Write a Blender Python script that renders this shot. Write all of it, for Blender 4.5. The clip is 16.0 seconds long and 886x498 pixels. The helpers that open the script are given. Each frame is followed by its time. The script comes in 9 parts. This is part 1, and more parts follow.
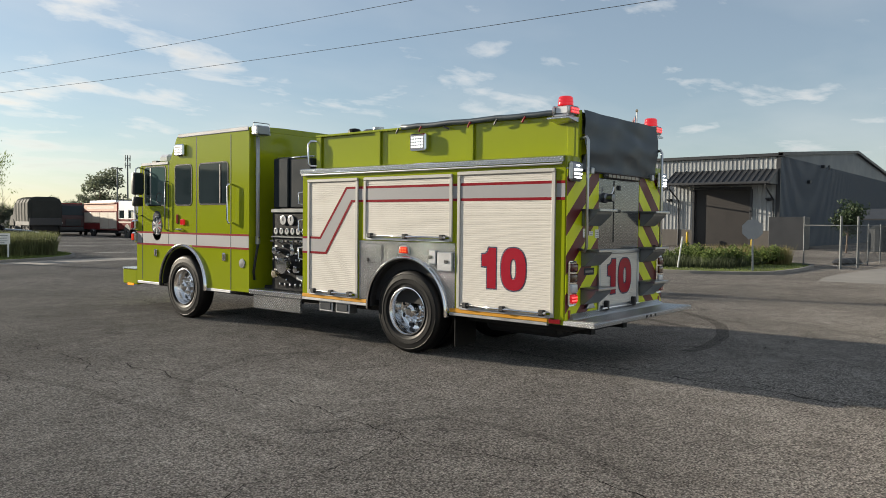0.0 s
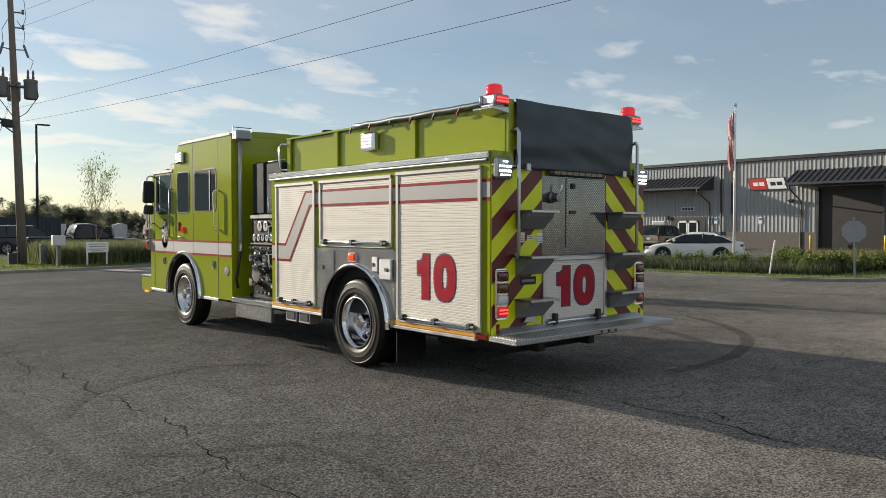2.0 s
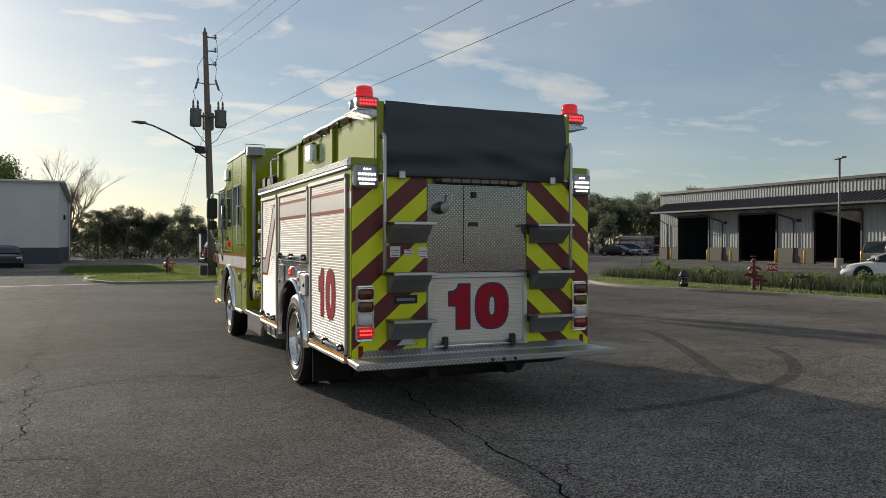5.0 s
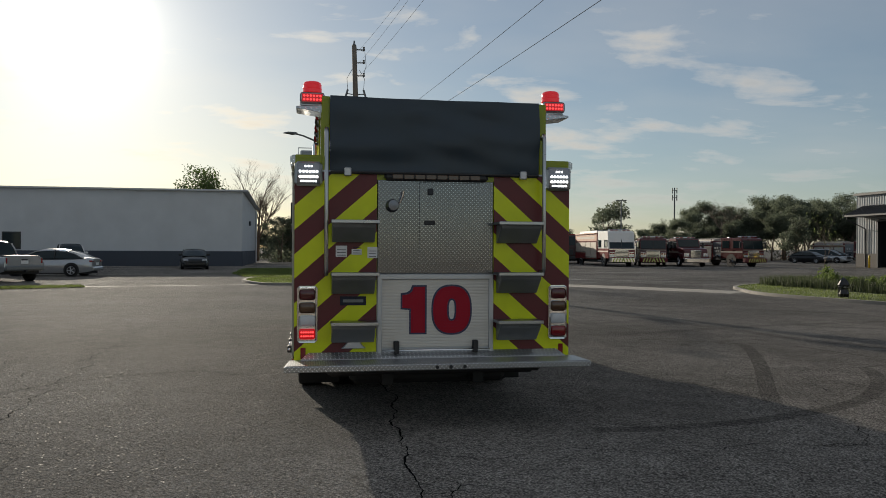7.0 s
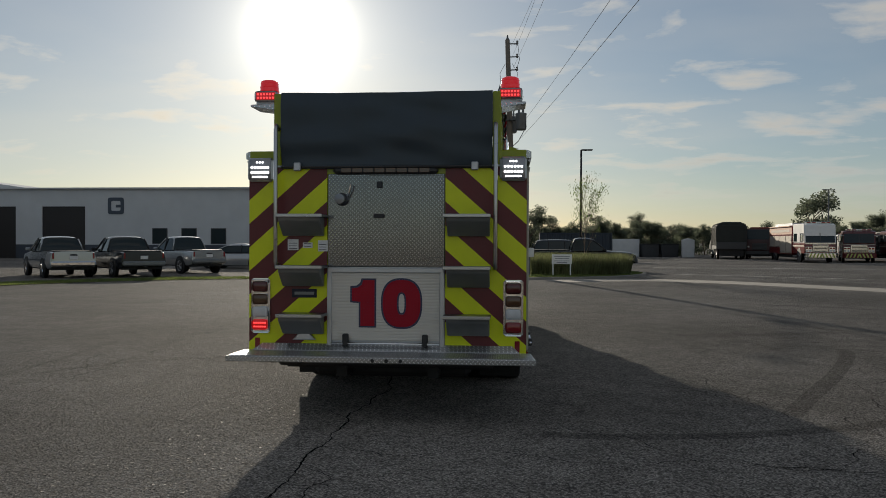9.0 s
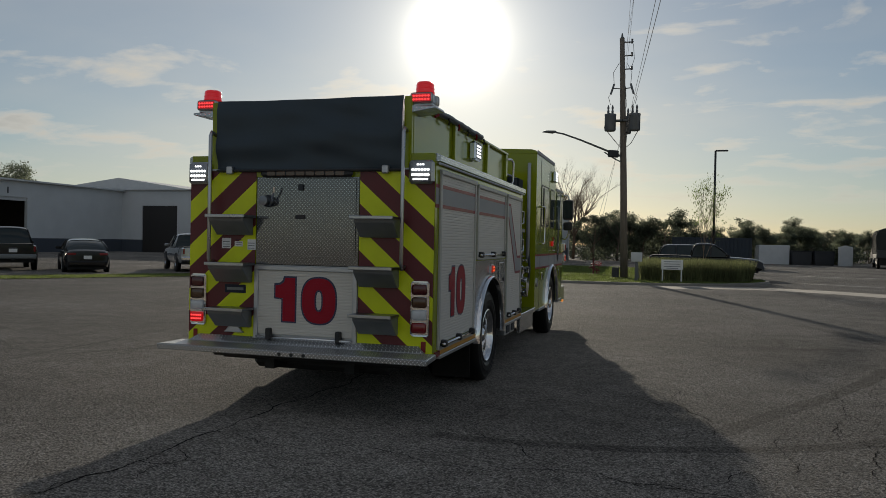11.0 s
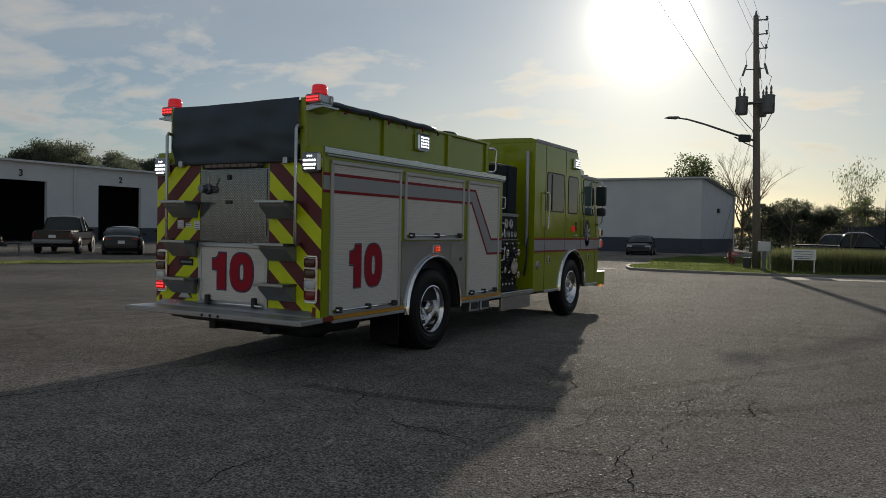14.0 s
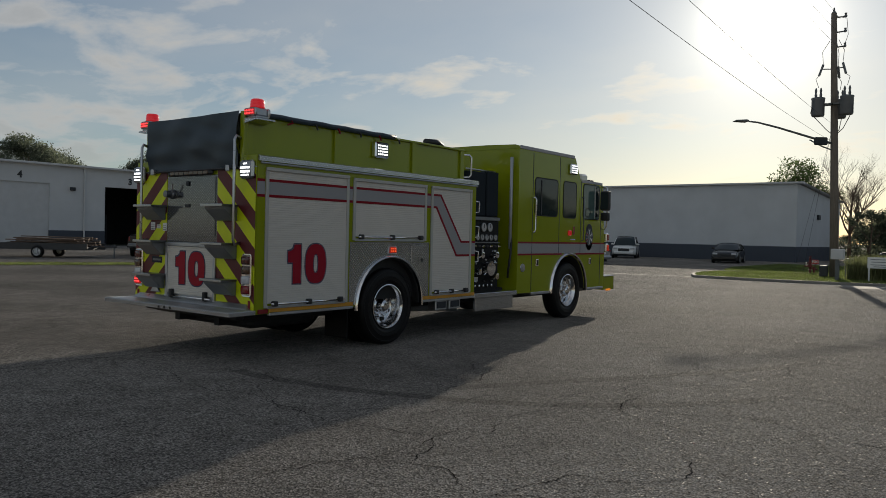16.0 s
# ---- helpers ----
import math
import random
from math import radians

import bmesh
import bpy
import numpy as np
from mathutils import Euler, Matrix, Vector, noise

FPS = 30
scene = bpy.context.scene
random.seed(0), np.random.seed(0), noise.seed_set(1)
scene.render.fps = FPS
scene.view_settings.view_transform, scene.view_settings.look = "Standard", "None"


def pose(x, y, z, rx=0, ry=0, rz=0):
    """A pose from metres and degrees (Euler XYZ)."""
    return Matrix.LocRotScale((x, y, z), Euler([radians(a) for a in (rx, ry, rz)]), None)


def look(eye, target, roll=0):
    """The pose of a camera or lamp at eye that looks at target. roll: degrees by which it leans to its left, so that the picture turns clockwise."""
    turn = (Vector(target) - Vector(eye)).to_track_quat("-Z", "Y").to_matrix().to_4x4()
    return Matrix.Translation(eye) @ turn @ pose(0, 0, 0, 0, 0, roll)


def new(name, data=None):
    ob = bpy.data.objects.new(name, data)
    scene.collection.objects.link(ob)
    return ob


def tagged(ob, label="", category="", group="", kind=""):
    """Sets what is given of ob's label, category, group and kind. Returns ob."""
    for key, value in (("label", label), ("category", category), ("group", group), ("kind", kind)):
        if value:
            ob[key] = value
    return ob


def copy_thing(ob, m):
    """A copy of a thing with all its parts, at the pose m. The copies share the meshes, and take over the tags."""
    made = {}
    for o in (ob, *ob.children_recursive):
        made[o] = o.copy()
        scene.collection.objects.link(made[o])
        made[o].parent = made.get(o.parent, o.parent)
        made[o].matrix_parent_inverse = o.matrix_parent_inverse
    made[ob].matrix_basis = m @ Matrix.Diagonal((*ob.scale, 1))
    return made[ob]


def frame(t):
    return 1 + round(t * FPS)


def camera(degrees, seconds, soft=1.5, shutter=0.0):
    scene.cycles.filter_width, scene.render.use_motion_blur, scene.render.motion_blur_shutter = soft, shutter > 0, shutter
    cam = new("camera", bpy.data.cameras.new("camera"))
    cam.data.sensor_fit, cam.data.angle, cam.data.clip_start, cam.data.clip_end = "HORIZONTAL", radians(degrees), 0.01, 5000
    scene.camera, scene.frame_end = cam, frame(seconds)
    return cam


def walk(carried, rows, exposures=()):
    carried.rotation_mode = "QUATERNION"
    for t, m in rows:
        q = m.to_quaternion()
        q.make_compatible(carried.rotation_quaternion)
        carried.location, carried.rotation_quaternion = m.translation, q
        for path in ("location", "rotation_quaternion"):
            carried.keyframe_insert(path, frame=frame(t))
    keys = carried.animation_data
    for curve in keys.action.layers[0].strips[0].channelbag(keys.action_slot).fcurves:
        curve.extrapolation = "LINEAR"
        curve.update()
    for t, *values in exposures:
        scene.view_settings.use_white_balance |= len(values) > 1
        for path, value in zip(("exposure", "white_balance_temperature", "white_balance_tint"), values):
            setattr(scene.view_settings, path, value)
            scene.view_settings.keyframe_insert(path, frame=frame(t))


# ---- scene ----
cam = camera(60.3, 16.0, soft=0.8)
PATH = [
    (0, (-8.536, -4.244, 1.699), (-6.992, -2.975, 1.628), 0.6),
    (0.5, (-8.051, -4.589, 1.713), (-6.562, -3.255, 1.646), 0.4),
    (1, (-7.531, -4.836, 1.728), (-6.099, -3.44, 1.664), 0.0),
    (1.5, (-7.005, -5.096, 1.704), (-5.633, -3.642, 1.645), -0.1),
    (2, (-6.469, -5.279, 1.695), (-5.158, -3.769, 1.637), -0.0),
    (2.5, (-5.941, -5.5, 1.689), (-4.695, -3.937, 1.635), 0.2),
    (3, (-5.412, -5.72, 1.693), (-4.237, -4.102, 1.644), 0.4),
    (3.5, (-4.884, -5.907, 1.682), (-3.788, -4.234, 1.643), 0.4),
    (4, (-4.347, -6.153, 1.68), (-3.341, -4.424, 1.651), 0.3),
    (6.5, (-1.678, -6.841, 1.638), (-1.206, -4.898, 1.633), 0.2),
    (7, (-1.139, -6.816, 1.625), (-0.791, -4.846, 1.622), 0.3),
    (7.5, (-0.576, -6.844, 1.621), (-0.357, -4.856, 1.615), 0.1),
    (8, (-0.017, -6.816, 1.609), (0.071, -4.818, 1.601), 0.1),
    (8.5, (0.554, -6.834, 1.607), (0.512, -4.834, 1.593), 0.1),
    (9, (1.086, -6.798, 1.621), (0.919, -4.805, 1.602), 0.2),
    (9.5, (1.622, -6.758, 1.627), (1.338, -4.779, 1.606), 0.4),
    (10, (2.176, -6.689, 1.645), (1.795, -4.726, 1.623), 0.9),
    (12.5, (4.797, -6.416, 1.619), (4.0, -4.582, 1.598), 0.6),
    (13, (5.321, -6.387, 1.601), (4.451, -4.587, 1.569), 0.6),
    (13.5, (5.828, -6.356, 1.597), (4.894, -4.588, 1.552), 0.8),
    (14, (6.335, -6.292, 1.583), (5.341, -4.557, 1.533), 1.1),
    (14.5, (6.864, -6.228, 1.571), (5.808, -4.53, 1.524), 1.3),
    (15, (7.367, -6.086, 1.574), (6.254, -4.425, 1.53), 1.5),
    (15.5, (7.876, -5.88, 1.569), (6.707, -4.258, 1.529), 1.5),
    (16, (8.381, -5.625, 1.558), (7.154, -4.045, 1.521), 1.3),
]
walk(cam, [(t, look(eye, target, roll)) for t, eye, target, roll in PATH],
     exposures=[(0.0, 1.0), (3.5, 0.75), (7.0, 0.3), (9.0, 0.1), (12.5, 0.0), (16.0, 0.15)])

# ---- light ----
SUN_EL, SUN_AZ = radians(15.0), radians(15.4)      # azimuth from +y towards -x
SUN_DIR = Vector((-math.sin(SUN_AZ) * math.cos(SUN_EL), math.cos(SUN_AZ) * math.cos(SUN_EL), math.sin(SUN_EL)))
scene.view_settings.exposure = 0.0


def sky_world():
    w = bpy.data.worlds.new("sky")
    scene.world = w
    w.use_nodes = True
    nt = w.node_tree
    nt.nodes.clear()
    N, Lk = nt.nodes.new, nt.links.new

    def math_node(op, a, b=None, clamp=False):
        n = N("ShaderNodeMath")
        n.operation, n.use_clamp = op, clamp
        for k, v in enumerate((a, b)):
            if v is None:
                continue
            if isinstance(v, (int, float)):
                n.inputs[k].default_value = v
            else:
                Lk(v, n.inputs[k])
        return n.outputs[0]

    def mix(f, a, b, kind="MIX"):
        n = N("ShaderNodeMix")
        n.data_type, n.blend_type = "RGBA", kind
        for k, v in ((0, f), (6, a), (7, b)):
            if isinstance(v, (int, float)):
                n.inputs[k].default_value = v
            elif isinstance(v, tuple):
                n.inputs[k].default_value = (*v, 1)
            else:
                Lk(v, n.inputs[k])
        return n.outputs[2]

    tc = N("ShaderNodeTexCoord")
    sky = N("ShaderNodeTexSky")
    sky.sky_type, sky.sun_disc = "NISHITA", False
    sky.sun_elevation, sky.sun_rotation = SUN_EL, -SUN_AZ
    sky.air_density, sky.dust_density, sky.ozone_density, sky.altitude = 1.0, 0.25, 1.0, 0
    skyc = mix(0.36, mix(1.0, sky.outputs[0], (0.056, 0.060, 0.066), "MULTIPLY"), (0.228, 0.260, 0.280))
    # direction, and a plane of cloud far above
    sep = N("ShaderNodeSeparateXYZ")
    Lk(tc.outputs["Generated"], sep.inputs[0])
    dx, dy, dz = sep.outputs
    zz = math_node("ADD", math_node("MAXIMUM", dz, 0.0), 0.15)
    comb = N("ShaderNodeCombineXYZ")
    Lk(math_node("DIVIDE", dx, zz), comb.inputs[0])
    Lk(math_node("DIVIDE", dy, zz), comb.inputs[1])
    no = N("ShaderNodeTexNoise")
    no.inputs["Scale"].default_value, no.inputs["Detail"].default_value, no.inputs["Roughness"].default_value = 2.7, 10, 0.55
    no.inputs["Distortion"].default_value = 0.25
    drift = N("ShaderNodeMapping")
    drift.inputs["Rotation"].default_value, drift.inputs["Scale"].default_value = (0, 0, radians(24)), (0.85, 1.1, 1.0)
    Lk(comb.outputs[0], drift.inputs[0])
    Lk(drift.outputs[0], no.inputs["Vector"])
    big = N("ShaderNodeTexNoise")
    big.inputs["Scale"].default_value, big.inputs["Detail"].default_value = 0.22, 3
    Lk(comb.outputs[0], big.inputs["Vector"])
    amount = math_node("ADD", no.outputs[0], math_node("MULTIPLY", math_node("SUBTRACT", big.outputs[0], 0.5), 0.75))
    ramp = N("ShaderNodeMapRange")
    ramp.inputs[1].default_value, ramp.inputs[2].default_value = 0.53, 0.665
    Lk(amount, ramp.inputs[0])
    fade = N("ShaderNodeMapRange")
    fade.inputs[1].default_value, fade.inputs[2].default_value = 0.015, 0.12
    Lk(dz, fade.inputs[0])
    cloud = math_node("MULTIPLY", math_node("MULTIPLY", ramp.outputs[0], fade.outputs[0]), 0.72)
    # angle from the sun: bright air round it
    dot = N("ShaderNodeVectorMath")
    dot.operation = "DOT_PRODUCT"
    Lk(tc.outputs["Generated"], dot.inputs[0])
    dot.inputs[1].default_value = SUN_DIR
    d = math_node("MAXIMUM", dot.outputs["Value"], 0.0)
    core = math_node("MULTIPLY", math_node("POWER", d, 1250.0), 2.8)
    halo = math_node("ADD", math_node("MULTIPLY", math_node("POWER", d, 50.0), 0.12), math_node("MULTIPLY", math_node("POWER", d, 260.0), 0.42))
    wide = math_node("MULTIPLY", math_node("POWER", d, 7.0), 0.065)
    glow = math_node("ADD", math_node("ADD", core, halo), wide)
    shade = N("ShaderNodeMapRange")
    shade.inputs[1].default_value, shade.inputs[2].default_value, shade.inputs[3].default_value, shade.inputs[4].default_value = 0.5, 0.75, 1.12, 0.80
    Lk(amount, shade.inputs[0])
    cloudlit = mix(math_node("POWER", d, 6.0), (0.44, 0.44, 0.435), (0.80, 0.70, 0.54))
    lit = N("ShaderNodeVectorMath")
    lit.operation = "SCALE"
    Lk(cloudlit, lit.inputs[0])
    Lk(shade.outputs[0], lit.inputs["Scale"])
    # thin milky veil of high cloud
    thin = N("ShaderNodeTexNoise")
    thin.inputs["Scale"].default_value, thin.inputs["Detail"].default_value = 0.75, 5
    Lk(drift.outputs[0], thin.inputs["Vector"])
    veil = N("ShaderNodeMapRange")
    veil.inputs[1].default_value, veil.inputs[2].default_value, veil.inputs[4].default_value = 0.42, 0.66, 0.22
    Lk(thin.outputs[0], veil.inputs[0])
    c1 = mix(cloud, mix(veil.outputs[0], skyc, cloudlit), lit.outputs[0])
    glowc = N("ShaderNodeVectorMath")
    glowc.operation = "SCALE"
    glowc.inputs[0].default_value = (1.0, 0.93, 0.78)
    Lk(glow, glowc.inputs["Scale"])
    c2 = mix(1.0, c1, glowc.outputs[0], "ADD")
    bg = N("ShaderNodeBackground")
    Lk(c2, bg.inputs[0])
    bg.inputs[1].default_value = 1.0
    out = N("ShaderNodeOutputWorld")
    Lk(bg.outputs[0], out.inputs[0])


sky_world()
sun_data = bpy.data.lights.new("sun", "SUN")
sun_data.energy, sun_data.angle, sun_data.color = 4.4, radians(0.7), (1.0, 0.89, 0.72)
sun = new("sun", sun_data)
sun.matrix_world = look(SUN_DIR * 50, (0, 0, 0))

# ---- materials ----
MATS = {}


def mat(name, color, rough=0.5, metal=0.0, var=0.12, scale=6.0, bump=0.0, bscale=60.0, fine=0.0, coat=0.0, emit=None, strength=0.0,
        trans=0.0, random_value=0.0, spec=0.5, detail=4, stretch=(1, 1, 1), rough_var=0.12):
    """Principled surface with colour change at two scales, rough variation and fine relief."""
    if name in MATS:
        return MATS[name]
    m = bpy.data.materials.new(name)
    m.use_nodes = True
    nt = m.node_tree
    b = nt.nodes["Principled BSDF"]
    N, Lk = nt.nodes.new, nt.links.new
    b.inputs["Roughness"].default_value, b.inputs["Metallic"].default_value = rough, metal
    b.inputs["Coat Weight"].default_value = coat
    b.inputs["Coat Roughness"].default_value = 0.06
    b.inputs["Transmission Weight"].default_value = trans
    b.inputs["Specular IOR Level"].default_value = spec
    b.inputs["Base Color"].default_value = (*color, 1)
    m.diffuse_color = (*color, 1)
    tc = N("ShaderNodeTexCoord")
    mp = N("ShaderNodeMapping")
    mp.inputs["Scale"].default_value = stretch
    Lk(tc.outputs["Object"], mp.inputs[0])
    if var or fine or random_value:
        n1 = N("ShaderNodeTexNoise")
        n1.inputs["Scale"].default_value, n1.inputs["Detail"].default_value = scale, detail
        Lk(mp.outputs[0], n1.inputs["Vector"])
        n2 = N("ShaderNodeTexNoise")
        n2.inputs["Scale"].default_value, n2.inputs["Detail"].default_value = bscale, 2
        Lk(mp.outputs[0], n2.inputs["Vector"])
        mr = N("ShaderNodeMapRange")
        mr.inputs[1].default_value, mr.inputs[2].default_value = 0.25, 0.75
        mr.inputs[3].default_value, mr.inputs[4].default_value = 1 - var, 1 + var
        Lk(n1.outputs[0], mr.inputs[0])
        mf = N("ShaderNodeMapRange")
        mf.inputs[1].default_value, mf.inputs[2].default_value = 0.25, 0.75
        mf.inputs[3].default_value, mf.inputs[4].default_value = 1 - fine, 1 + fine
        Lk(n2.outputs[0], mf.inputs[0])
        mul = N("ShaderNodeMath")
        mul.operation = "MULTIPLY"
        Lk(mr.outputs[0], mul.inputs[0])
        Lk(mf.outputs[0], mul.inputs[1])
        val = mul.outputs[0]
        if random_value:
            oi = N("ShaderNodeObjectInfo")
            rr = N("ShaderNodeMapRange")
            rr.inputs[3].default_value, rr.inputs[4].default_value = 1 - random_value, 1 + random_value
            Lk(oi.outputs["Random"], rr.inputs[0])
            mu2 = N("ShaderNodeMath")
            mu2.operation = "MULTIPLY"
            Lk(val, mu2.inputs[0])
            Lk(rr.outputs[0], mu2.inputs[1])
            val = mu2.outputs[0]
        sc = N("ShaderNodeVectorMath")
        sc.operation = "SCALE"
        sc.inputs[0].default_value = color
        Lk(val, sc.inputs["Scale"])
        Lk(sc.outputs[0], b.inputs["Base Color"])
        rv = N("ShaderNodeMapRange")
        rv.inputs[1].default_value, rv.inputs[2].default_value = 0.3, 0.7
        rv.inputs[3].default_value, rv.inputs[4].default_value = max(0.02, rough * (1 - rough_var)), min(1, rough * (1 + rough_var))
        Lk(n1.outputs[0], rv.inputs[0])
        Lk(rv.outputs[0], b.inputs["Roughness"])
        if bump:
            bu = N("ShaderNodeBump")
            bu.inputs["Strength"].default_value, bu.inputs["Distance"].default_value = bump, 0.004
            Lk(n2.outputs[0], bu.inputs["Height"])
            Lk(bu.outputs[0], b.inputs["Normal"])
    if emit:
        b.inputs["Emission Color"].default_value = (*emit, 1)
        b.inputs["Emission Strength"].default_value = strength
    MATS[name] = m
    return m


def asphalt_mat(name, dark=1.0):
    """Worn asphalt: stone grains with shade painted between them, patches of wear and dark oil marks."""
    m = bpy.data.materials.new(name)
    m.use_nodes = True
    nt = m.node_tree
    b = nt.nodes["Principled BSDF"]
    N, Lk = nt.nodes.new, nt.links.new
    tc = N("ShaderNodeTexCoord")

    def noise_tex(scale, detail, rough=0.55):
        n = N("ShaderNodeTexNoise")
        n.inputs["Scale"].default_value, n.inputs["Detail"].default_value, n.inputs["Roughness"].default_value = scale, detail, rough
        Lk(tc.outputs["Object"], n.inputs["Vector"])
        return n.outputs[0]

    def rng(v, a, c, lo, hi):
        r = N("ShaderNodeMapRange")
        for k, x in enumerate((a, c, lo, hi)):
            r.inputs[k + 1].default_value = x
        Lk(v, r.inputs[0])
        return r.outputs[0]

    def mul(a, c):
        n = N("ShaderNodeMath")
        n.operation = "MULTIPLY"
        Lk(a, n.inputs[0])
        Lk(c, n.inputs[1])
        return n.outputs[0]

    vo = N("ShaderNodeTexVoronoi")
    vo.inputs["Scale"].default_value = 75
    Lk(tc.outputs["Object"], vo.inputs["Vector"])
    sepc = N("ShaderNodeSeparateColor")
    Lk(vo.outputs["Color"], sepc.inputs[0])
    # random stone tone, darkened towards each stone's edge to mimic relief shade
    grain = mul(mul(rng(sepc.outputs[0], 0, 1, 0.36, 1.70), rng(vo.outputs["Distance"], 0.1, 0.75, 1.25, 0.52)), rng(noise_tex(28.0, 3, 0.7), 0.3, 0.7, 0.82, 1.2))
    wear = rng(noise_tex(0.22, 6), 0.35, 0.68, 0.72, 1.25)
    mid = rng(noise_tex(2.6, 5), 0.3, 0.7, 0.82, 1.16)
    val = mul(mul(grain, wear), mid)
    sc = N("ShaderNodeVectorMath")
    sc.operation = "SCALE"
    sc.inputs[0].default_value = (0.290 * dark, 0.264 * dark, 0.237 * dark)
    Lk(val, sc.inputs["Scale"])
    Lk(sc.outputs[0], b.inputs["Base Color"])
    # a few polished stones among the rough ones
    stone = rng(sepc.outputs[1], 0.970, 0.992, 0.0, 1.0)
    Lk(rng(stone, 0.0, 1.0, 0.92, 0.66), b.inputs["Roughness"])
    Lk(rng(stone, 0.0, 1.0, 0.05, 0.07), b.inputs["Specular IOR Level"])
    tilt = N("ShaderNodeVectorMath")
    tilt.operation = "SUBTRACT"
    Lk(vo.outputs["Color"], tilt.inputs[0])
    tilt.inputs[1].default_value = (0.5, 0.5, 0.5)
    scl = N("ShaderNodeVectorMath")
    scl.operation = "SCALE"
    Lk(tilt.outputs[0], scl.inputs[0])
    scl.inputs["Scale"].default_value = 0.85
    geo = N("ShaderNodeNewGeometry")
    addn = N("ShaderNodeVectorMath")
    Lk(geo.outputs["Normal"], addn.inputs[0])
    Lk(scl.outputs[0], addn.inputs[1])
    nrm = N("ShaderNodeVectorMath")
    nrm.operation = "NORMALIZE"
    Lk(addn.outputs[0], nrm.inputs[0])
    b.inputs["Diffuse Roughness"].default_value = 1.0
    bu = N("ShaderNodeBump")
    bu.inputs["Strength"].default_value, bu.inputs["Distance"].default_value = 1.0, 0.012
    Lk(vo.outputs["Distance"], bu.inputs["Height"])
    Lk(nrm.outputs[0], bu.inputs["Normal"])
    Lk(bu.outputs[0], b.inputs["Normal"])
    return m


def tread_mat(name, color=(0.56, 0.57, 0.58), scale=21.0, rough=0.16, flat=False, contrast=1.0):
    """Bright tread plate: raised lozenges set crosswise, their highlights put into the colour."""
    m = bpy.data.materials.new(name)
    m.use_nodes = True
    nt = m.node_tree
    b = nt.nodes["Principled BSDF"]
    N, Lk = nt.nodes.new, nt.links.new
    tc = N("ShaderNodeTexCoord")
    geo = N("ShaderNodeNewGeometry")

    def vm(op, a, c=None):
        n = N("ShaderNodeVectorMath")
        n.operation = op
        if isinstance(a, tuple):
            n.inputs[0].default_value = a
        else:
            Lk(a, n.inputs[0])
        if c is not None:
            if isinstance(c, tuple):
                n.inputs[1].default_value = c
            else:
                Lk(c, n.inputs[1])
        return n.outputs["Value"] if op == "DOT_PRODUCT" else n.outputs[0]

    def mm(op, a, c=None):
        n = N("ShaderNodeMath")
        n.operation = op
        for k, v in enumerate((a, c)):
            if v is None:
                continue
            if isinstance(v, (int, float)):
                n.inputs[k].default_value = v
            else:
                Lk(v, n.inputs[k])
        return n.outputs[0]

    # cells set crosswise, each with one raised lozenge turned against its neighbours
    p = tc.outputs["Object"]
    da, db = ((1.0, 1.0, 0.0), (1.0, -1.0, 0.0)) if flat else ((1.0, 1.0, 1.0), (1.0, 1.0, -1.0))
    u = mm("MULTIPLY", vm("DOT_PRODUCT", p, da), scale)
    v = mm("MULTIPLY", vm("DOT_PRODUCT", p, db), scale)
    par = mm("MODULO", mm("ADD", mm("ADD", mm("FLOOR", u), mm("FLOOR", v)), 4000.0), 2.0)
    fu, fv = mm("SUBTRACT", mm("FRACT", u), 0.5), mm("SUBTRACT", mm("FRACT", v), 0.5)

    def lozenge(a, c):
        return mm("SUBTRACT", 1.0, mm("ADD", mm("ABSOLUTE", mm("MULTIPLY", a, 1.95)), mm("ABSOLUTE", mm("MULTIPLY", c, 5.0))))
    both = mm("ADD", mm("MULTIPLY", lozenge(fu, fv), par), mm("MULTIPLY", lozenge(fv, fu), mm("SUBTRACT", 1.0, par)))
    h2 = mm("MINIMUM", mm("MAXIMUM", mm("MULTIPLY", both, 4.0), 0.0), 1.0)
    bu = N("ShaderNodeBump")
    bu.inputs["Strength"].default_value, bu.inputs["Distance"].default_value = 1.0, 0.006
    Lk(h2, bu.inputs["Height"])
    Lk(bu.outputs[0], b.inputs["Normal"])
    no = N("ShaderNodeTexNoise")
    no.inputs["Scale"].default_value = 5
    Lk(p, no.inputs["Vector"])
    mr = N("ShaderNodeMapRange")
    mr.inputs[3].default_value, mr.inputs[4].default_value = rough * 0.7, rough * 1.4
    Lk(no.outputs[0], mr.inputs[0])
    Lk(mr.outputs[0], b.inputs["Roughness"])
    # lozenge tops tinted lighter than the flats, as a painted highlight
    mc = N("ShaderNodeMix")
    mc.data_type = "RGBA"
    Lk(h2, mc.inputs[0])
    mc.inputs[6].default_value = (*[0.74 / contrast * c for c in color], 1)
    mc.inputs[7].default_value = (*[min(1, 1.55 * contrast * c) for c in color], 1)
    Lk(mc.outputs[2], b.inputs["Base Color"])
    b.inputs["Metallic"].default_value = 0.85
    return m


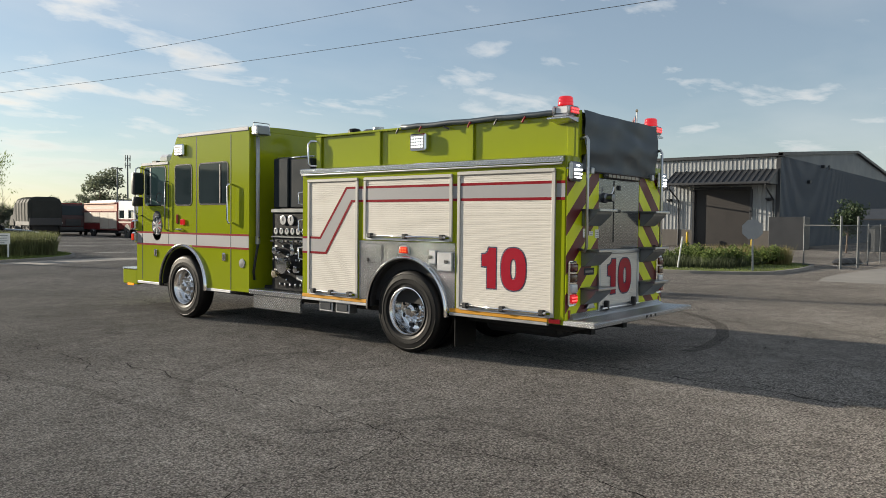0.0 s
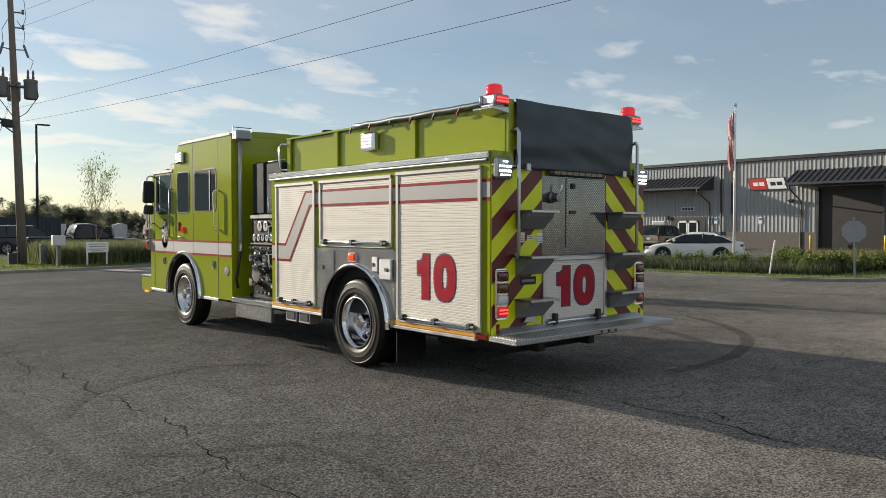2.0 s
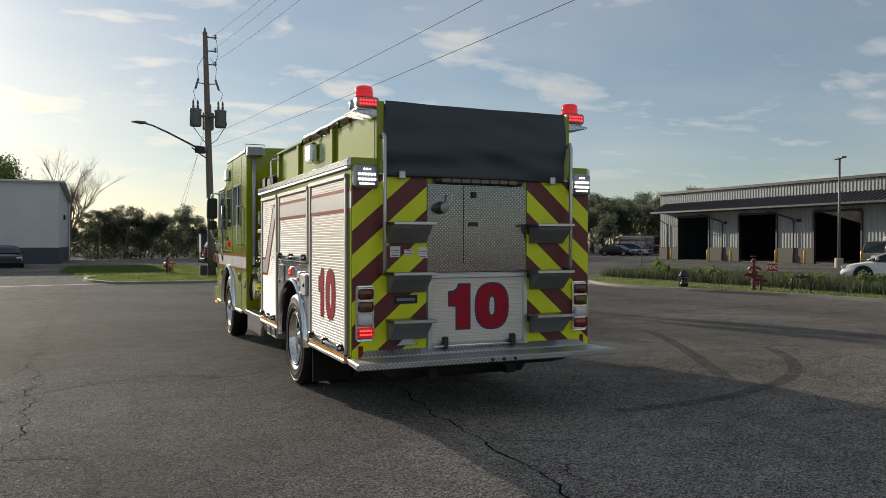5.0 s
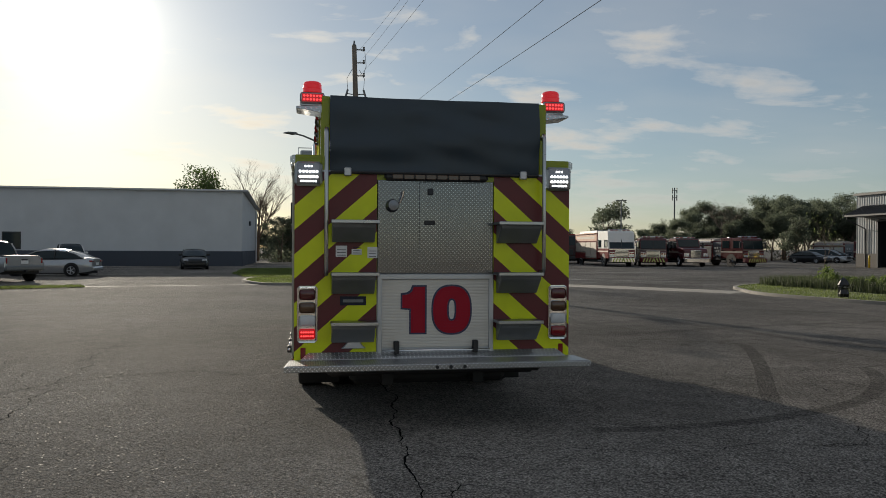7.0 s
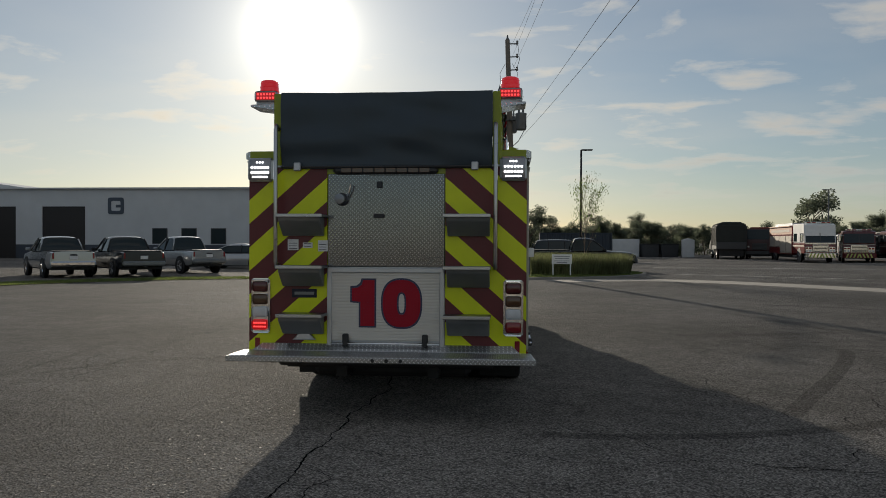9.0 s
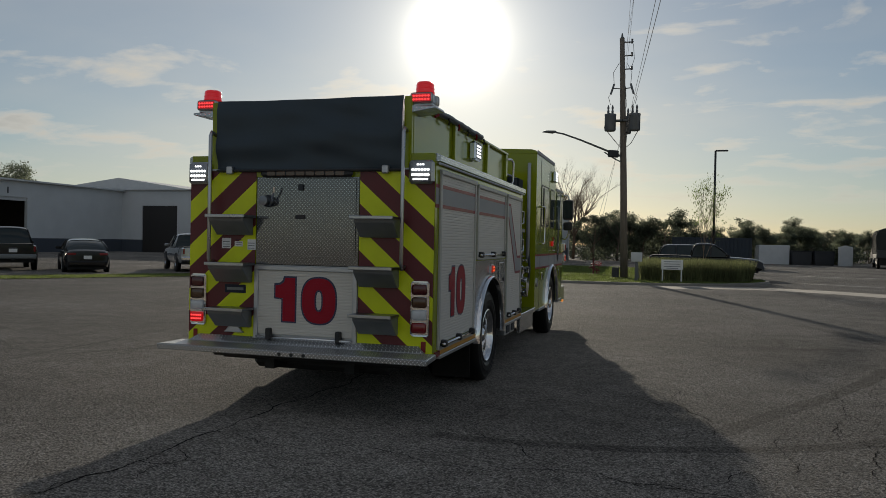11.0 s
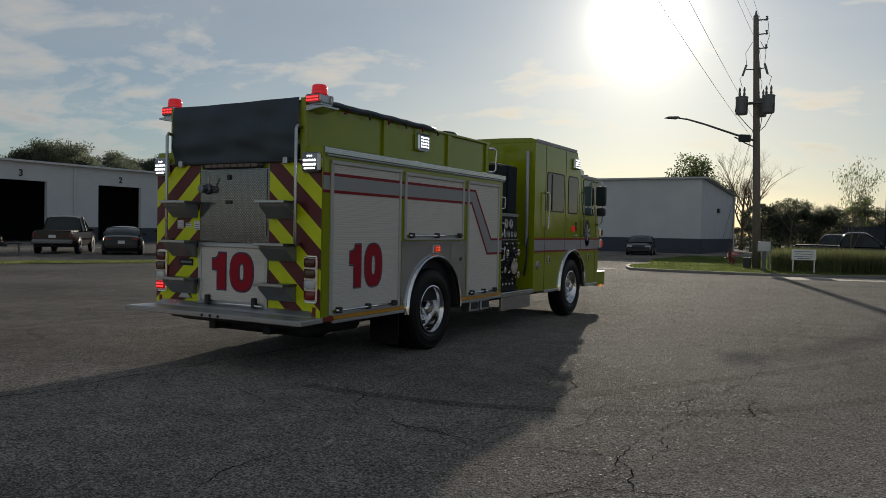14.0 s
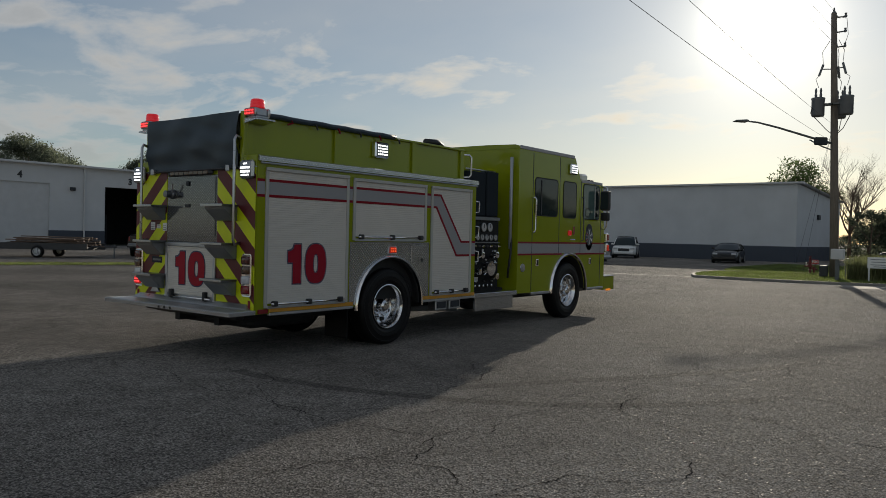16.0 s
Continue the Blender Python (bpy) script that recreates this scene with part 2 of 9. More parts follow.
def leaf_mat(name, color, scale, through_light=0.45):
    """Leaves that let part of the light through, with colour that varies from clump to clump."""
    m = bpy.data.materials.new(name)
    m.use_nodes = True
    nt = m.node_tree
    b = nt.nodes["Principled BSDF"]
    N, Lk = nt.nodes.new, nt.links.new
    tc = N("ShaderNodeTexCoord")
    geo = N("ShaderNodeNewGeometry")
    n1 = N("ShaderNodeTexNoise")
    n1.inputs["Scale"].default_value, n1.inputs["Detail"].default_value = scale, 3
    Lk(tc.outputs["Object"], n1.inputs["Vector"])
    a = N("ShaderNodeMapRange")
    a.inputs[1].default_value, a.inputs[2].default_value, a.inputs[3].default_value, a.inputs[4].default_value = 0.3, 0.7, 0.6, 1.35
    Lk(n1.outputs[0], a.inputs[0])
    i = N("ShaderNodeMapRange")
    i.inputs[3].default_value, i.inputs[4].default_value = 0.65, 1.35
    Lk(geo.outputs["Random Per Island"], i.inputs[0])
    mu = N("ShaderNodeMath")
    mu.operation = "MULTIPLY"
    Lk(a.outputs[0], mu.inputs[0])
    Lk(i.outputs[0], mu.inputs[1])
    sc = N("ShaderNodeVectorMath")
    sc.operation = "SCALE"
    sc.inputs[0].default_value = color
    Lk(mu.outputs[0], sc.inputs["Scale"])
    Lk(sc.outputs[0], b.inputs["Base Color"])
    b.inputs["Roughness"].default_value, b.inputs["Specular IOR Level"].default_value = 0.6, 0.25
    t = N("ShaderNodeBsdfTranslucent")
    Lk(sc.outputs[0], t.inputs["Color"])
    mx = N("ShaderNodeMixShader")
    mx.inputs[0].default_value = through_light
    Lk(b.outputs[0], mx.inputs[1])
    Lk(t.outputs[0], mx.inputs[2])
    Lk(mx.outputs[0], nt.nodes["Material Output"].inputs["Surface"])
    return m


def glass_mat(name, color=(0.018, 0.028, 0.031), rough=0.04):
    return mat(name, color, rough, 0.0, var=0.1, scale=1.5, spec=0.35)


# opaque teal painted for the bright view through the cab's front window
TEAL_VIEW_GLASS = glass_mat("teal_view_glass", (0.075, 0.125, 0.118))
LIME = mat("lime_paint", (0.245, 0.290, 0.008), 0.13, 0, 0.012, 2, rough_var=0.03, spec=0.38)
WHITE_SLAT = mat("white_slat", (0.63, 0.60, 0.55), 0.42, 0, 0.025, 5, spec=0.25)
RAIL = mat("rail_grey", (0.44, 0.43, 0.40), 0.45, 0, 0.05, 4)
RED_TAPE = mat("red_tape", (0.22, 0.008, 0.016), 0.35, 0, 0.08, 8, spec=0.12)
SILVER_TAPE = mat("silver_tape", (0.31, 0.31, 0.32), 0.5, 0.0, 0.015, 2, spec=0.2, fine=0.05, bscale=300)
MAROON_TAPE = mat("maroon_tape", (0.105, 0.010, 0.014), 0.42, 0, 0.08, 6)
YELLOW_TAPE = mat("yellow_tape", (0.63, 0.70, 0.0), 0.36, 0, 0.06, 6)
NUM_RED = mat("number_red", (0.34, 0.014, 0.030), 0.35, 0, 0.05, 8, spec=0.12)
NUM_BLUE = mat("number_edge", (0.03, 0.035, 0.09), 0.4, 0, 0.05, 8)
CHROME = mat("chrome", (0.78, 0.78, 0.79), 0.09, 1.0, 0.03, 9)
STEEL = mat("brushed_steel", (0.46, 0.47, 0.48), 0.30, 1.0, 0.06, 8, fine=0.05, bscale=120)
ALU = mat("aluminium", (0.50, 0.51, 0.53), 0.42, 1.0, 0.05, 6)
TREAD = tread_mat("tread_plate")
# same plate as TREAD, with the rear face's shade put into the colour
TREAD_REAR_SHADE = tread_mat("tread_plate_rear_shade", (0.265, 0.275, 0.29), scale=28.0, rough=0.13, contrast=1.2)
TREAD_TOP = tread_mat("tread_plate_level", (0.50, 0.51, 0.53), scale=24.0, rough=0.40, flat=True, contrast=1.25)
TREAD_EDGE = tread_mat("tread_plate_bright", (0.56, 0.57, 0.59), scale=27.0, rough=0.3, contrast=1.1)
RUBBER = mat("tyre_rubber", (0.007, 0.007, 0.0075), 0.48, 0, 0.25, 10, bump=0.3, bscale=120, spec=0.2)
BLACK = mat("black_plastic", (0.018, 0.018, 0.02), 0.5, 0, 0.15, 12, bump=0.2, bscale=200)
BLACK_PANEL = mat("black_panel", (0.010, 0.011, 0.013), 0.4, 0, 0.15, 12, bump=0.25, bscale=300, spec=0.10)
GREY_BOX = mat("grey_enamel", (0.042, 0.047, 0.054), 0.5, 0, 0.08, 6, spec=0.15)
TARP = mat("black_vinyl", (0.020, 0.036, 0.052), 0.45, 0, 0.15, 3, bump=0.25, bscale=240)
GLASS = glass_mat("dark_glass")
RED_LENS = mat("red_lens", (0.20, 0.003, 0.006), 0.12, 0, 0.05, 20, coat=0.5, emit=(1.0, 0.015, 0.02), strength=0.22)
DOME_RED = mat("dome_red", (0.17, 0.004, 0.008), 0.13, 0, 0.05, 20, coat=0.5, emit=(1.0, 0.02, 0.03), strength=0.30)
RED_LED = mat("red_led", (0.5, 0.02, 0.02), 0.3, 0, 0, 1, emit=(1.0, 0.05, 0.05), strength=1.6)
MAROON_LENS = mat("maroon_lens", (0.075, 0.008, 0.009), 0.14, 0, 0.05, 20, coat=0.5)
LAMP_FACE = mat("lamp_face", (0.10, 0.105, 0.11), 0.4, 0, 0.05, 20)
LAMP_GREY = mat("lamp_reflector", (0.30, 0.31, 0.33), 0.25, 0.6, 0.05, 20)
SLATE_BOX = mat("slate_box", (0.022, 0.029, 0.036), 0.65, 0, 0.12, 5, spec=0.06)
MARKER_LENS = mat("marker_lens", (0.34, 0.02, 0.006), 0.14, 0, 0.05, 20, coat=0.4, emit=(1.0, 0.05, 0.015), strength=0.16)
MARKER_LED = mat("marker_led", (0.5, 0.04, 0.01), 0.3, 0, 0, 1, emit=(1.0, 0.10, 0.02), strength=0.9)
PINK_LENS = mat("cloudy_lens", (0.24, 0.075, 0.08), 0.2, 0, 0.08, 14, coat=0.4)
RED_LENS_OFF = mat("red_lens_off", (0.20, 0.008, 0.012), 0.14, 0, 0.05, 20, coat=0.5)
DARK_LENS = mat("smoked_lens", (0.075, 0.034, 0.015), 0.14, 0, 0.05, 20, coat=0.5)
CLEAR_LENS = mat("clear_lens", (0.55, 0.56, 0.58), 0.12, 0, 0.05, 20, coat=0.5)
AMBER_LENS = mat("amber_lens", (0.7, 0.22, 0.01), 0.14, 0, 0.05, 20, emit=(1.0, 0.3, 0.03), strength=0.5)
LED = mat("led", (0.9, 0.9, 0.9), 0.3, 0, 0, 1, emit=(0.95, 0.97, 1.0), strength=2.6)
ORANGE_BAND = mat("amber_band", (0.62, 0.29, 0.025), 0.38, 0, 0.08, 8)
GAUGE = mat("gauge_face", (0.38, 0.38, 0.38), 0.35, 0, 0.05, 20)
BRASS = mat("brass_cap", (0.62, 0.55, 0.42), 0.25, 1.0, 0.08, 20)
DECAL_DARK = mat("decal_dark", (0.03, 0.034, 0.05), 0.4, 0, 0.2, 40, spec=0.1)
DECAL_WHITE = mat("decal_white", (0.7, 0.7, 0.7), 0.45, 0, 0.1, 30)
UNDER = mat("underbody", (0.015, 0.015, 0.016), 0.75, 0, 0.25, 6)
ASPHALT = asphalt_mat("asphalt")
CRACK = mat("crack_fill", (0.012, 0.011, 0.011), 0.95, 0, 0.3, 20, spec=0.0)
SKID = asphalt_mat("tyre_mark", 0.64)
SKID_FAINT = asphalt_mat("faint_tyre_mark", 0.80)
CONCRETE_OLD = mat("old_concrete", (0.215, 0.20, 0.18), 0.9, 0, 0.22, 1.2, bump=0.4, bscale=90, fine=0.2)
RIM = mat("polished_rim", (0.74, 0.74, 0.75), 0.16, 1.0, 0.05, 9)
CREST = mat("crest_grey", (0.20, 0.21, 0.235), 0.45, 0, 0.3, 60, spec=0.1)
MAST = mat("mast_grey", (0.42, 0.44, 0.47), 0.4, 0.2, 0.06, 5)
CONCRETE = mat("concrete", (0.34, 0.32, 0.29), 0.85, 0, 0.18, 1.4, bump=0.4, bscale=90, fine=0.12)
GRASS_SOIL = mat("turf", (0.085, 0.105, 0.03), 0.95, 0, 0.35, 1.6, bump=0.5, bscale=70, fine=0.4)
GRASS = leaf_mat("grass_blade", (0.15, 0.19, 0.055), 1.1)
LEAF = leaf_mat("leaf", (0.085, 0.125, 0.04), 0.8)
LEAF_DARK = leaf_mat("leaf_dark", (0.035, 0.055, 0.025), 0.8, 0.25)
LEAF_LIGHT = leaf_mat("leaf_light", (0.15, 0.20, 0.06), 1.2)
# foliage paled so that the colour carries the haze of distance
LEAF_HAZED = leaf_mat("leaf_hazed", (0.125, 0.145, 0.10), 0.3, 0.55)
BARK = mat("bark", (0.16, 0.12, 0.09), 0.9, 0, 0.25, 6, bump=0.5, bscale=40)
POLE_WOOD = mat("weathered_pole", (0.17, 0.145, 0.12), 0.9, 0, 0.25, 5, bump=0.5, bscale=60, stretch=(6, 6, 0.6))
GALV = mat("galvanised_steel", (0.13, 0.14, 0.145), 0.6, 0.3, 0.12, 10)
# cable colour lightened to suggest haze along the spans
CABLE = mat("cable", (0.07, 0.07, 0.075), 0.95, 0, 0.1, 5, spec=0.03)
STEP_GREY = mat("step_grey", (0.185, 0.195, 0.20), 0.4, 0.4, 0.1, 8)
ROOF_GREY = mat("roof_grey", (0.40, 0.40, 0.42), 0.65, 0, 0.06, 4)
DECK = mat("dark_deck_plate", (0.20, 0.21, 0.23), 0.34, 1.0, 0.10, 6, fine=0.06, bscale=90)
TRANSFORMER = mat("transformer_grey", (0.13, 0.14, 0.15), 0.5, 0.2, 0.12, 6)
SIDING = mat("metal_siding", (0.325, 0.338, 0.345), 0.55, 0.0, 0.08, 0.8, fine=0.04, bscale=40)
# grey siding with the gable's shade put into the colour
SIDING_SHADE_GREY = mat("shade_grey_siding", (0.055, 0.072, 0.098), 0.5, 0.0, 0.08, 0.6)
TRIM_DARK = mat("dark_trim", (0.035, 0.037, 0.042), 0.5, 0.1, 0.12, 2)
WAINSCOT = mat("split_block", (0.115, 0.105, 0.097), 0.9, 0, 0.15, 3, bump=0.4, bscale=50)
STUCCO = mat("white_stucco", (0.57, 0.585, 0.60), 0.85, 0, 0.06, 0.7, bump=0.2, bscale=60)
STUCCO_DARK = mat("slate_band", (0.06, 0.07, 0.09), 0.8, 0, 0.1, 1)
# near-black colour that stands for the shade inside open bays
INTERIOR_SHADE = mat("interior_shade", (0.012, 0.012, 0.013), 0.9, 0, 0.2, 2)
DOOR_WHITE = mat("white_door", (0.55, 0.56, 0.57), 0.5, 0, 0.06, 2)
DOOR_BROWN = mat("bronze_door", (0.032, 0.028, 0.027), 0.55, 0.1, 0.12, 3)
WHITE_PAINT = mat("white_paint", (0.74, 0.74, 0.73), 0.4, 0, 0.05, 4)
SIGN_RED = mat("sign_red", (0.45, 0.02, 0.02), 0.4, 0, 0.08, 5)
HYDRANT_RED = mat("hydrant_red", (0.115, 0.014, 0.014), 0.5, 0, 0.2, 12)
YELLOW_PAINT = mat("yellow_paint", (0.62, 0.42, 0.02), 0.5, 0, 0.12, 8)
STRIPE_PAINT = mat("road_paint", (0.55, 0.54, 0.50), 0.7, 0, 0.3, 6, fine=0.3, bscale=60)
ENGINE_RED = mat("engine_red", (0.15, 0.010, 0.010), 0.3, 0, 0.05, 3, coat=0.3)

# ---- building tools ----
def link(name, bm, material, parent=None, smooth=False):
    me = bpy.data.meshes.new(name)
    bm.normal_update()
    bm.to_mesh(me)
    bm.free()
    if isinstance(material, (list, tuple)):
        for m in material:
            me.materials.append(m)
    else:
        me.materials.append(material)
    if smooth:
        for p in me.polygons:
            p.use_smooth = True
    ob = new(name, me)
    if parent:
        ob.parent = parent
    return ob


def part(name, bm, material, parent, label="", smooth=False):
    """One mesh under a thing or under a part."""
    ob = link(name, bm, material, parent, smooth)
    if label:
        tagged(ob, label)
    return ob


def thing(name, label, category, group="", kind="", m=None):
    ob = new(name)
    ob.empty_display_size = 0.2
    tagged(ob, label, category, group, kind)
    if m is not None:
        ob.matrix_basis = m
    return ob


def solid(name, bm, material, label, category, group="", kind="", m=None, smooth=False):
    ob = link(name, bm, material, None, smooth)
    tagged(ob, label, category, group, kind)
    if m is not None:
        ob.matrix_basis = m
    return ob


def box(x0, x1, y0, y1, z0, z1, bevel=0.0, bm=None, seg=1):
    b = bmesh.new()
    vs = [b.verts.new((x, y, z)) for x in (x0, x1) for y in (y0, y1) for z in (z0, z1)]
    for q in ((0, 1, 3, 2), (4, 6, 7, 5), (0, 4, 5, 1), (2, 3, 7, 6), (0, 2, 6, 4), (1, 5, 7, 3)):
        b.faces.new([vs[i] for i in q])
    bmesh.ops.recalc_face_normals(b, faces=b.faces)
    if bevel:
        bmesh.ops.bevel(b, geom=b.edges[:], offset=bevel, segments=seg, affect="EDGES", profile=0.5)
    return add(bm, b)


def add(bm, b):
    """Joins b into bm, or gives b back."""
    if bm is None:
        return b
    me = bpy.data.meshes.new("tmp")
    b.to_mesh(me)
    b.free()
    bm.from_mesh(me)
    bpy.data.meshes.remove(me)
    return bm


def prism(outline, axis, a0, a1, bevel=0.0, bm=None, seg=1):
    """Pushes a closed outline along x, y or z. The outline's two numbers are the other two axes in order."""
    b = bmesh.new()

    def at(p, a):
        return {"x": (a, p[0], p[1]), "y": (p[0], a, p[1]), "z": (p[0], p[1], a)}[axis]
    lo = [b.verts.new(at(p, a0)) for p in outline]
    hi = [b.verts.new(at(p, a1)) for p in outline]
    n = len(outline)
    b.faces.new(lo)
    b.faces.new(hi)
    for i in range(n):
        b.faces.new((lo[i], lo[(i + 1) % n], hi[(i + 1) % n], hi[i]))
    bmesh.ops.recalc_face_normals(b, faces=b.faces)
    if bevel:
        bmesh.ops.bevel(b, geom=b.edges[:], offset=bevel, segments=seg, affect="EDGES", profile=0.5)
    return add(bm, b)


def tube(points, r, sides=8, bm=None, radii=None, cap=True):
    """A round bar along a chain of points."""
    b = bmesh.new()
    pts = [Vector(p) for p in points]
    rings = []
    up = None
    for i, p in enumerate(pts):
        d = (pts[min(i + 1, len(pts) - 1)] - pts[max(i - 1, 0)]).normalized()
        if up is None:
            up = Vector((0, 0, 1)) if abs(d.z) < 0.9 else Vector((1, 0, 0))
        side = d.cross(up).normalized()
        up = side.cross(d).normalized()
        rr = radii[i] if radii else r
        rings.append([b.verts.new(p + (side * math.cos(a) + up * math.sin(a)) * rr) for a in (2 * math.pi * k / sides for k in range(sides))])
    for r0, r1 in zip(rings, rings[1:]):
        for k in range(sides):
            b.faces.new((r0[k], r0[(k + 1) % sides], r1[(k + 1) % sides], r1[k]))
    if cap:
        b.faces.new(rings[0][::-1])
        b.faces.new(rings[-1])
    bmesh.ops.recalc_face_normals(b, faces=b.faces)
    return add(bm, b)


def disc(center, axis, r, depth, sides=20, bm=None, r2=None):
    """A short round piece whose axis is x, y or z."""
    c = Vector(center)
    d = {"x": Vector((1, 0, 0)), "y": Vector((0, 1, 0)), "z": Vector((0, 0, 1))}[axis]
    return tube([c - d * depth / 2, c + d * depth / 2], r, sides, bm, [r, r if r2 is None else r2])


def lathe(profile, axis, center=(0, 0, 0), sides=32, bm=None, cap=True):
    """Turns pairs (along the axis, radius) round the axis."""
    b = bmesh.new()
    rings = []
    for a, r in profile:
        ring = []
        for k in range(sides):
            t = 2 * math.pi * k / sides
            u, v = r * math.cos(t), r * math.sin(t)
            p = {"x": (a, u, v), "y": (u, a, v), "z": (u, v, a)}[axis]
            ring.append(b.verts.new(Vector(p) + Vector(center)))
        rings.append(ring)
    for r0, r1 in zip(rings, rings[1:]):
        for k in range(sides):
            b.faces.new((r0[k], r0[(k + 1) % sides], r1[(k + 1) % sides], r1[k]))
    if cap and profile[0][1] > 1e-4:
        b.faces.new(rings[0])
    if cap and profile[-1][1] > 1e-4:
        b.faces.new(rings[-1])
    bmesh.ops.remove_doubles(b, verts=b.verts, dist=1e-5)
    bmesh.ops.recalc_face_normals(b, faces=b.faces)
    return add(bm, b)


def soft_edges(ob, angle=0.6):
    """Smooth shading with sharp edges kept."""
    me = ob.data
    for p in me.polygons:
        p.use_smooth = True
    b = bmesh.new()
    b.from_mesh(me)
    for e in b.edges:
        if len(e.link_faces) == 2 and e.calc_face_angle(0) > angle:
            e.smooth = False
    b.to_mesh(me)
    b.free()
    return ob


def text_mesh(body, size, depth=0.004):
    """Letters in the built-in font as a bmesh lying in x, z, facing -y, its foot at the origin, centred."""
    cu = bpy.data.curves.new("letters", "FONT")
    cu.body, cu.size, cu.extrude, cu.align_x = body, size, depth / 2, "CENTER"
    cu.offset = 0.03 * size
    ob = bpy.data.objects.new("letters", cu)
    scene.collection.objects.link(ob)
    dg = bpy.context.evaluated_depsgraph_get()
    me = bpy.data.meshes.new_from_object(ob.evaluated_get(dg))
    b = bmesh.new()
    b.from_mesh(me)
    bpy.data.objects.remove(ob)
    bpy.data.meshes.remove(me)
    bpy.data.curves.remove(cu)
    b.transform(Matrix.Rotation(radians(90), 4, "X"))
    return b


def clip_poly(poly, x0, x1, z0, z1):
    """The part of a flat outline inside a rectangle."""
    for k, lim, sgn in ((0, x0, 1), (0, x1, -1), (1, z0, 1), (1, z1, -1)):
        out = []
        for i, p in enumerate(poly):
            q = poly[(i + 1) % len(poly)]
            a, c = (p[k] - lim) * sgn, (q[k] - lim) * sgn
            if a >= 0:
                out.append(p)
            if (a < 0) != (c < 0):
                f = a / (a - c)
                out.append((p[0] + f * (q[0] - p[0]), p[1] + f * (q[1] - p[1])))
        poly = out
        if len(poly) < 3:
            return []
    return poly

# ---- ground ----
def ribbon(points, width, z, bm=None, wob=0.0, smooth_steps=6, rnd=None):
    """A flat strip along a chain of points, eased between them."""
    pts = []
    P = [Vector((*p, 0)) for p in points]
    for i in range(len(P) - 1):
        a, b_, c, d = P[max(i - 1, 0)], P[i], P[i + 1], P[min(i + 2, len(P) - 1)]
        for k in range(smooth_steps):
            t = k / smooth_steps
            pts.append(0.5 * ((2 * b_) + (c - a) * t + (2 * a - 5 * b_ + 4 * c - d) * t * t + (3 * b_ - a - 3 * c + d) * t ** 3))
    pts.append(P[-1])
    b = bmesh.new()
    rows = []
    for i, p in enumerate(pts):
        t = (pts[min(i + 1, len(pts) - 1)] - pts[max(i - 1, 0)]).normalized()
        s = Vector((-t.y, t.x, 0))
        off = (rnd.uniform(-wob, wob) if rnd else 0)
        w = width * (rnd.uniform(0.5, 1.25) if rnd and wob else 1) / 2
        c = p + s * off
        rows.append((b.verts.new((c.x - s.x * w, c.y - s.y * w, z)), b.verts.new((c.x + s.x * w, c.y + s.y * w, z))))
    for r0, r1 in zip(rows, rows[1:]):
        b.faces.new((r0[0], r1[0], r1[1], r0[1]))
    bmesh.ops.recalc_face_normals(b, faces=b.faces)
    for f in b.faces:
        if f.normal.z < 0:
            f.normal_flip()
    return add(bm, b)


b = bmesh.new()
S = 2500
bmesh.ops.create_grid(b, x_segments=60, y_segments=60, size=S)
solid("ground", b, ASPHALT, "wide worn grey asphalt lot with cracks and tyre marks", "ground", kind="structure")

rnd = random.Random(5)


def crack(points, width, label, wob):
    # broken at ever smaller scales, with short side branches
    def broken(a, c, amp):
        d = math.dist(a, c)
        if d < 0.06:
            return [a]
        k = rnd.uniform(0.38, 0.62)
        off = rnd.uniform(-amp, amp) * min(d, 0.9)
        m = (a[0] + (c[0] - a[0]) * k - (c[1] - a[1]) / d * off, a[1] + (c[1] - a[1]) * k + (c[0] - a[0]) / d * off)
        return broken(a, m, amp) + broken(m, c, amp)
    amp = 0.11 + wob
    chains = []
    main = []
    for p, q in zip(points, points[1:]):
        main += broken(p, q, amp)
    main.append(points[-1])
    chains.append((main, width))
    for k in range(int(len(main) / 28)):
        p = rnd.choice(main)
        if abs(p[0]) < 9 and -7 < p[1] < 12:
            a = rnd.uniform(0, 6.283)
            L = rnd.uniform(0.15, 0.6)
            chains.append((broken(p, (p[0] + L * math.cos(a), p[1] + L * math.sin(a)), 0.2) + [(p[0] + L * math.cos(a), p[1] + L * math.sin(a))], width * 0.45))
    b = bmesh.new()
    for ch, w in chains:
        ph = rnd.uniform(0, 6)
        rows = []
        for i, p in enumerate(ch):
            q0, q1 = ch[max(i - 1, 0)], ch[min(i + 1, len(ch) - 1)]
            d = math.dist(q0, q1) or 1.0
            sx, sy = -(q1[1] - q0[1]) / d, (q1[0] - q0[0]) / d
            ww = 0.5 * w * (0.9 + 0.3 * math.sin(ph + i * 0.23) + 0.2 * math.sin(ph * 2 + i * 0.9)) * rnd.uniform(0.7, 1.2)
            ww = max(ww, 0.0012) * (0.2 if i in (0, len(ch) - 1) else 1)
            rows.append((b.verts.new((p[0] - sx * ww, p[1] - sy * ww, 0.004)), b.verts.new((p[0] + sx * ww, p[1] + sy * ww, 0.004))))
        for r0, r1 in zip(rows, rows[1:]):
            b.faces.new((r0[0], r1[0], r1[1], r0[1]))
    for f in b.faces:
        f.normal_update()
        if f.normal.z < 0:
            f.normal_flip()
    return solid("crack", b, CRACK, label, "crack", kind="structure")


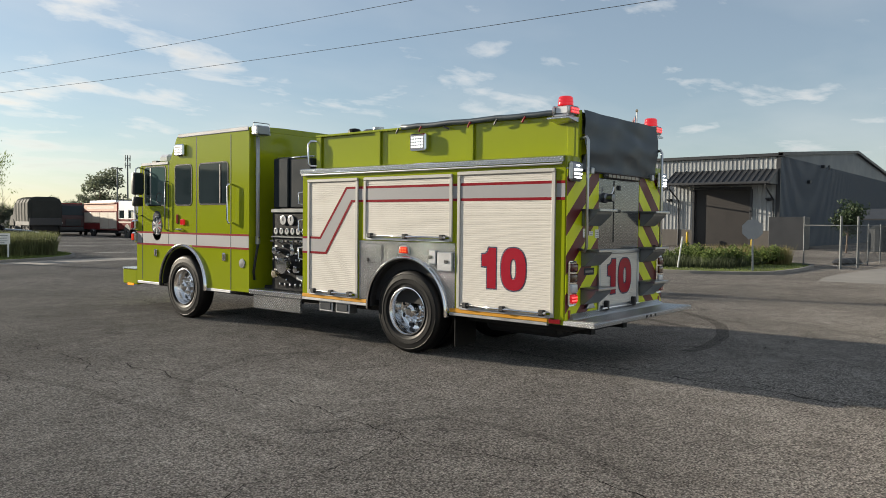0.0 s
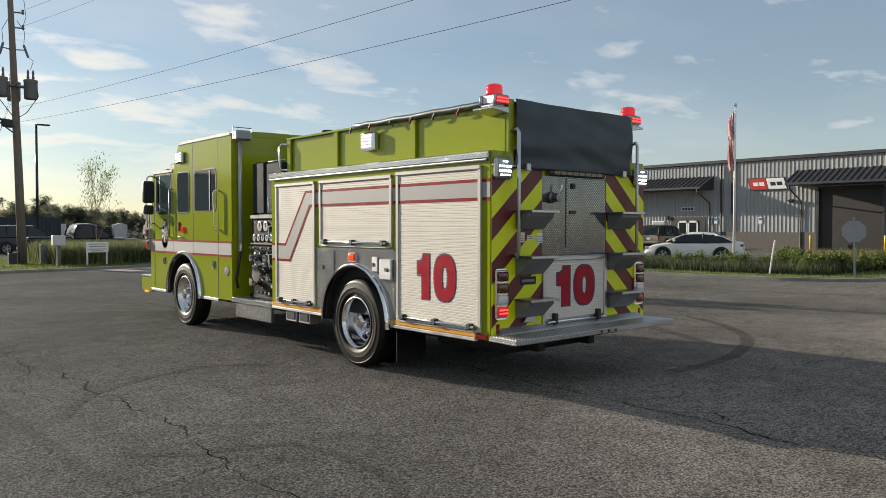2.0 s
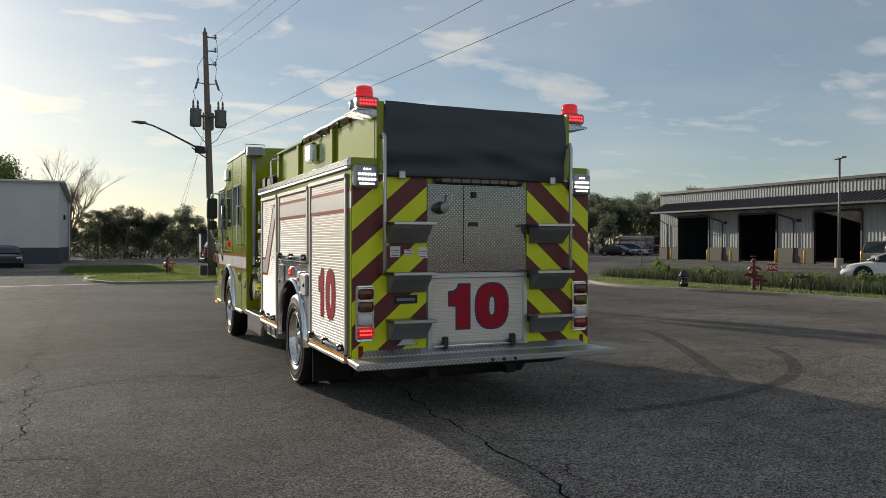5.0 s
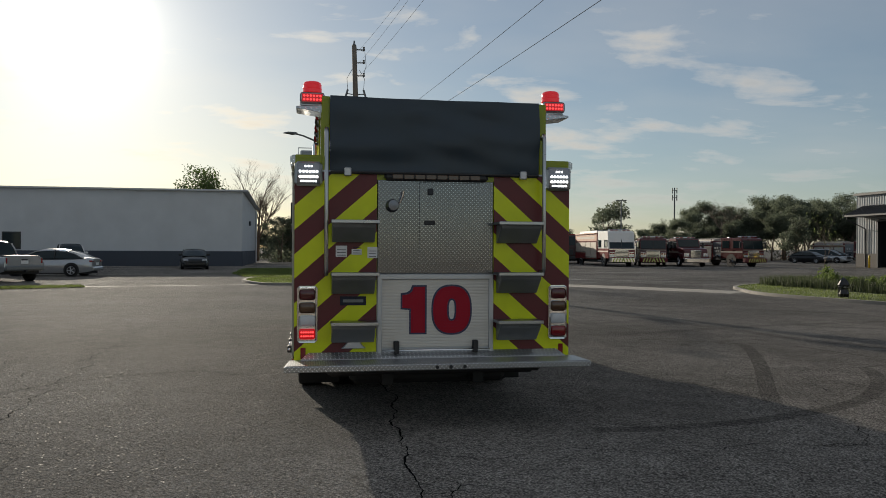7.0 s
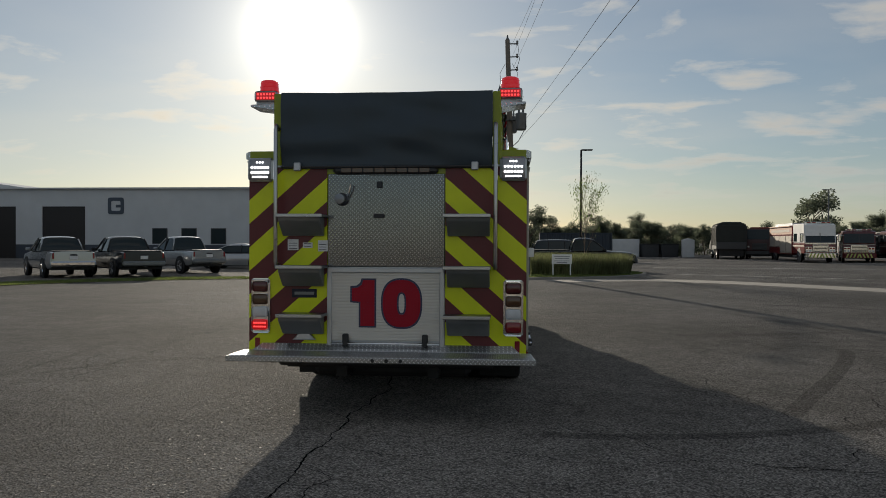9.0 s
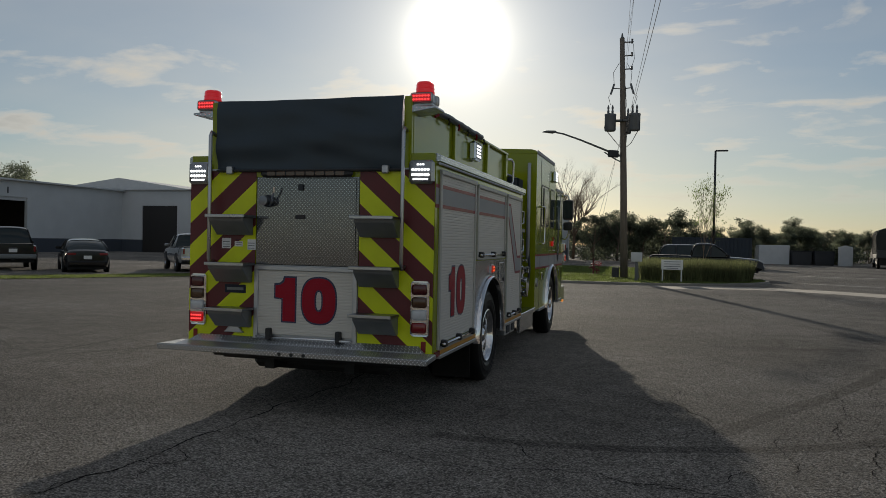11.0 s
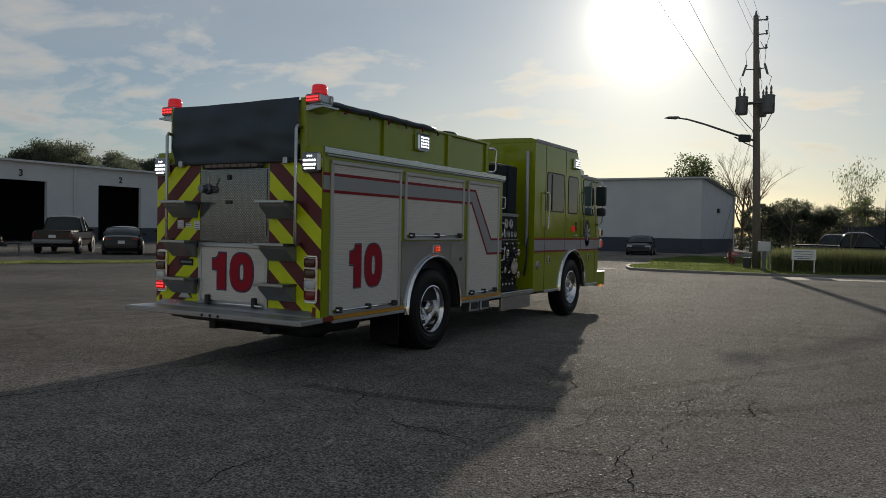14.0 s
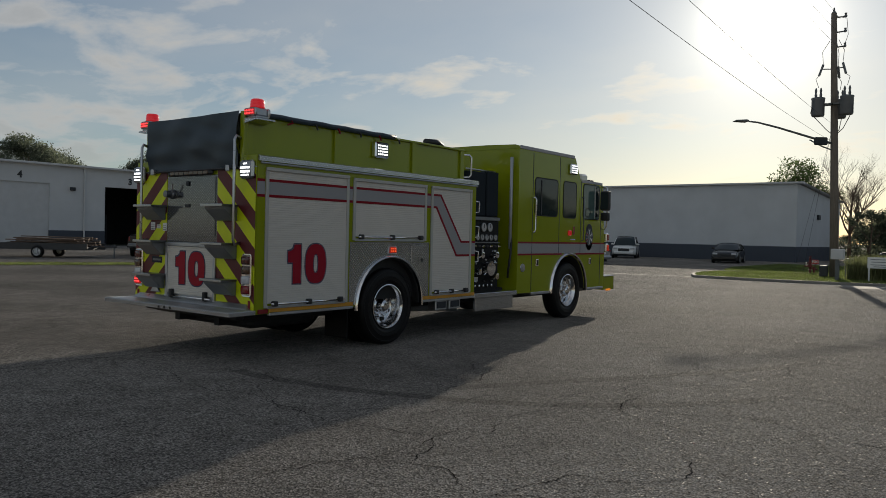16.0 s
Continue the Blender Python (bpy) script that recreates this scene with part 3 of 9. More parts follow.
crack([(-0.45, -4.6), (-0.48, -3.0), (-0.40, -1.9), (-0.36, -0.9), (-0.33, 0.4), (-0.3, 2.5), (-0.35, 6.0), (-0.3, 12), (-0.4, 22)], 0.015, "long dark joint crack in asphalt", 0.01)
crack([(4.4, -6.0), (4.35, -2.9), (4.6, -2.16), (4.71, -1.91), (4.8, -1.53), (4.78, -1.02), (4.74, -0.69), (4.85, -0.13), (4.83, 1.26), (5.04, 1.88), (5.12, 2.88), (5.0, 6), (5.1, 14), (5.0, 24)], 0.0065, "long dark joint crack in asphalt", 0.05)
crack([(-4.1, -3.2), (-4.04, -1.41), (-4.06, -1.0), (-4.11, -0.69), (-4.04, -0.07), (-4.05, 0.54), (-4.0, 0.75), (-3.95, 1.6), (-4.1, 3), (-4.2, 8), (-4.15, 16), (-4.2, 24)], 0.009, "long dark joint crack in asphalt", 0.05)
for pts in ([(-5.6, 2.4), (-4.99, 2.54), (-4.7, 2.63), (-4.42, 2.78), (-4.22, 2.47), (-3.85, 2.38), (-3.31, 2.2), (-2.78, 2.06), (-2.25, 1.95), (-1.51, 1.91)], [(-4.23, 4.96), (-4.55, 3.88), (-4.64, 3.3), (-4.53, 2.72)],
            [(-0.33, -1.48), (-0.1, -1.7), (-0.15, -2.2), (-0.42, -2.3)], [(-0.4, -0.9), (0.3, -1.1), (1.0, -0.9), (1.6, -1.2), (2.5, -1.0), (3.6, -1.2), (4.75, -1.0)],
            [(4.9, 1.2), (5.6, 1.0), (6.3, 1.35), (7.2, 1.0), (8.2, 1.4), (9.5, 1.1)],
            [(4.95, 2.1), (5.6, 2.6), (5.5, 3.3), (6.2, 3.9), (6.0, 4.6)], [(4.7, -1.8), (5.3, -1.6), (5.8, -1.9), (6.3, -1.5), (6.9, -1.6)],
            [(5.8, -1.9), (6.0, -1.2), (6.6, -0.8), (6.4, -0.2)], [(4.85, 0.6), (5.4, 0.65), (5.36, 1.47), (5.0, 1.9)], [(4.75, -2.0), (5.05, -1.7), (4.95, -1.3), (4.72, -0.9)], [(1.42, -0.15), (2.07, -0.37), (2.54, -0.89), (3.07, -1.12), (3.46, -1.17), (3.68, -0.92), (3.91, -0.55)], [(4.8, -1.09), (4.93, -1.08), (5.0, -0.7), (4.91, -0.29)], [(4.18, -0.52), (4.2, 0.12), (4.22, 0.54), (4.61, 0.67), (4.83, 1.26)], [(5.34, 1.61), (5.5, 0.77), (5.74, 0.58), (6.03, 0.56), (6.39, 0.5)], [(3.7, 0.46), (3.5, 1.5), (3.44, 2.56)], [(3.4, 1.05), (2.9, 2.1)], [(3.9, 4.6), (4.9, 6.0), (5.76, 7.5)], [(2.85, -3.18), (2.7, -2.7), (2.73, -2.22)], [(-5.45, 3.7), (-5.3, 4.8)], [(5.0, 3.1), (5.6, 3.25), (6.4, 3.0)], [(-4.12, -0.2), (-5.0, -0.4), (-5.6, -0.2), (-6.6, -0.6)],
            [(-4.2, 3.2), (-3.2, 3.4), (-2.4, 3.1), (-1.5, 3.3)], [(-4.1, 5.0), (-5.5, 5.3), (-6.8, 4.8), (-8.5, 5.4)], [(5.0, 6.0), (6.5, 6.2), (8.2, 5.8), (10.5, 6.4)],
            [(-0.3, 10.5), (1.5, 10.3), (3.2, 10.7), (5.0, 10.4)], [(5.1, 9.0), (7.4, 9.3), (9.6, 8.8), (12.0, 9.2)]):
    crack(pts, 0.0075, "thin branching crack in asphalt", 0.05)


SKID_LEVEL = [0.0008]


def skid(points, width, m=SKID):
    # each mark lies a little above the one before
    SKID_LEVEL[0] += 0.00022
    solid("tyre_mark", ribbon(points, width, SKID_LEVEL[0], None, 0, 8), m, "curved dark tyre mark on asphalt", "tyre mark", kind="structure")


skid([(7.42, 2.63), (7.21, 3.77), (6.93, 4.82), (6.49, 5.16), (6.22, 5.31)], 0.06)
skid([(6.16, 5.32), (6.05, 4.77), (5.3, 3.27), (4.67, 2.17), (4.14, 1.28), (3.74, 0.57)], 0.2)
skid([(7.15, 2.35), (6.97, 2.56), (6.77, 2.66), (6.44, 2.56)], 0.06)
skid([(6.44, 2.56), (6.2, 2.08), (5.77, 1.47), (5.28, 0.95), (4.75, 0.52), (4.23, 0.21), (3.73, 0.02), (3.1, -0.2), (2.53, -0.3), (1.89, -0.37), (1.39, -0.33)], 0.19)
skid([(4.04, 6.77), (5.77, 7.13), (7.4, 7.7), (9.41, 8.18), (11.08, 8.4), (13.24, 8.71)], 0.3, SKID_FAINT)
skid([(6.01, 11.49), (6.71, 9.73), (7.26, 7.49), (7.66, 5.82), (8.09, 4.82), (8.64, 3.9)], 0.34, SKID_FAINT)
skid([(-4.6, 0.55), (-4.2, 0.22), (-3.74, 0.08), (-3.46, -0.08), (-3.37, -0.44), (-3.37, -0.87), (-3.42, -1.21), (-3.61, -1.62), (-3.95, -2.1), (-4.6, -2.6)], 0.10, SKID_FAINT)
skid([(-5.2, 5.2), (-5.09, 4.02), (-5.01, 3.22), (-4.99, 2.25), (-4.94, 1.53), (-4.92, 0.94), (-4.9, 0.1)], 0.12, SKID_FAINT)
skid([(-4.6, 2.0), (-4.34, 2.52), (-4.01, 2.92), (-3.37, 3.33), (-2.58, 3.54), (-1.98, 3.2)], 0.11, SKID_FAINT)
skid([(9.0, 8.2), (12.0, 5.6), (13.6, 2.2)], 0.25, SKID_FAINT)
skid([(7.0, 14.0), (9.5, 13.0), (12.5, 10.5)], 0.3, SKID_FAINT)

# pale concrete gutter band across the mouth of the road, and paint lines beyond
solid("concrete_gutter", ribbon([(3.0, 25.2), (6.5, 26.6), (9.9, 25.2), (13.2, 21.6), (14.9, 19.4)], 2.1, 0.005), CONCRETE_OLD,
      "pale worn concrete gutter band across the road", "pavement", kind="structure")
solid("concrete_apron", ribbon([(17.0, 0.2), (20.0, 0.5), (26.0, 0.2), (34, -0.6)], 3.0, 0.003), CONCRETE_OLD, "pale concrete driveway apron by the fence", "pavement", kind="structure")
solid("concrete_edge", ribbon([(-3.2, 26.9), (-6.5, 26.2), (-10.5, 25.5)], 0.3, 0.006), CONCRETE, "flush pale concrete edge strip", "pavement", kind="structure")
solid("road_line", ribbon([(9.6, 33.0), (14.0, 30.5), (17.0, 28.6)], 0.18, 0.006), STRIPE_PAINT, "worn white paint line on asphalt", "road marking", kind="structure")
solid("road_line", ribbon([(10.5, 43.5), (18.0, 43.0), (27.0, 41.0)], 0.25, 0.006), STRIPE_PAINT, "worn white paint line on asphalt", "road marking", kind="structure")


def island(name, outline, label, height=0.10, kerb=True):
    """Kerbed planting bed: kerb stones round a low soil top."""
    pts = []
    n = len(outline)
    P = [Vector((*p, 0)) for p in outline]
    for i in range(n):
        a, b_, c, d = P[i - 1], P[i], P[(i + 1) % n], P[(i + 2) % n]
        for k in range(6):
            t = k / 6
            pts.append(0.5 * ((2 * b_) + (c - a) * t + (2 * a - 5 * b_ + 4 * c - d) * t * t + (3 * b_ - a - 3 * c + d) * t ** 3))
    area = sum(p.x * q.y - q.x * p.y for p, q in zip(pts, pts[1:] + pts[:1]))
    if area < 0:
        pts.reverse()
    m = len(pts)
    inner = []
    for i in range(m):
        t = (pts[(i + 1) % m] - pts[i - 1]).normalized()
        inner.append(pts[i] + Vector((-t.y, t.x, 0)) * 0.16)
    if kerb:
        b = bmesh.new()
        rows = [[b.verts.new((p.x, p.y, 0.0)) for p in pts], [b.verts.new((p.x + (q.x - p.x) * 0.12, p.y + (q.y - p.y) * 0.12, height)) for p, q in zip(pts, inner)],
                [b.verts.new((q.x, q.y, height)) for q in inner], [b.verts.new((q.x, q.y, 0.0)) for q in inner]]
        for r0, r1 in zip(rows, rows[1:]):
            for i in range(m):
                b.faces.new((r0[i], r0[(i + 1) % m], r1[(i + 1) % m], r1[i]))
        bmesh.ops.recalc_face_normals(b, faces=b.faces)
        solid("kerb", b, CONCRETE_OLD, "pale concrete kerb round a planting bed", "kerb", kind="structure")
    b = bmesh.new()
    vs = [b.verts.new((q.x, q.y, height - 0.025)) for q in inner]
    f = b.faces.new(vs)
    bmesh.ops.triangulate(b, faces=[f])
    for f in b.faces:
        if f.normal.z < 0:
            f.normal_flip()
    solid(name, b, GRASS_SOIL, label, "planting bed", kind="structure")
    return [(q.x, q.y) for q in inner]


BED_POLE = island("pole_bed", [(-3.4, 27.2), (-2.2, 26.3), (2.3, 26.4), (5.2, 27.6), (7.2, 29.8), (8.1, 32.6), (7.4, 34.6), (4.0, 35.2), (-2.6, 34.5), (-4.2, 31.0)],
                  "kerbed grassy bed with mown edge and tall ornamental grass")
BED_EAST = island("hedge_bed", [(15.4, 20.4), (14.7, 17.6), (15.3, 14.2), (16.4, 11.0), (17.0, 7.6), (17.6, 5.2), (19.6, 3.6), (25.6, 3.9), (26.8, 6.0), (25.0, 9.0), (24.0, 14.0), (24.6, 19.0), (23.8, 24.6), (20.2, 25.4), (16.8, 23.0)],
                  "kerbed bed with mown grass edge and low hedge")
BED_WEST = [(-25.9, -8.7), (-23.7, 5.3), (-21.3, 11.1), (-18.7, 15.7), (-15.3, 20.9), (-12.3, 23.5), (-9.7, 24.9), (-10.3, 26.5), (-13.7, 25.3), (-16.9, 22.3), (-20.3, 17.1), (-23.3, 11.3), (-25.7, 5.3), (-27.7, -8.7)]
solid("verge", ribbon([(-26.8, -8.7), (-24.7, 5.3), (-22.3, 11.2), (-19.5, 16.4), (-16.1, 21.6), (-13.0, 24.4), (-10.0, 25.7)], 1.7, 0.02), GRASS_SOIL, "long narrow mown grass verge", "verge", kind="structure")

lawn = bmesh.new()
rows = []
for k in range(19):
    v = k / 18
    y = 34.2 + 18.5 * v
    x0, x1 = -4.3 - 1.8 * math.sin(1.6 * v), 2.1 + 0.5 * math.sin(2.4 * v) - 1.6 * v ** 4
    rows.append([lawn.verts.new((x0 + (x1 - x0) * i / 10, y, 0.012 + 0.03 * math.sin(math.pi * i / 10) ** 0.5)) for i in range(11)])
for r0, r1 in zip(rows, rows[1:]):
    for i in range(10):
        lawn.faces.new((r0[i], r0[i + 1], r1[i + 1], r1[i]))
solid("lawn", lawn, GRASS_SOIL, "mown grass behind the wooden pole", "lawn", kind="structure", smooth=True)

# ---- the fire engine ----
engine = thing("fire_engine", "lime-yellow pumper fire engine with white shutters, parked on asphalt", "fire engine", m=pose(0, 0, 0.04))
HW = 1.26            # half the body's width
YR, YF = 2.35, 7.53  # axles
AR, AF = 2.345, 7.53  # middles of the wheel arches


def slats(y0, y1, z0, z1, x, side, pitch=0.027):
    """Roller shutter of many narrow slats, facing -x or +x."""
    b = bmesh.new()
    n = round((z1 - z0) / pitch)
    rows = []
    for i in range(n):
        za, zb = z0 + (z1 - z0) * i / n, z0 + (z1 - z0) * (i + 1) / n
        h = zb - za
        for z, d in ((za, 0.0015), (za + h * 0.14, 0.005), (za + h * 0.86, 0.005), (zb, 0.0015)):
            rows.append((b.verts.new((x + side * d, y0, z)), b.verts.new((x + side * d, y1, z))))
    for r0, r1 in zip(rows, rows[1:]):
        b.faces.new((r0[0], r0[1], r1[1], r1[0]))
    bmesh.ops.remove_doubles(b, verts=b.verts, dist=1e-5)
    bmesh.ops.recalc_face_normals(b, faces=b.faces)
    for f in b.faces:
        if f.normal.x * side < 0:
            f.normal_flip()
    return b


def plate(outline, x, side, th=0.003):
    """Thin plate with an outline in y, z on a side of the body."""
    return prism(outline, "x", x, x + side * th)


def rect(y0, y1, z0, z1):
    return [(y0, z0), (y1, z0), (y1, z1), (y0, z1)]


def arch_outline(y0, y1, z0, z1, yc, zc, r, n=20):
    """A rectangle in y, z with a wheel arch cut out of its foot."""
    pts = [(y0, z0), (y0, z1), (y1, z1), (y1, z0)]
    a0 = math.asin(max(-1, min(1, (z0 - zc) / r)))
    arc = [(yc + r * math.cos(a), zc + r * math.sin(a)) for a in (a0 + (math.pi - 2 * a0) * k / n for k in range(n + 1))]
    return pts + arc


def digit_one(x0, z0, w, h, g=0.0):
    return [(x0 + w * 0.38 - g, z0 - g), (x0 + w + g, z0 - g), (x0 + w + g, z0 + h + g), (x0 + w * 0.50 - g, z0 + h + g), (x0 + w * 0.43 - g, z0 + h * 0.90 + g), (x0 + w * 0.26 - g, z0 + h * 0.84 + g),
            (x0 - g, z0 + h * 0.83 + g), (x0 - g, z0 + h * 0.54 - g), (x0 + w * 0.38 - g, z0 + h * 0.54 - g)]


def spans(z, loops):
    """Where a level line lies inside a figure."""
    cut = []
    for loop in loops:
        for (xa, za), (xb, zb) in zip(loop, loop[1:] + loop[:1]):
            if (za > z) != (zb > z):
                cut.append(xa + (xb - xa) * (z - za) / (zb - za))
    cut.sort()
    return list(zip(cut[::2], cut[1::2]))


def zero_ring(xc, zc, rx, rz, n=40, p=2.5):
    return [(xc + rx * math.copysign(abs(math.cos(a)) ** (2 / p), math.cos(a)), zc + rz * math.copysign(abs(math.sin(a)) ** (2 / p), math.sin(a))) for a in (2 * math.pi * k / n for k in range(n))]


def ring_plate(outer, inner, place, closed=True):
    b = bmesh.new()
    o = [b.verts.new(place(p, 0)) for p in outer]
    i = [b.verts.new(place(p, 0)) for p in inner]
    o2 = [b.verts.new(place(p, 1)) for p in outer]
    i2 = [b.verts.new(place(p, 1)) for p in inner]
    n = len(outer)
    for k in range(n if closed else n - 1):
        j = (k + 1) % n
        b.faces.new((o[k], o[j], i[j], i[k]))
        b.faces.new((o2[k], o2[j], i2[j], i2[k]))
        b.faces.new((o[k], o[j], o2[j], o2[k]))
        b.faces.new((i[k], i[j], i2[j], i2[k]))
    bmesh.ops.recalc_face_normals(b, faces=b.faces)
    return b


def slat_strips(b, loops, za, zb, put):
    """The part of a figure between two heights."""
    if zb - za < 0.0005:
        return
    for q in range(3):
        a, e = za + (zb - za) * q / 3, za + (zb - za) * (q + 1) / 3
        lo, hi = spans(a, loops), spans(e, loops)
        if len(lo) != len(hi):
            lo = hi = spans((a + e) / 2, loops)
        for (l0, l1), (h0, h1) in zip(lo, hi):
            b.faces.new([b.verts.new(put(p)) for p in ((l0, a), (l1, a), (h1, e), (h0, e))])


def number_ten(c, w, z0, h, place, base, pitch):
    """The number 10 on a shutter: red figures with a dark blue edge, cut at every slat. place() sets an outline point and a layer in space."""
    w1, w0 = w * 0.33, w * 0.55
    g = w * 0.026
    x0 = c - w / 2
    xc = c + w / 2 - w0 / 2
    for layer, grow, m in ((0, g, NUM_BLUE), (1, 0.0, NUM_RED)):
        one = [digit_one(x0, z0, w1, h, grow)]
        zero = [zero_ring(xc, z0 + h / 2, w0 / 2 + grow, h * 0.515 + grow), zero_ring(xc, z0 + h / 2, w0 * 0.125 - grow, h * 0.25 - grow)]
        for loops, lab in ((one, "red figure 1 with dark blue edge"), (zero, "red figure 0 with dark blue edge")):
            b = bmesh.new()
            k0 = int((z0 - grow - base) / pitch) - 1
            for k in range(k0, k0 + int(h / pitch) + 4):
                for ka, kb, sunk in ((0.12, 0.88, 0.0), (0.88, 1.12, 1.0)):
                    slat_strips(b, loops, max(base + pitch * (k + ka), z0 - h * 0.015 - grow + 1e-5), min(base + pitch * (k + kb), z0 + h * 1.015 + grow - 1e-5), lambda p: place(p, layer - sunk))
            bmesh.ops.remove_doubles(b, verts=b.verts, dist=1e-5)
            bmesh.ops.recalc_face_normals(b, faces=b.faces)
            part("numeral", b, m, engine, lab if layer else "")


def bar_handle(side, y0, y1, z, x):
    """Lift bar at the foot of a shutter with its two black ends."""
    h = part("lift_bar", tube([(x + side * 0.045, y0 + 0.04, z), (x + side * 0.045, y1 - 0.04, z)], 0.014, 10), CHROME, engine, smooth=True)
    for y in (y0 + 0.10, (y0 + y1) / 2, y1 - 0.10):
        part("latch", box(min(x, x + side * 0.062), max(x, x + side * 0.062), y - 0.035, y + 0.035, z - 0.03, z + 0.035, 0.01), BLACK, h)
    part("bottom_rail", box(min(x, x + side * 0.02), max(x, x + side * 0.02), y0, y1, z - 0.055, z - 0.02, 0.004), ALU, h)


def wheel(side, yc, dual):
    """Truck wheel: tyre, polished rim, hub, nuts and holes. side -1 or +1."""
    w = thing("wheel", "", "")
    w.parent = engine
    w.location = (side * 1.10, yc, 0.50)
    x1 = 0.14
    prof = [(-0.14, 0.30), (-0.145, 0.42), (-0.12, 0.522), (-0.09, 0.539), (0.09, 0.539), (0.12, 0.524), (0.137, 0.502), (0.143, 0.487), (0.1395, 0.482), (0.143, 0.452), (0.147, 0.425), (0.1495, 0.423), (0.1495, 0.415), (0.146, 0.413), (0.143, 0.372), (0.1455, 0.370), (0.144, 0.356), (0.139, 0.350), (0.125, 0.318), (0.10, 0.30)]
    t = lathe([(side * a, r) for a, r in prof], "x", sides=56, cap=False)
    for k in range(4):  # tread grooves
        lathe([(side * (-0.075 + 0.05 * k - 0.004), 0.5405), (side * (-0.075 + 0.05 * k + 0.004), 0.5405)], "x", sides=56, bm=t, cap=False)
    soft_edges(part("tyre", t, RUBBER, w))
    deep = -0.05 if dual else 0.02
    rim = lathe([(side * 0.10, 0.318), (side * 0.138, 0.312), (side * 0.142, 0.300), (side * 0.128, 0.286), (side * 0.06, 0.272), (side * (deep + 0.02), 0.262),
                 (side * deep, 0.235), (side * (deep + (0.0 if dual else 0.035)), 0.16), (side * (deep + (0.01 if dual else 0.05)), 0.125), (side * (deep + 0.01), 0.0)], "x", sides=48, cap=False)
    rm = soft_edges(part("rim", rim, RIM, w, "polished alloy rim"), 0.9)
    hl = 0.165 if dual else 0.15
    hub = lathe([(side * deep, 0.122), (side * (deep + 0.025), 0.118), (side * (deep + 0.04), 0.092), (side * (deep + hl - 0.033), 0.084), (side * (deep + hl - 0.008), 0.055), (side * (deep + hl), 0.0)], "x", sides=28)
    soft_edges(part("hub", hub, CHROME, rm), 0.5)
    for k in range(10):
        a = 2 * math.pi * k / 10
        part("wheel_nut", lathe([(side * deep, 0.026), (side * (deep + 0.06), 0.022), (side * (deep + 0.066), 0.0)], "x", (0, 0.152 * math.cos(a), 0.152 * math.sin(a)), 8), CHROME, rm)
    for k in range(8):
        a = 2 * math.pi * (k + 0.5) / 8
        part("hand_hole", disc((side * (deep + 0.016), 0.205 * math.cos(a), 0.205 * math.sin(a)), "x", 0.031, 0.012, 14), BLACK, rm)
    if dual:
        t2 = lathe([(-side * 0.36 + side * a, r) for a, r in prof], "x", sides=40)
        soft_edges(part("inner_tyre", t2, RUBBER, w))
    return w


# underbody and chassis
part("chassis", box(-0.95, 0.95, 0.1, 9.2, 0.42, 0.62, 0.02), UNDER, engine)
for s in (-1, 1):
    part("frame_rail", box(s * 0.42 - 0.05, s * 0.42 + 0.05, 0.1, 9.3, 0.34, 0.6), UNDER, engine)
for y in (YR, YF):
    part("axle", tube([(-0.95, y, 0.52), (0.95, y, 0.52)], 0.09, 10), UNDER, engine)
part("differential", lathe([(YR - 0.25, 0.08), (YR - 0.14, 0.22), (YR + 0.14, 0.22), (YR + 0.28, 0.08)], "y", (0, 0, 0.5), 16), UNDER, engine)
part("under_tank", box(-0.75, 0.75, 0.35, 1.45, 0.30, 0.55, 0.05), UNDER, engine)
part("exhaust", tube([(0.7, 3.4, 0.38), (0.85, 4.0, 0.36), (1.05, 4.2, 0.36)], 0.06, 12), STEEL, engine)

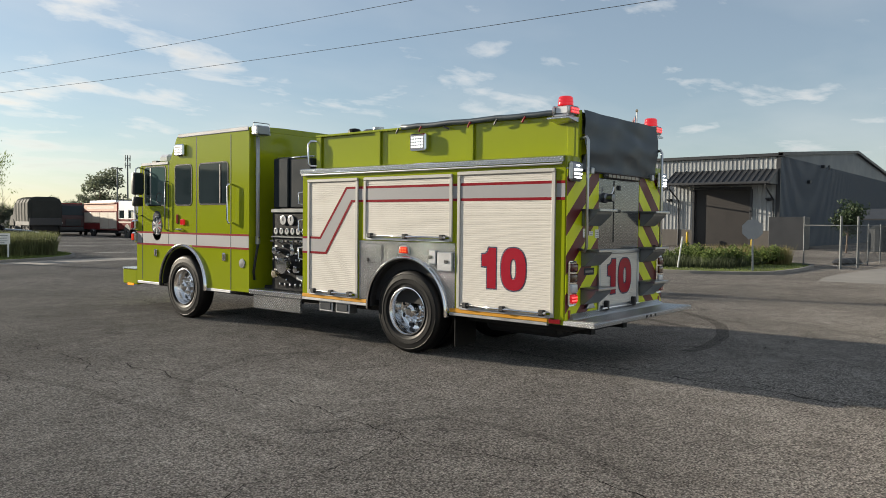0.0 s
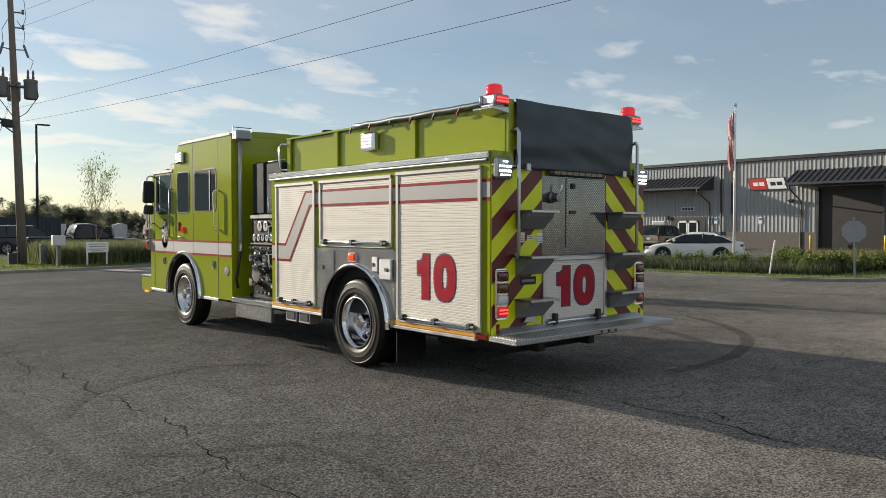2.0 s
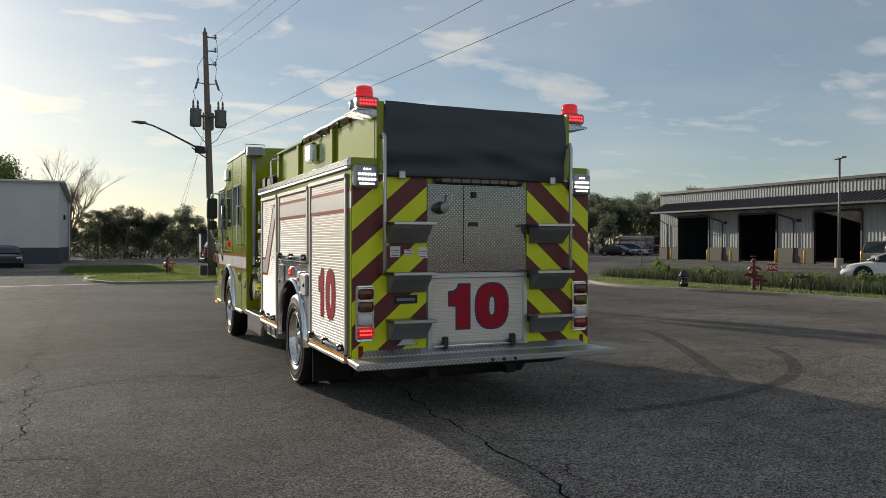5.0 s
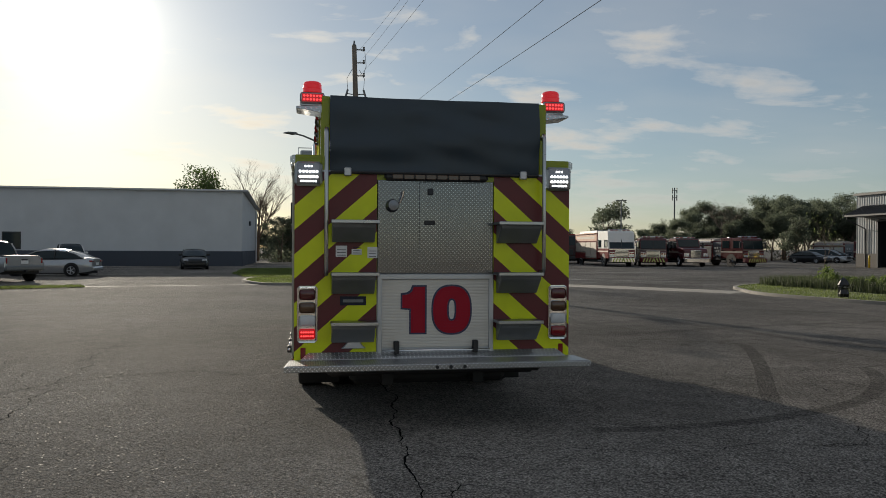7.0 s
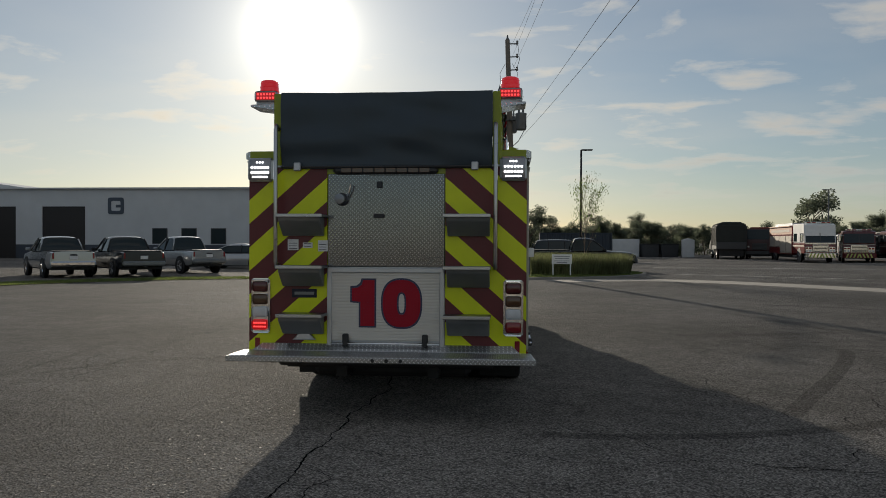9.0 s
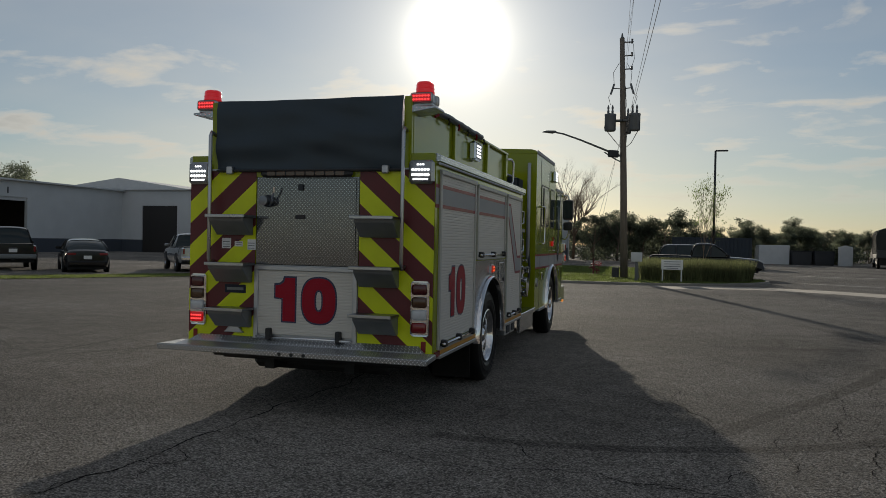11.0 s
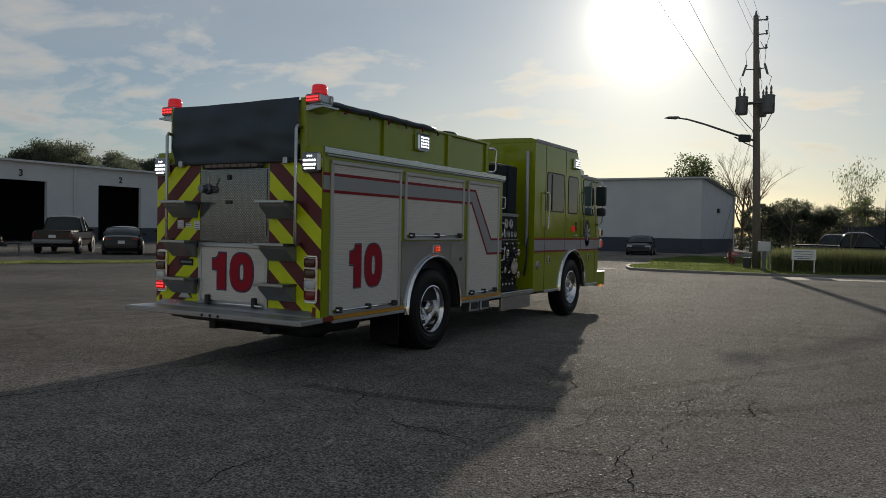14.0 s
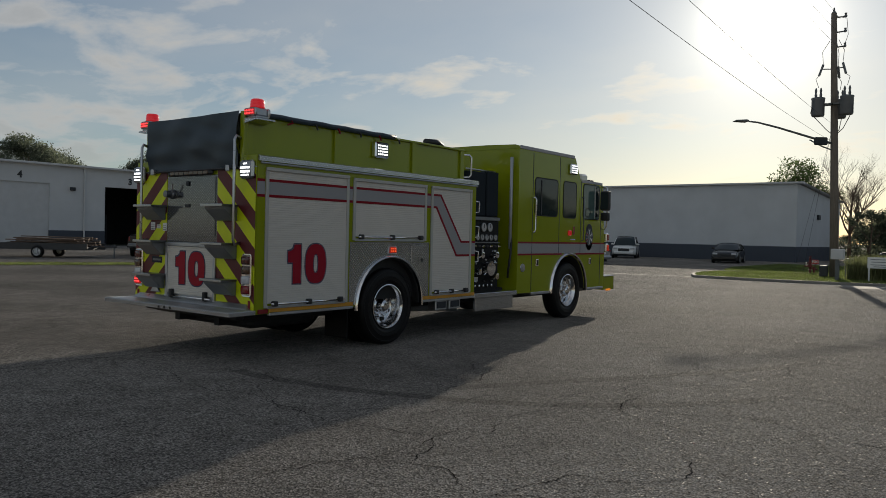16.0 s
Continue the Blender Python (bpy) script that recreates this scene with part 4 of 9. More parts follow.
# rear body: a side wall on each side with its arch, a core between them
for s in (-1, 1):
    xo = s * HW
    out = arch_outline(0.02, 4.38, 0.54, 2.33, AR, 0.52, 0.66)
    part("side_wall", prism(out, "x", s * (HW - 0.10), xo, 0.0), LIME, engine)
    part("inner_arch", ring_plate([(AR + 0.70 * math.cos(a), 0.52 + 0.70 * math.sin(a)) for a in (math.pi * k / 20 for k in range(21))],
                                  [(AR + 0.648 * math.cos(a), 0.52 + 0.648 * math.sin(a)) for a in (math.pi * k / 20 for k in range(21))],
                                  lambda p, k: (s * (0.55 + 0.705 * k), p[0], p[1]), False), UNDER, engine)
    # bright fender ring round the rear wheel
    fr = [(AR + 0.700 * math.cos(a), 0.52 + 0.700 * math.sin(a)) for a in (-0.05 + (math.pi + 0.10) * k / 30 for k in range(31))]
    fi = [(AR + 0.655 * math.cos(a), 0.52 + 0.655 * math.sin(a)) for a in (-0.05 + (math.pi + 0.10) * k / 30 for k in range(31))]
    b = bmesh.new()
    rows = []
    for (oy, oz), (iy, iz) in zip(fr, fi):
        my, mz = (oy + iy) / 2, (oz + iz) / 2
        rows.append([b.verts.new(p) for p in ((xo + s * 0.004, oy, oz), (xo + s * 0.04, my + (oy - my) * 0.6, mz + (oz - mz) * 0.6), (xo + s * 0.05, my, mz), (xo + s * 0.04, my + (iy - my) * 0.7, mz + (iz - mz) * 0.7),
                                              (xo - s * 0.03, iy, iz), (xo - s * 0.03, oy, oz))])
    for r0, r1 in zip(rows, rows[1:]):
        for k in range(6):
            b.faces.new((r0[k], r0[(k + 1) % 6], r1[(k + 1) % 6], r1[k]))
    b.faces.new(rows[0])
    b.faces.new(rows[-1][::-1])
    bmesh.ops.recalc_face_normals(b, faces=b.faces)
    soft_edges(part("fender", b, CHROME, engine, "polished metal wheel fender"), 0.9)
    # tread plate panel over the wheel
    part("tread_panel", plate(arch_outline(1.54, 3.20, 0.56, 1.40, AR, 0.52, 0.69), xo, s, 0.006), TREAD, engine, "bright tread-plate panel over the wheel")
    # shutters
    for y0, y1, z0, z1 in ((3.27, 4.21, 0.66, 2.20), (1.63, 3.07, 1.47, 2.20), (0.18, 1.46, 0.66, 2.22)):
        sh = thing("roller_shutter", "", "")
        sh.parent = engine
        part("shutter", slats(y0, y1, z0, z1, xo + s * 0.004, s), WHITE_SLAT, sh, "cream-white slatted roller shutter")
        for ya, yb in ((y0 - 0.045, y0), (y1, y1 + 0.045)):
            part("side_track", box(min(xo, xo + s * 0.022), max(xo, xo + s * 0.022), ya, yb, z0 - 0.05, z1 + 0.03, 0.004), RAIL, sh)
        part("head_rail", box(min(xo, xo + s * 0.03), max(xo, xo + s * 0.03), y0 - 0.045, y1 + 0.045, z1, z1 + 0.045, 0.008), RAIL, sh)
        bar_handle(s, y0, y1, z0 - 0.005, xo)
        # stripe across the shutter
        xs = xo + s * 0.010
        if y0 < 3.2:
            part("red_band", plate(rect(y0, y1, 2.095, 2.127), xs, s), RED_TAPE, sh)
            part("silver_band", plate(rect(y0, y1, 1.945, 2.095), xs, s, 0.002), SILVER_TAPE, sh)
            part("red_band", plate(rect(y0, y1, 1.913, 1.945), xs, s), RED_TAPE, sh)
    xs = xo + s * 0.010
    # the stripe steps down on the front shutter
    top = [(3.27, 2.095), (3.44, 2.095), (3.975, 1.40), (4.21, 1.40)]
    bot = [(3.27, 1.945), (3.36, 1.945), (3.88, 1.22), (4.21, 1.22)]
    part("silver_band", plate(top + bot[::-1], xs, s, 0.002), SILVER_TAPE, engine)
    part("red_band", plate(top + [(y, z - 0.0) for y, z in ((4.21, 1.432), (3.995, 1.432), (3.462, 2.127), (3.27, 2.127))], xs, s), RED_TAPE, engine)
    part("red_band", plate(bot + [(y, z) for y, z in ((4.21, 1.188), (3.858, 1.188), (3.338, 1.913), (3.27, 1.913))], xs, s), RED_TAPE, engine)
    for ya, yb in ((0.02, 0.13), (1.505, 1.585), (3.115, 3.225)):
        part("red_band", plate(rect(ya, yb, 2.095, 2.127), xo, s), RED_TAPE, engine)
        part("silver_band", plate(rect(ya, yb, 1.945, 2.095), xo, s, 0.002), SILVER_TAPE, engine)
        part("red_band", plate(rect(ya, yb, 1.913, 1.945), xo, s), RED_TAPE, engine)
    part("red_band", plate(rect(4.257, 4.38, 1.40, 1.432), xo, s), RED_TAPE, engine)
    part("silver_band", plate(rect(4.257, 4.38, 1.22, 1.40), xo, s, 0.002), SILVER_TAPE, engine)
    part("red_band", plate(rect(4.257, 4.38, 1.188, 1.22), xo, s), RED_TAPE, engine)
    # number on the rear shutter; it reads from the outside
    if s < 0:
        number_ten(-0.82, 0.62, 0.885, 0.475, lambda p, k: (-HW - 0.010 - 0.0025 * k, -p[0], p[1]), 0.66, 1.56 / 58)
    else:
        number_ten(0.80, 0.62, 0.885, 0.475, lambda p, k: (HW + 0.010 + 0.0025 * k, p[0], p[1]), 0.66, 1.56 / 58)
    # bands under the shutters
    for ya, yb in ((3.05, 4.38), (0.22, 1.62)):
        part("amber_band", box(min(xo - s * 0.02, xo + s * 0.008), max(xo - s * 0.02, xo + s * 0.008), ya, yb, 0.555, 0.605, 0.004), ORANGE_BAND, engine, "amber reflective band")
        part("rub_rail", box(min(xo - s * 0.03, xo + s * 0.014), max(xo - s * 0.03, xo + s * 0.014), ya - 0.0, yb, 0.515, 0.552, 0.006), ALU, engine)
    part("side_reflector", box(min(xo, xo + s * 0.018), max(xo, xo + s * 0.018), 0.05, 0.20, 0.545, 0.60, 0.006), RED_LENS_OFF, engine, "red side reflector")
    # tread-plate rail along the top edge
    part("top_rail", prism([(s * 0.98, 2.33), (s * 1.30, 2.33), (s * 1.30, 2.385), (s * 1.27, 2.40), (s * 0.98, 2.40)], "y", 0.03, 4.40), TREAD, engine, "tread-plate rail along the body top")
    part("drip_rail", tube([(s * 1.285, 0.05, 2.31), (s * 1.285, 4.38, 2.31)], 0.012, 8), ALU, engine)
    # hose bed wall
    part("hose_bed_wall", box(min(s * 0.96, s * 1.0), max(s * 0.96, s * 1.0), 0.06, 4.31, 2.40, 2.875, 0.004), LIME, engine)
    for y in (4.30, 3.10, 1.51, 0.09):
        part("upright", box(min(s * 1.0, s * 1.035), max(s * 1.0, s * 1.035), y - 0.05, y + 0.05, 2.40, 2.885, 0.006), LIME, engine)
    part("bed_cap", box(min(s * 0.95, s * 1.045), max(s * 0.95, s * 1.045), 0.04, 4.36, 2.875, 2.905, 0.006), LIME, engine)
    # cover edge rolled over the wall, with its ties
    rr = random.Random(3 + s)
    tb = tube([(s * (1.04 + rr.uniform(-0.004, 0.004)), y, 2.905 + rr.uniform(-0.005, 0.005)) for y in (0.12 + 0.14 * k for k in range(19))], 0.034, 8)
    part("cover_edge", tb, TARP, engine, "rolled black vinyl cover edge", smooth=True)
    for k in range(7):
        y = 0.28 + 0.40 * k
        part("tie", tube([(s * 1.065, y, 2.89), (s * 1.07, y + 0.02, 2.86), (s * 1.055, y + 0.05 * rr.choice((-1, 1)), 2.83)], 0.012, 6), RED_TAPE if k % 2 else BLACK, engine)
    # scene light on the hose bed wall
    sl = part("scene_light", box(min(s * 1.0, s * 1.09), max(s * 1.0, s * 1.09), 2.19, 2.47, 2.58, 2.80, 0.02), CHROME, engine, "lit white LED scene light in a chrome housing")
    part("lamp_face", box(min(s * 1.088, s * 1.092), max(s * 1.088, s * 1.092), 2.21, 2.45, 2.60, 2.78), LAMP_FACE, sl)
    for r in range(4):
        for c in range(5):
            part("led", disc((s * 1.093, 2.243 + 0.043 * c, 2.63 + 0.04 * r), "x", 0.0115, 0.008, 10), LED, sl)
    # grab rails at the front of the hose bed
    part("grab_rail", tube([(s * 1.03, 4.33, 2.82), (s * 1.08, 4.42, 2.82), (s * 1.10, 4.45, 2.78), (s * 1.10, 4.45, 2.5), (s * 1.08, 4.42, 2.46), (s * 1.03, 4.33, 2.46)], 0.016, 8), CHROME, engine, smooth=True)
    # small handles on the front post of the body
    for z in (1.98, 1.58, 1.18):
        part("post_handle", tube([(s * 1.25, 4.39, z - 0.09), (s * 1.27, 4.46, z - 0.08), (s * 1.27, 4.46, z + 0.08), (s * 1.25, 4.39, z + 0.09)], 0.012, 8), CHROME, engine, smooth=True)
    ml = part("marker_light", prism([(2.28, 1.237), (2.47, 1.237), (2.455, 1.335), (2.43, 1.35), (2.32, 1.35), (2.295, 1.335)], "x", xo, xo + s * 0.022, 0.006), STEEL, engine, "small red marker light in a metal bezel")
    soft_edges(part("lens", prism([(2.298, 1.25), (2.452, 1.25), (2.44, 1.325), (2.42, 1.337), (2.33, 1.337), (2.31, 1.325)], "x", xo + s * 0.018, xo + s * 0.036, 0.008), MARKER_LENS, ml), 0.9)
    for yy in (2.335, 2.375, 2.415):
        for zz in (1.275, 1.31):
            part("led", disc((xo + s * 0.037, yy, zz), "x", 0.011, 0.005, 8), MARKER_LED, ml)
    part("mud_flap", box(min(s * 0.80, s * 1.22), max(s * 0.80, s * 1.22), 1.56, 1.575, 0.12, 0.60), RUBBER, engine)
    wheel(s, YR, True)
    wheel(s, YF, False)
    # latched hatches in the tread plate
    part("hatch", box(min(xo + s * 0.004, xo + s * 0.02), max(xo + s * 0.004, xo + s * 0.02), 2.78, 3.06, 1.10, 1.36, 0.008), TREAD, engine)
    part("hatch_latch", box(min(xo + s * 0.02, xo + s * 0.032), max(xo + s * 0.02, xo + s * 0.032), 3.00, 3.04, 1.12, 1.17, 0.006), BLACK, engine)
# fuel fill doors on the road side
for y0, y1, z0, z1 in ((1.56, 1.80, 1.05, 1.29), (1.82, 1.94, 1.13, 1.31)):
    fd = part("fuel_door", box(-HW - 0.045, -HW - 0.002, y0, y1, z0, z1, 0.012), ALU, engine, "pale metal fuel filler door")
    part("door_latch", box(-HW - 0.055, -HW - 0.045, y0 + 0.06, y0 + 0.12, (z0 + z1) / 2 - 0.02, (z0 + z1) / 2 + 0.02, 0.005), BLACK, fd)
b = box(-HW + 0.1, HW - 0.1, 0.12, 4.36, 0.60, 2.36)
part("body_core", b, UNDER, engine)
part("hose_bed_floor", box(-0.96, 0.96, 0.10, 4.30, 2.36, 2.44), ALU, engine)
part("bed_front_wall", box(-0.96, 0.96, 4.24, 4.31, 2.40, 2.90, 0.004), LIME, engine)
# vinyl cover on top, sagging between the walls
b = bmesh.new()
NX, NY = 14, 12
rr = random.Random(8)
gv = [[b.verts.new((-0.97 + 1.94 * i / NX, 0.02 + 2.75 * j / NY, 2.905 - 0.02 * math.sin(math.pi * i / NX) + rr.uniform(-0.006, 0.006))) for i in range(NX + 1)] for j in range(NY + 1)]
for j in range(NY):
    for i in range(NX):
        b.faces.new((gv[j][i], gv[j][i + 1], gv[j + 1][i + 1], gv[j + 1][i]))
part("hose_bed_cover", b, TARP, engine, "black vinyl hose bed cover", smooth=True)
# hanging rear flap of the cover
b = bmesh.new()
NX, NZ = 44, 34
gv = []
for j in range(NZ + 1):
    v = j / NZ
    row = []
    for i in range(NX + 1):
        u = i / NX
        top = 2.925 - 0.006 * math.sin(math.pi * u)
        z = top + (2.235 - top) * v
        y = -0.02 - 0.028 * math.sin(math.pi * v) * (0.6 + 0.4 * math.sin(7 * u + 2 * v)) - 0.008 * math.sin(19 * u + 5 * v)
        y -= 0.017 * math.sin(11 * v + 2.5 * u) * math.sin(math.pi * v) * (0.5 + 0.5 * math.sin(3 * u + 1.0)) + 0.010 * max(0.0, math.sin(6.0 * (v - 0.35 * u) + 0.6)) ** 3
        y -= 0.006 * math.sin(9 * v + 4.4 * math.sin(2.6 * u + 0.7)) + 0.0025 * math.sin(21 * v - 9 * u + 2 * math.sin(5 * u))
        row.append(b.verts.new((-0.955 + 1.91 * u, y, z)))
    gv.append(row)
for j in range(NZ):
    for i in range(NX):
        b.faces.new((gv[j][i], gv[j][i + 1], gv[j + 1][i + 1], gv[j + 1][i]))
flap = part("rear_flap", b, TARP, engine, "black vinyl flap over the hose bed rear", smooth=True)
part("flap_batten", tube([(-0.95, -0.035, 2.25), (0.95, -0.035, 2.25)], 0.012, 8), BLACK, flap)
for s in (-1, 1):
    part("flap_clip", box(s * 0.80 - 0.032, s * 0.80 + 0.032, -0.07, -0.02, 2.215, 2.29, 0.008), ALU, flap)
    part("rear_post", box(min(s * 0.955, s * 1.03), max(s * 0.955, s * 1.03), -0.005, 0.06, 2.25, 2.92, 0.006), LIME, engine)

# ---- rear face ----
for s in (-1, 1):
    xa, xb = sorted((s * 0.535, s * (HW - 0.005)))
    part("rear_wall", box(xa, xb, 0.0, 0.11, 0.56, 2.255), LIME, engine)
    xa2, xb2 = sorted((s * 1.0, s * (HW - 0.005)))
    part("light_tower", box(xa2, xb2, 0.002, 0.12, 2.255, 2.40, 0.006), LIME, engine)
    # slanted reflective bands, lime and maroon in turn, rising to the middle
    pitch = 0.43
    for k in range(-2, 12):
        for half, m in ((0, MAROON_TAPE), (1, YELLOW_TAPE)):
            zb = -0.008 + pitch * k + half * pitch / 2 - 0.62
            slope = 0.88
            # height at the outer edge; rises inwards
            poly = [(0.0, zb), (0.74, zb + slope * 0.74), (0.74, zb + slope * 0.74 + pitch / 2), (0.0, zb + pitch / 2)]
            c = clip_poly(poly, 0.0, HW - 0.538, 0.565, 2.25)
            if len(c) >= 3:
                pts = [(s * (HW - 0.001 - u), z) for u, z in c]
                part("chevron_band", prism(pts, "y", -0.003, 0.0), m, engine)
    part("wall_cap", box(xa, xb, -0.012, 0.02, 2.252, 2.268, 0.003), ALU, engine)
    # tail light cluster
    xc = s * 1.145
    tl = part("tail_light", box(xc - 0.088, xc + 0.088, -0.03, -0.003, 0.745, 1.245, 0.02), CHROME, engine, "chrome tail light cluster with four lenses")
    for z, m in ((1.17, MAROON_LENS), (1.055, DARK_LENS), (0.94, CLEAR_LENS), (0.825, RED_LENS if s < 0 else RED_LENS_OFF)):
        ln = soft_edges(part("lens", box(xc - 0.07, xc + 0.07, -0.055, -0.028, z - 0.048, z + 0.048, 0.022, seg=2), m, tl), 0.9)
        if m is RED_LENS:
            for zz in (-0.018, 0.016):
                for k in range(6):
                    part("led", disc((xc - 0.05 + 0.02 * k, -0.056, z + zz), "y", 0.0085, 0.005, 8), RED_LED, ln)
    part("reflector", box(s * 1.18 - 0.022, s * 1.18 + 0.022, -0.012, -0.003, 0.60, 0.70, 0.003), RED_LENS_OFF, engine)
    # lit work light
    xc = s * 1.14
    wl = part("work_light", box(xc - 0.12, xc + 0.12, -0.06, 0.0, 2.12, 2.335, 0.025), STEEL, engine, "lit white LED work light in a metal housing")
    soft_edges(part("lamp_face", box(xc - 0.10, xc + 0.10, -0.066, -0.058, 2.135, 2.32, 0.004), LAMP_GREY, wl), 0.9)
    for z, n, gap, r_ in ((2.160, 7, 0.021, 0.0085), (2.200, 6, 0.029, 0.0125), (2.246, 6, 0.029, 0.0115), (2.292, 3, 0.026, 0.0085)):
        for k in range(n):
            part("led", disc((xc + gap * (k - (n - 1) / 2), -0.068, z), "y", r_, 0.008, 10), LED, wl)
    # folding steps
    for z in (1.82, 1.365, 0.935):
        st = part("folding_step", prism([(s * 0.53, z), (s * 0.945, z), (s * 0.945, z - 0.025), (s * 0.53, z - 0.025)], "y", -0.235, -0.003, 0.004), DECK, engine, "grey folding step")
        # steel strip added to draw the highlight on the step's edge
        part("step_edge_highlight", box(min(s * 0.53, s * 0.945), max(s * 0.53, s * 0.945), -0.243, -0.228, z - 0.027, z + 0.003, 0.005), STEEL, st, "bright strip standing for the edge highlight")
        part("step_box", prism([(-0.004, z - 0.022), (-0.20, z - 0.022), (-0.19, z - 0.06), (-0.05, z - 0.19), (-0.004, z - 0.19)], "x", s * 0.56, s * 0.935, 0.006), STEP_GREY, st)
    # grab rail
    x = s * 0.985
    part("grab_rail", tube([(x, -0.01, 2.60), (x, -0.08, 2.62), (x, -0.10, 2.58), (x, -0.10, 1.40), (x, -0.08, 1.35), (x, -0.01, 1.37)], 0.018, 10), STEEL, engine, "upright metal grab rail", smooth=True)
    # beacons on their brackets
    xb_ = s * 1.11
    bk = part("beacon_bracket", prism([(s * 1.0, 2.84), (s * 1.25, 2.825), (s * 1.25, 2.805), (s * 1.0, 2.77)], "y", 0.0, 0.28, 0.004), TREAD, engine)
    bl = part("beacon", box(xb_ - 0.10, xb_ + 0.10, 0.03, 0.21, 2.83, 2.86, 0.01), STEEL, engine, "lit red rotating beacon over a red warning light")
    part("beacon_base", box(xb_ - 0.085, xb_ + 0.085, 0.04, 0.20, 2.86, 2.955, 0.012), ALU, bl)
    for sy, yy in ((-1, 0.04), (1, 0.20)):
        wl = soft_edges(part("warning_light", box(xb_ - 0.108, xb_ + 0.108, min(yy, yy + sy * 0.035), max(yy, yy + sy * 0.035), 2.850, 2.952, 0.024, seg=2), STEEL, bl, "red warning light in a metal frame"), 0.9)
        ye = yy + sy * 0.035
        part("lens", box(xb_ - 0.092, xb_ + 0.092, min(ye, ye + sy * 0.006), max(ye, ye + sy * 0.006), 2.866, 2.938, 0.003), RED_LENS if sy < 0 else PINK_LENS, wl)
        if sy < 0:
            for z in (2.886, 2.918):
                for k in range(6):
                    part("led", disc((xb_ - 0.070 + 0.028 * k, ye - 0.008, z), "y", 0.0095, 0.006, 8), RED_LED, wl)
    soft_edges(part("dome", lathe([(2.955, 0.088), (2.966, 0.090), (2.968, 0.085), (2.995, 0.084), (2.998, 0.087), (3.002, 0.084), (3.03, 0.081), (3.033, 0.084), (3.037, 0.080), (3.052, 0.077), (3.062, 0.064), (3.065, 0.0)], "z", (xb_, 0.12, 0), 28), DOME_RED, bl), 0.7)
# centre: plate panel above, roller shutter below
part("rear_wall_top", box(-0.535, 0.535, 0.002, 0.11, 2.19, 2.262), LIME, engine)
# plate and door in the copy darkened for the shaded rear
part("centre_plate", box(-0.53, 0.53, 0.0, 0.09, 1.355, 2.19, 0.003), TREAD_REAR_SHADE, engine, "tread-plate panel between the steps, darkened for shade")
dr = part("access_door", box(-0.155, 0.50, -0.012, 0.0, 1.44, 2.175, 0.003), TREAD_REAR_SHADE, engine, "tread-plate access door")
part("door_latch", box(-0.11, -0.01, -0.024, -0.012, 1.79, 1.83, 0.004), BLACK, dr)
part("door_catch", box(-0.08, -0.03, -0.034, -0.012, 2.06, 2.12, 0.006), GREY_BOX, dr)
iv = part("valve_inlet", lathe([(-0.002, 0.06), (-0.03, 0.058), (-0.05, 0.045), (-0.12, 0.045), (-0.125, 0.0)], "y", (-0.40, 0, 1.96), 20), DECK, engine)
part("valve_lever", tube([(-0.34, -0.05, 1.98), (-0.315, -0.07, 2.04), (-0.305, -0.075, 2.09)], 0.01, 6), CHROME, iv)
part("brake_lamp_bar", box(-0.475, 0.475, -0.05, -0.004, 2.185, 2.252, 0.024), BLACK, engine, "long dark light bar under the cover")
for k in range(8):
    part("light_segment", box(-0.40 + 0.101 * k, -0.31 + 0.101 * k, -0.056, -0.048, 2.198, 2.238, 0.003), DARK_LENS, engine)
rs = part("rear_shutter_frame", box(-0.535, 0.535, 0.0, 0.08, 0.58, 1.35), ALU, engine)
b = slats(-0.49, 0.49, 0.69, 1.30, 0.0, 1)
b.transform(Matrix.Rotation(radians(-90), 4, "Z"))
b.transform(Matrix.Translation((0, -0.006, 0)))
part("shutter", b, WHITE_SLAT, rs, "white slatted rear roller shutter")
for x in (-0.51, 0.51):
    part("side_track", box(x - 0.022, x + 0.022, -0.025, -0.001, 0.62, 1.33, 0.004), ALU, rs)
part("head_rail", box(-0.53, 0.53, -0.028, -0.001, 1.30, 1.345, 0.006), ALU, rs)
lb = part("lift_bar", tube([(-0.49, -0.05, 0.665), (0.49, -0.05, 0.665)], 0.012, 8), CHROME, rs, smooth=True)
for x in (-0.36, 0.36):
    part("latch", box(x - 0.025, x + 0.025, -0.065, -0.008, 0.64, 0.75, 0.008), BLACK, lb)
number_ten(0.006, 0.622, 0.819, 0.412, lambda p, k: (p[0], -0.0135 - 0.0025 * k, p[1]), 0.69, 0.61 / 23)
# plates and stickers
for x0, x1, z0, z1, m in ((-0.90, -0.80, 1.50, 1.60, DECAL_WHITE), (-0.76, -0.67, 1.52, 1.57, DECAL_WHITE), (-0.62, -0.53, 1.49, 1.59, DECAL_WHITE), (-0.86, -0.63, 1.07, 1.15, DECAL_DARK)):
    st = part("sticker", box(x0, x1, -0.008, -0.003, z0, z1, 0.002), m, engine)
    if m is DECAL_DARK:
        part("lettering", box(x0 + 0.025, x1 - 0.025, -0.010, -0.008, z0 + 0.027, z1 - 0.027), STEP_GREY, st)
    else:
        for k in range(3):
            part("lettering", box(x0 + 0.012, x1 - 0.012, -0.010, -0.008, z0 + 0.013 + 0.024 * k, z0 + 0.018 + 0.024 * k), DECAL_DARK, st)
part("plate_lamp", prism([(-0.85, 0.69), (-0.63, 0.69), (-0.66, 0.715), (-0.69, 0.755), (-0.79, 0.755), (-0.82, 0.715)], "y", -0.04, -0.003, 0.006), ALU, engine)
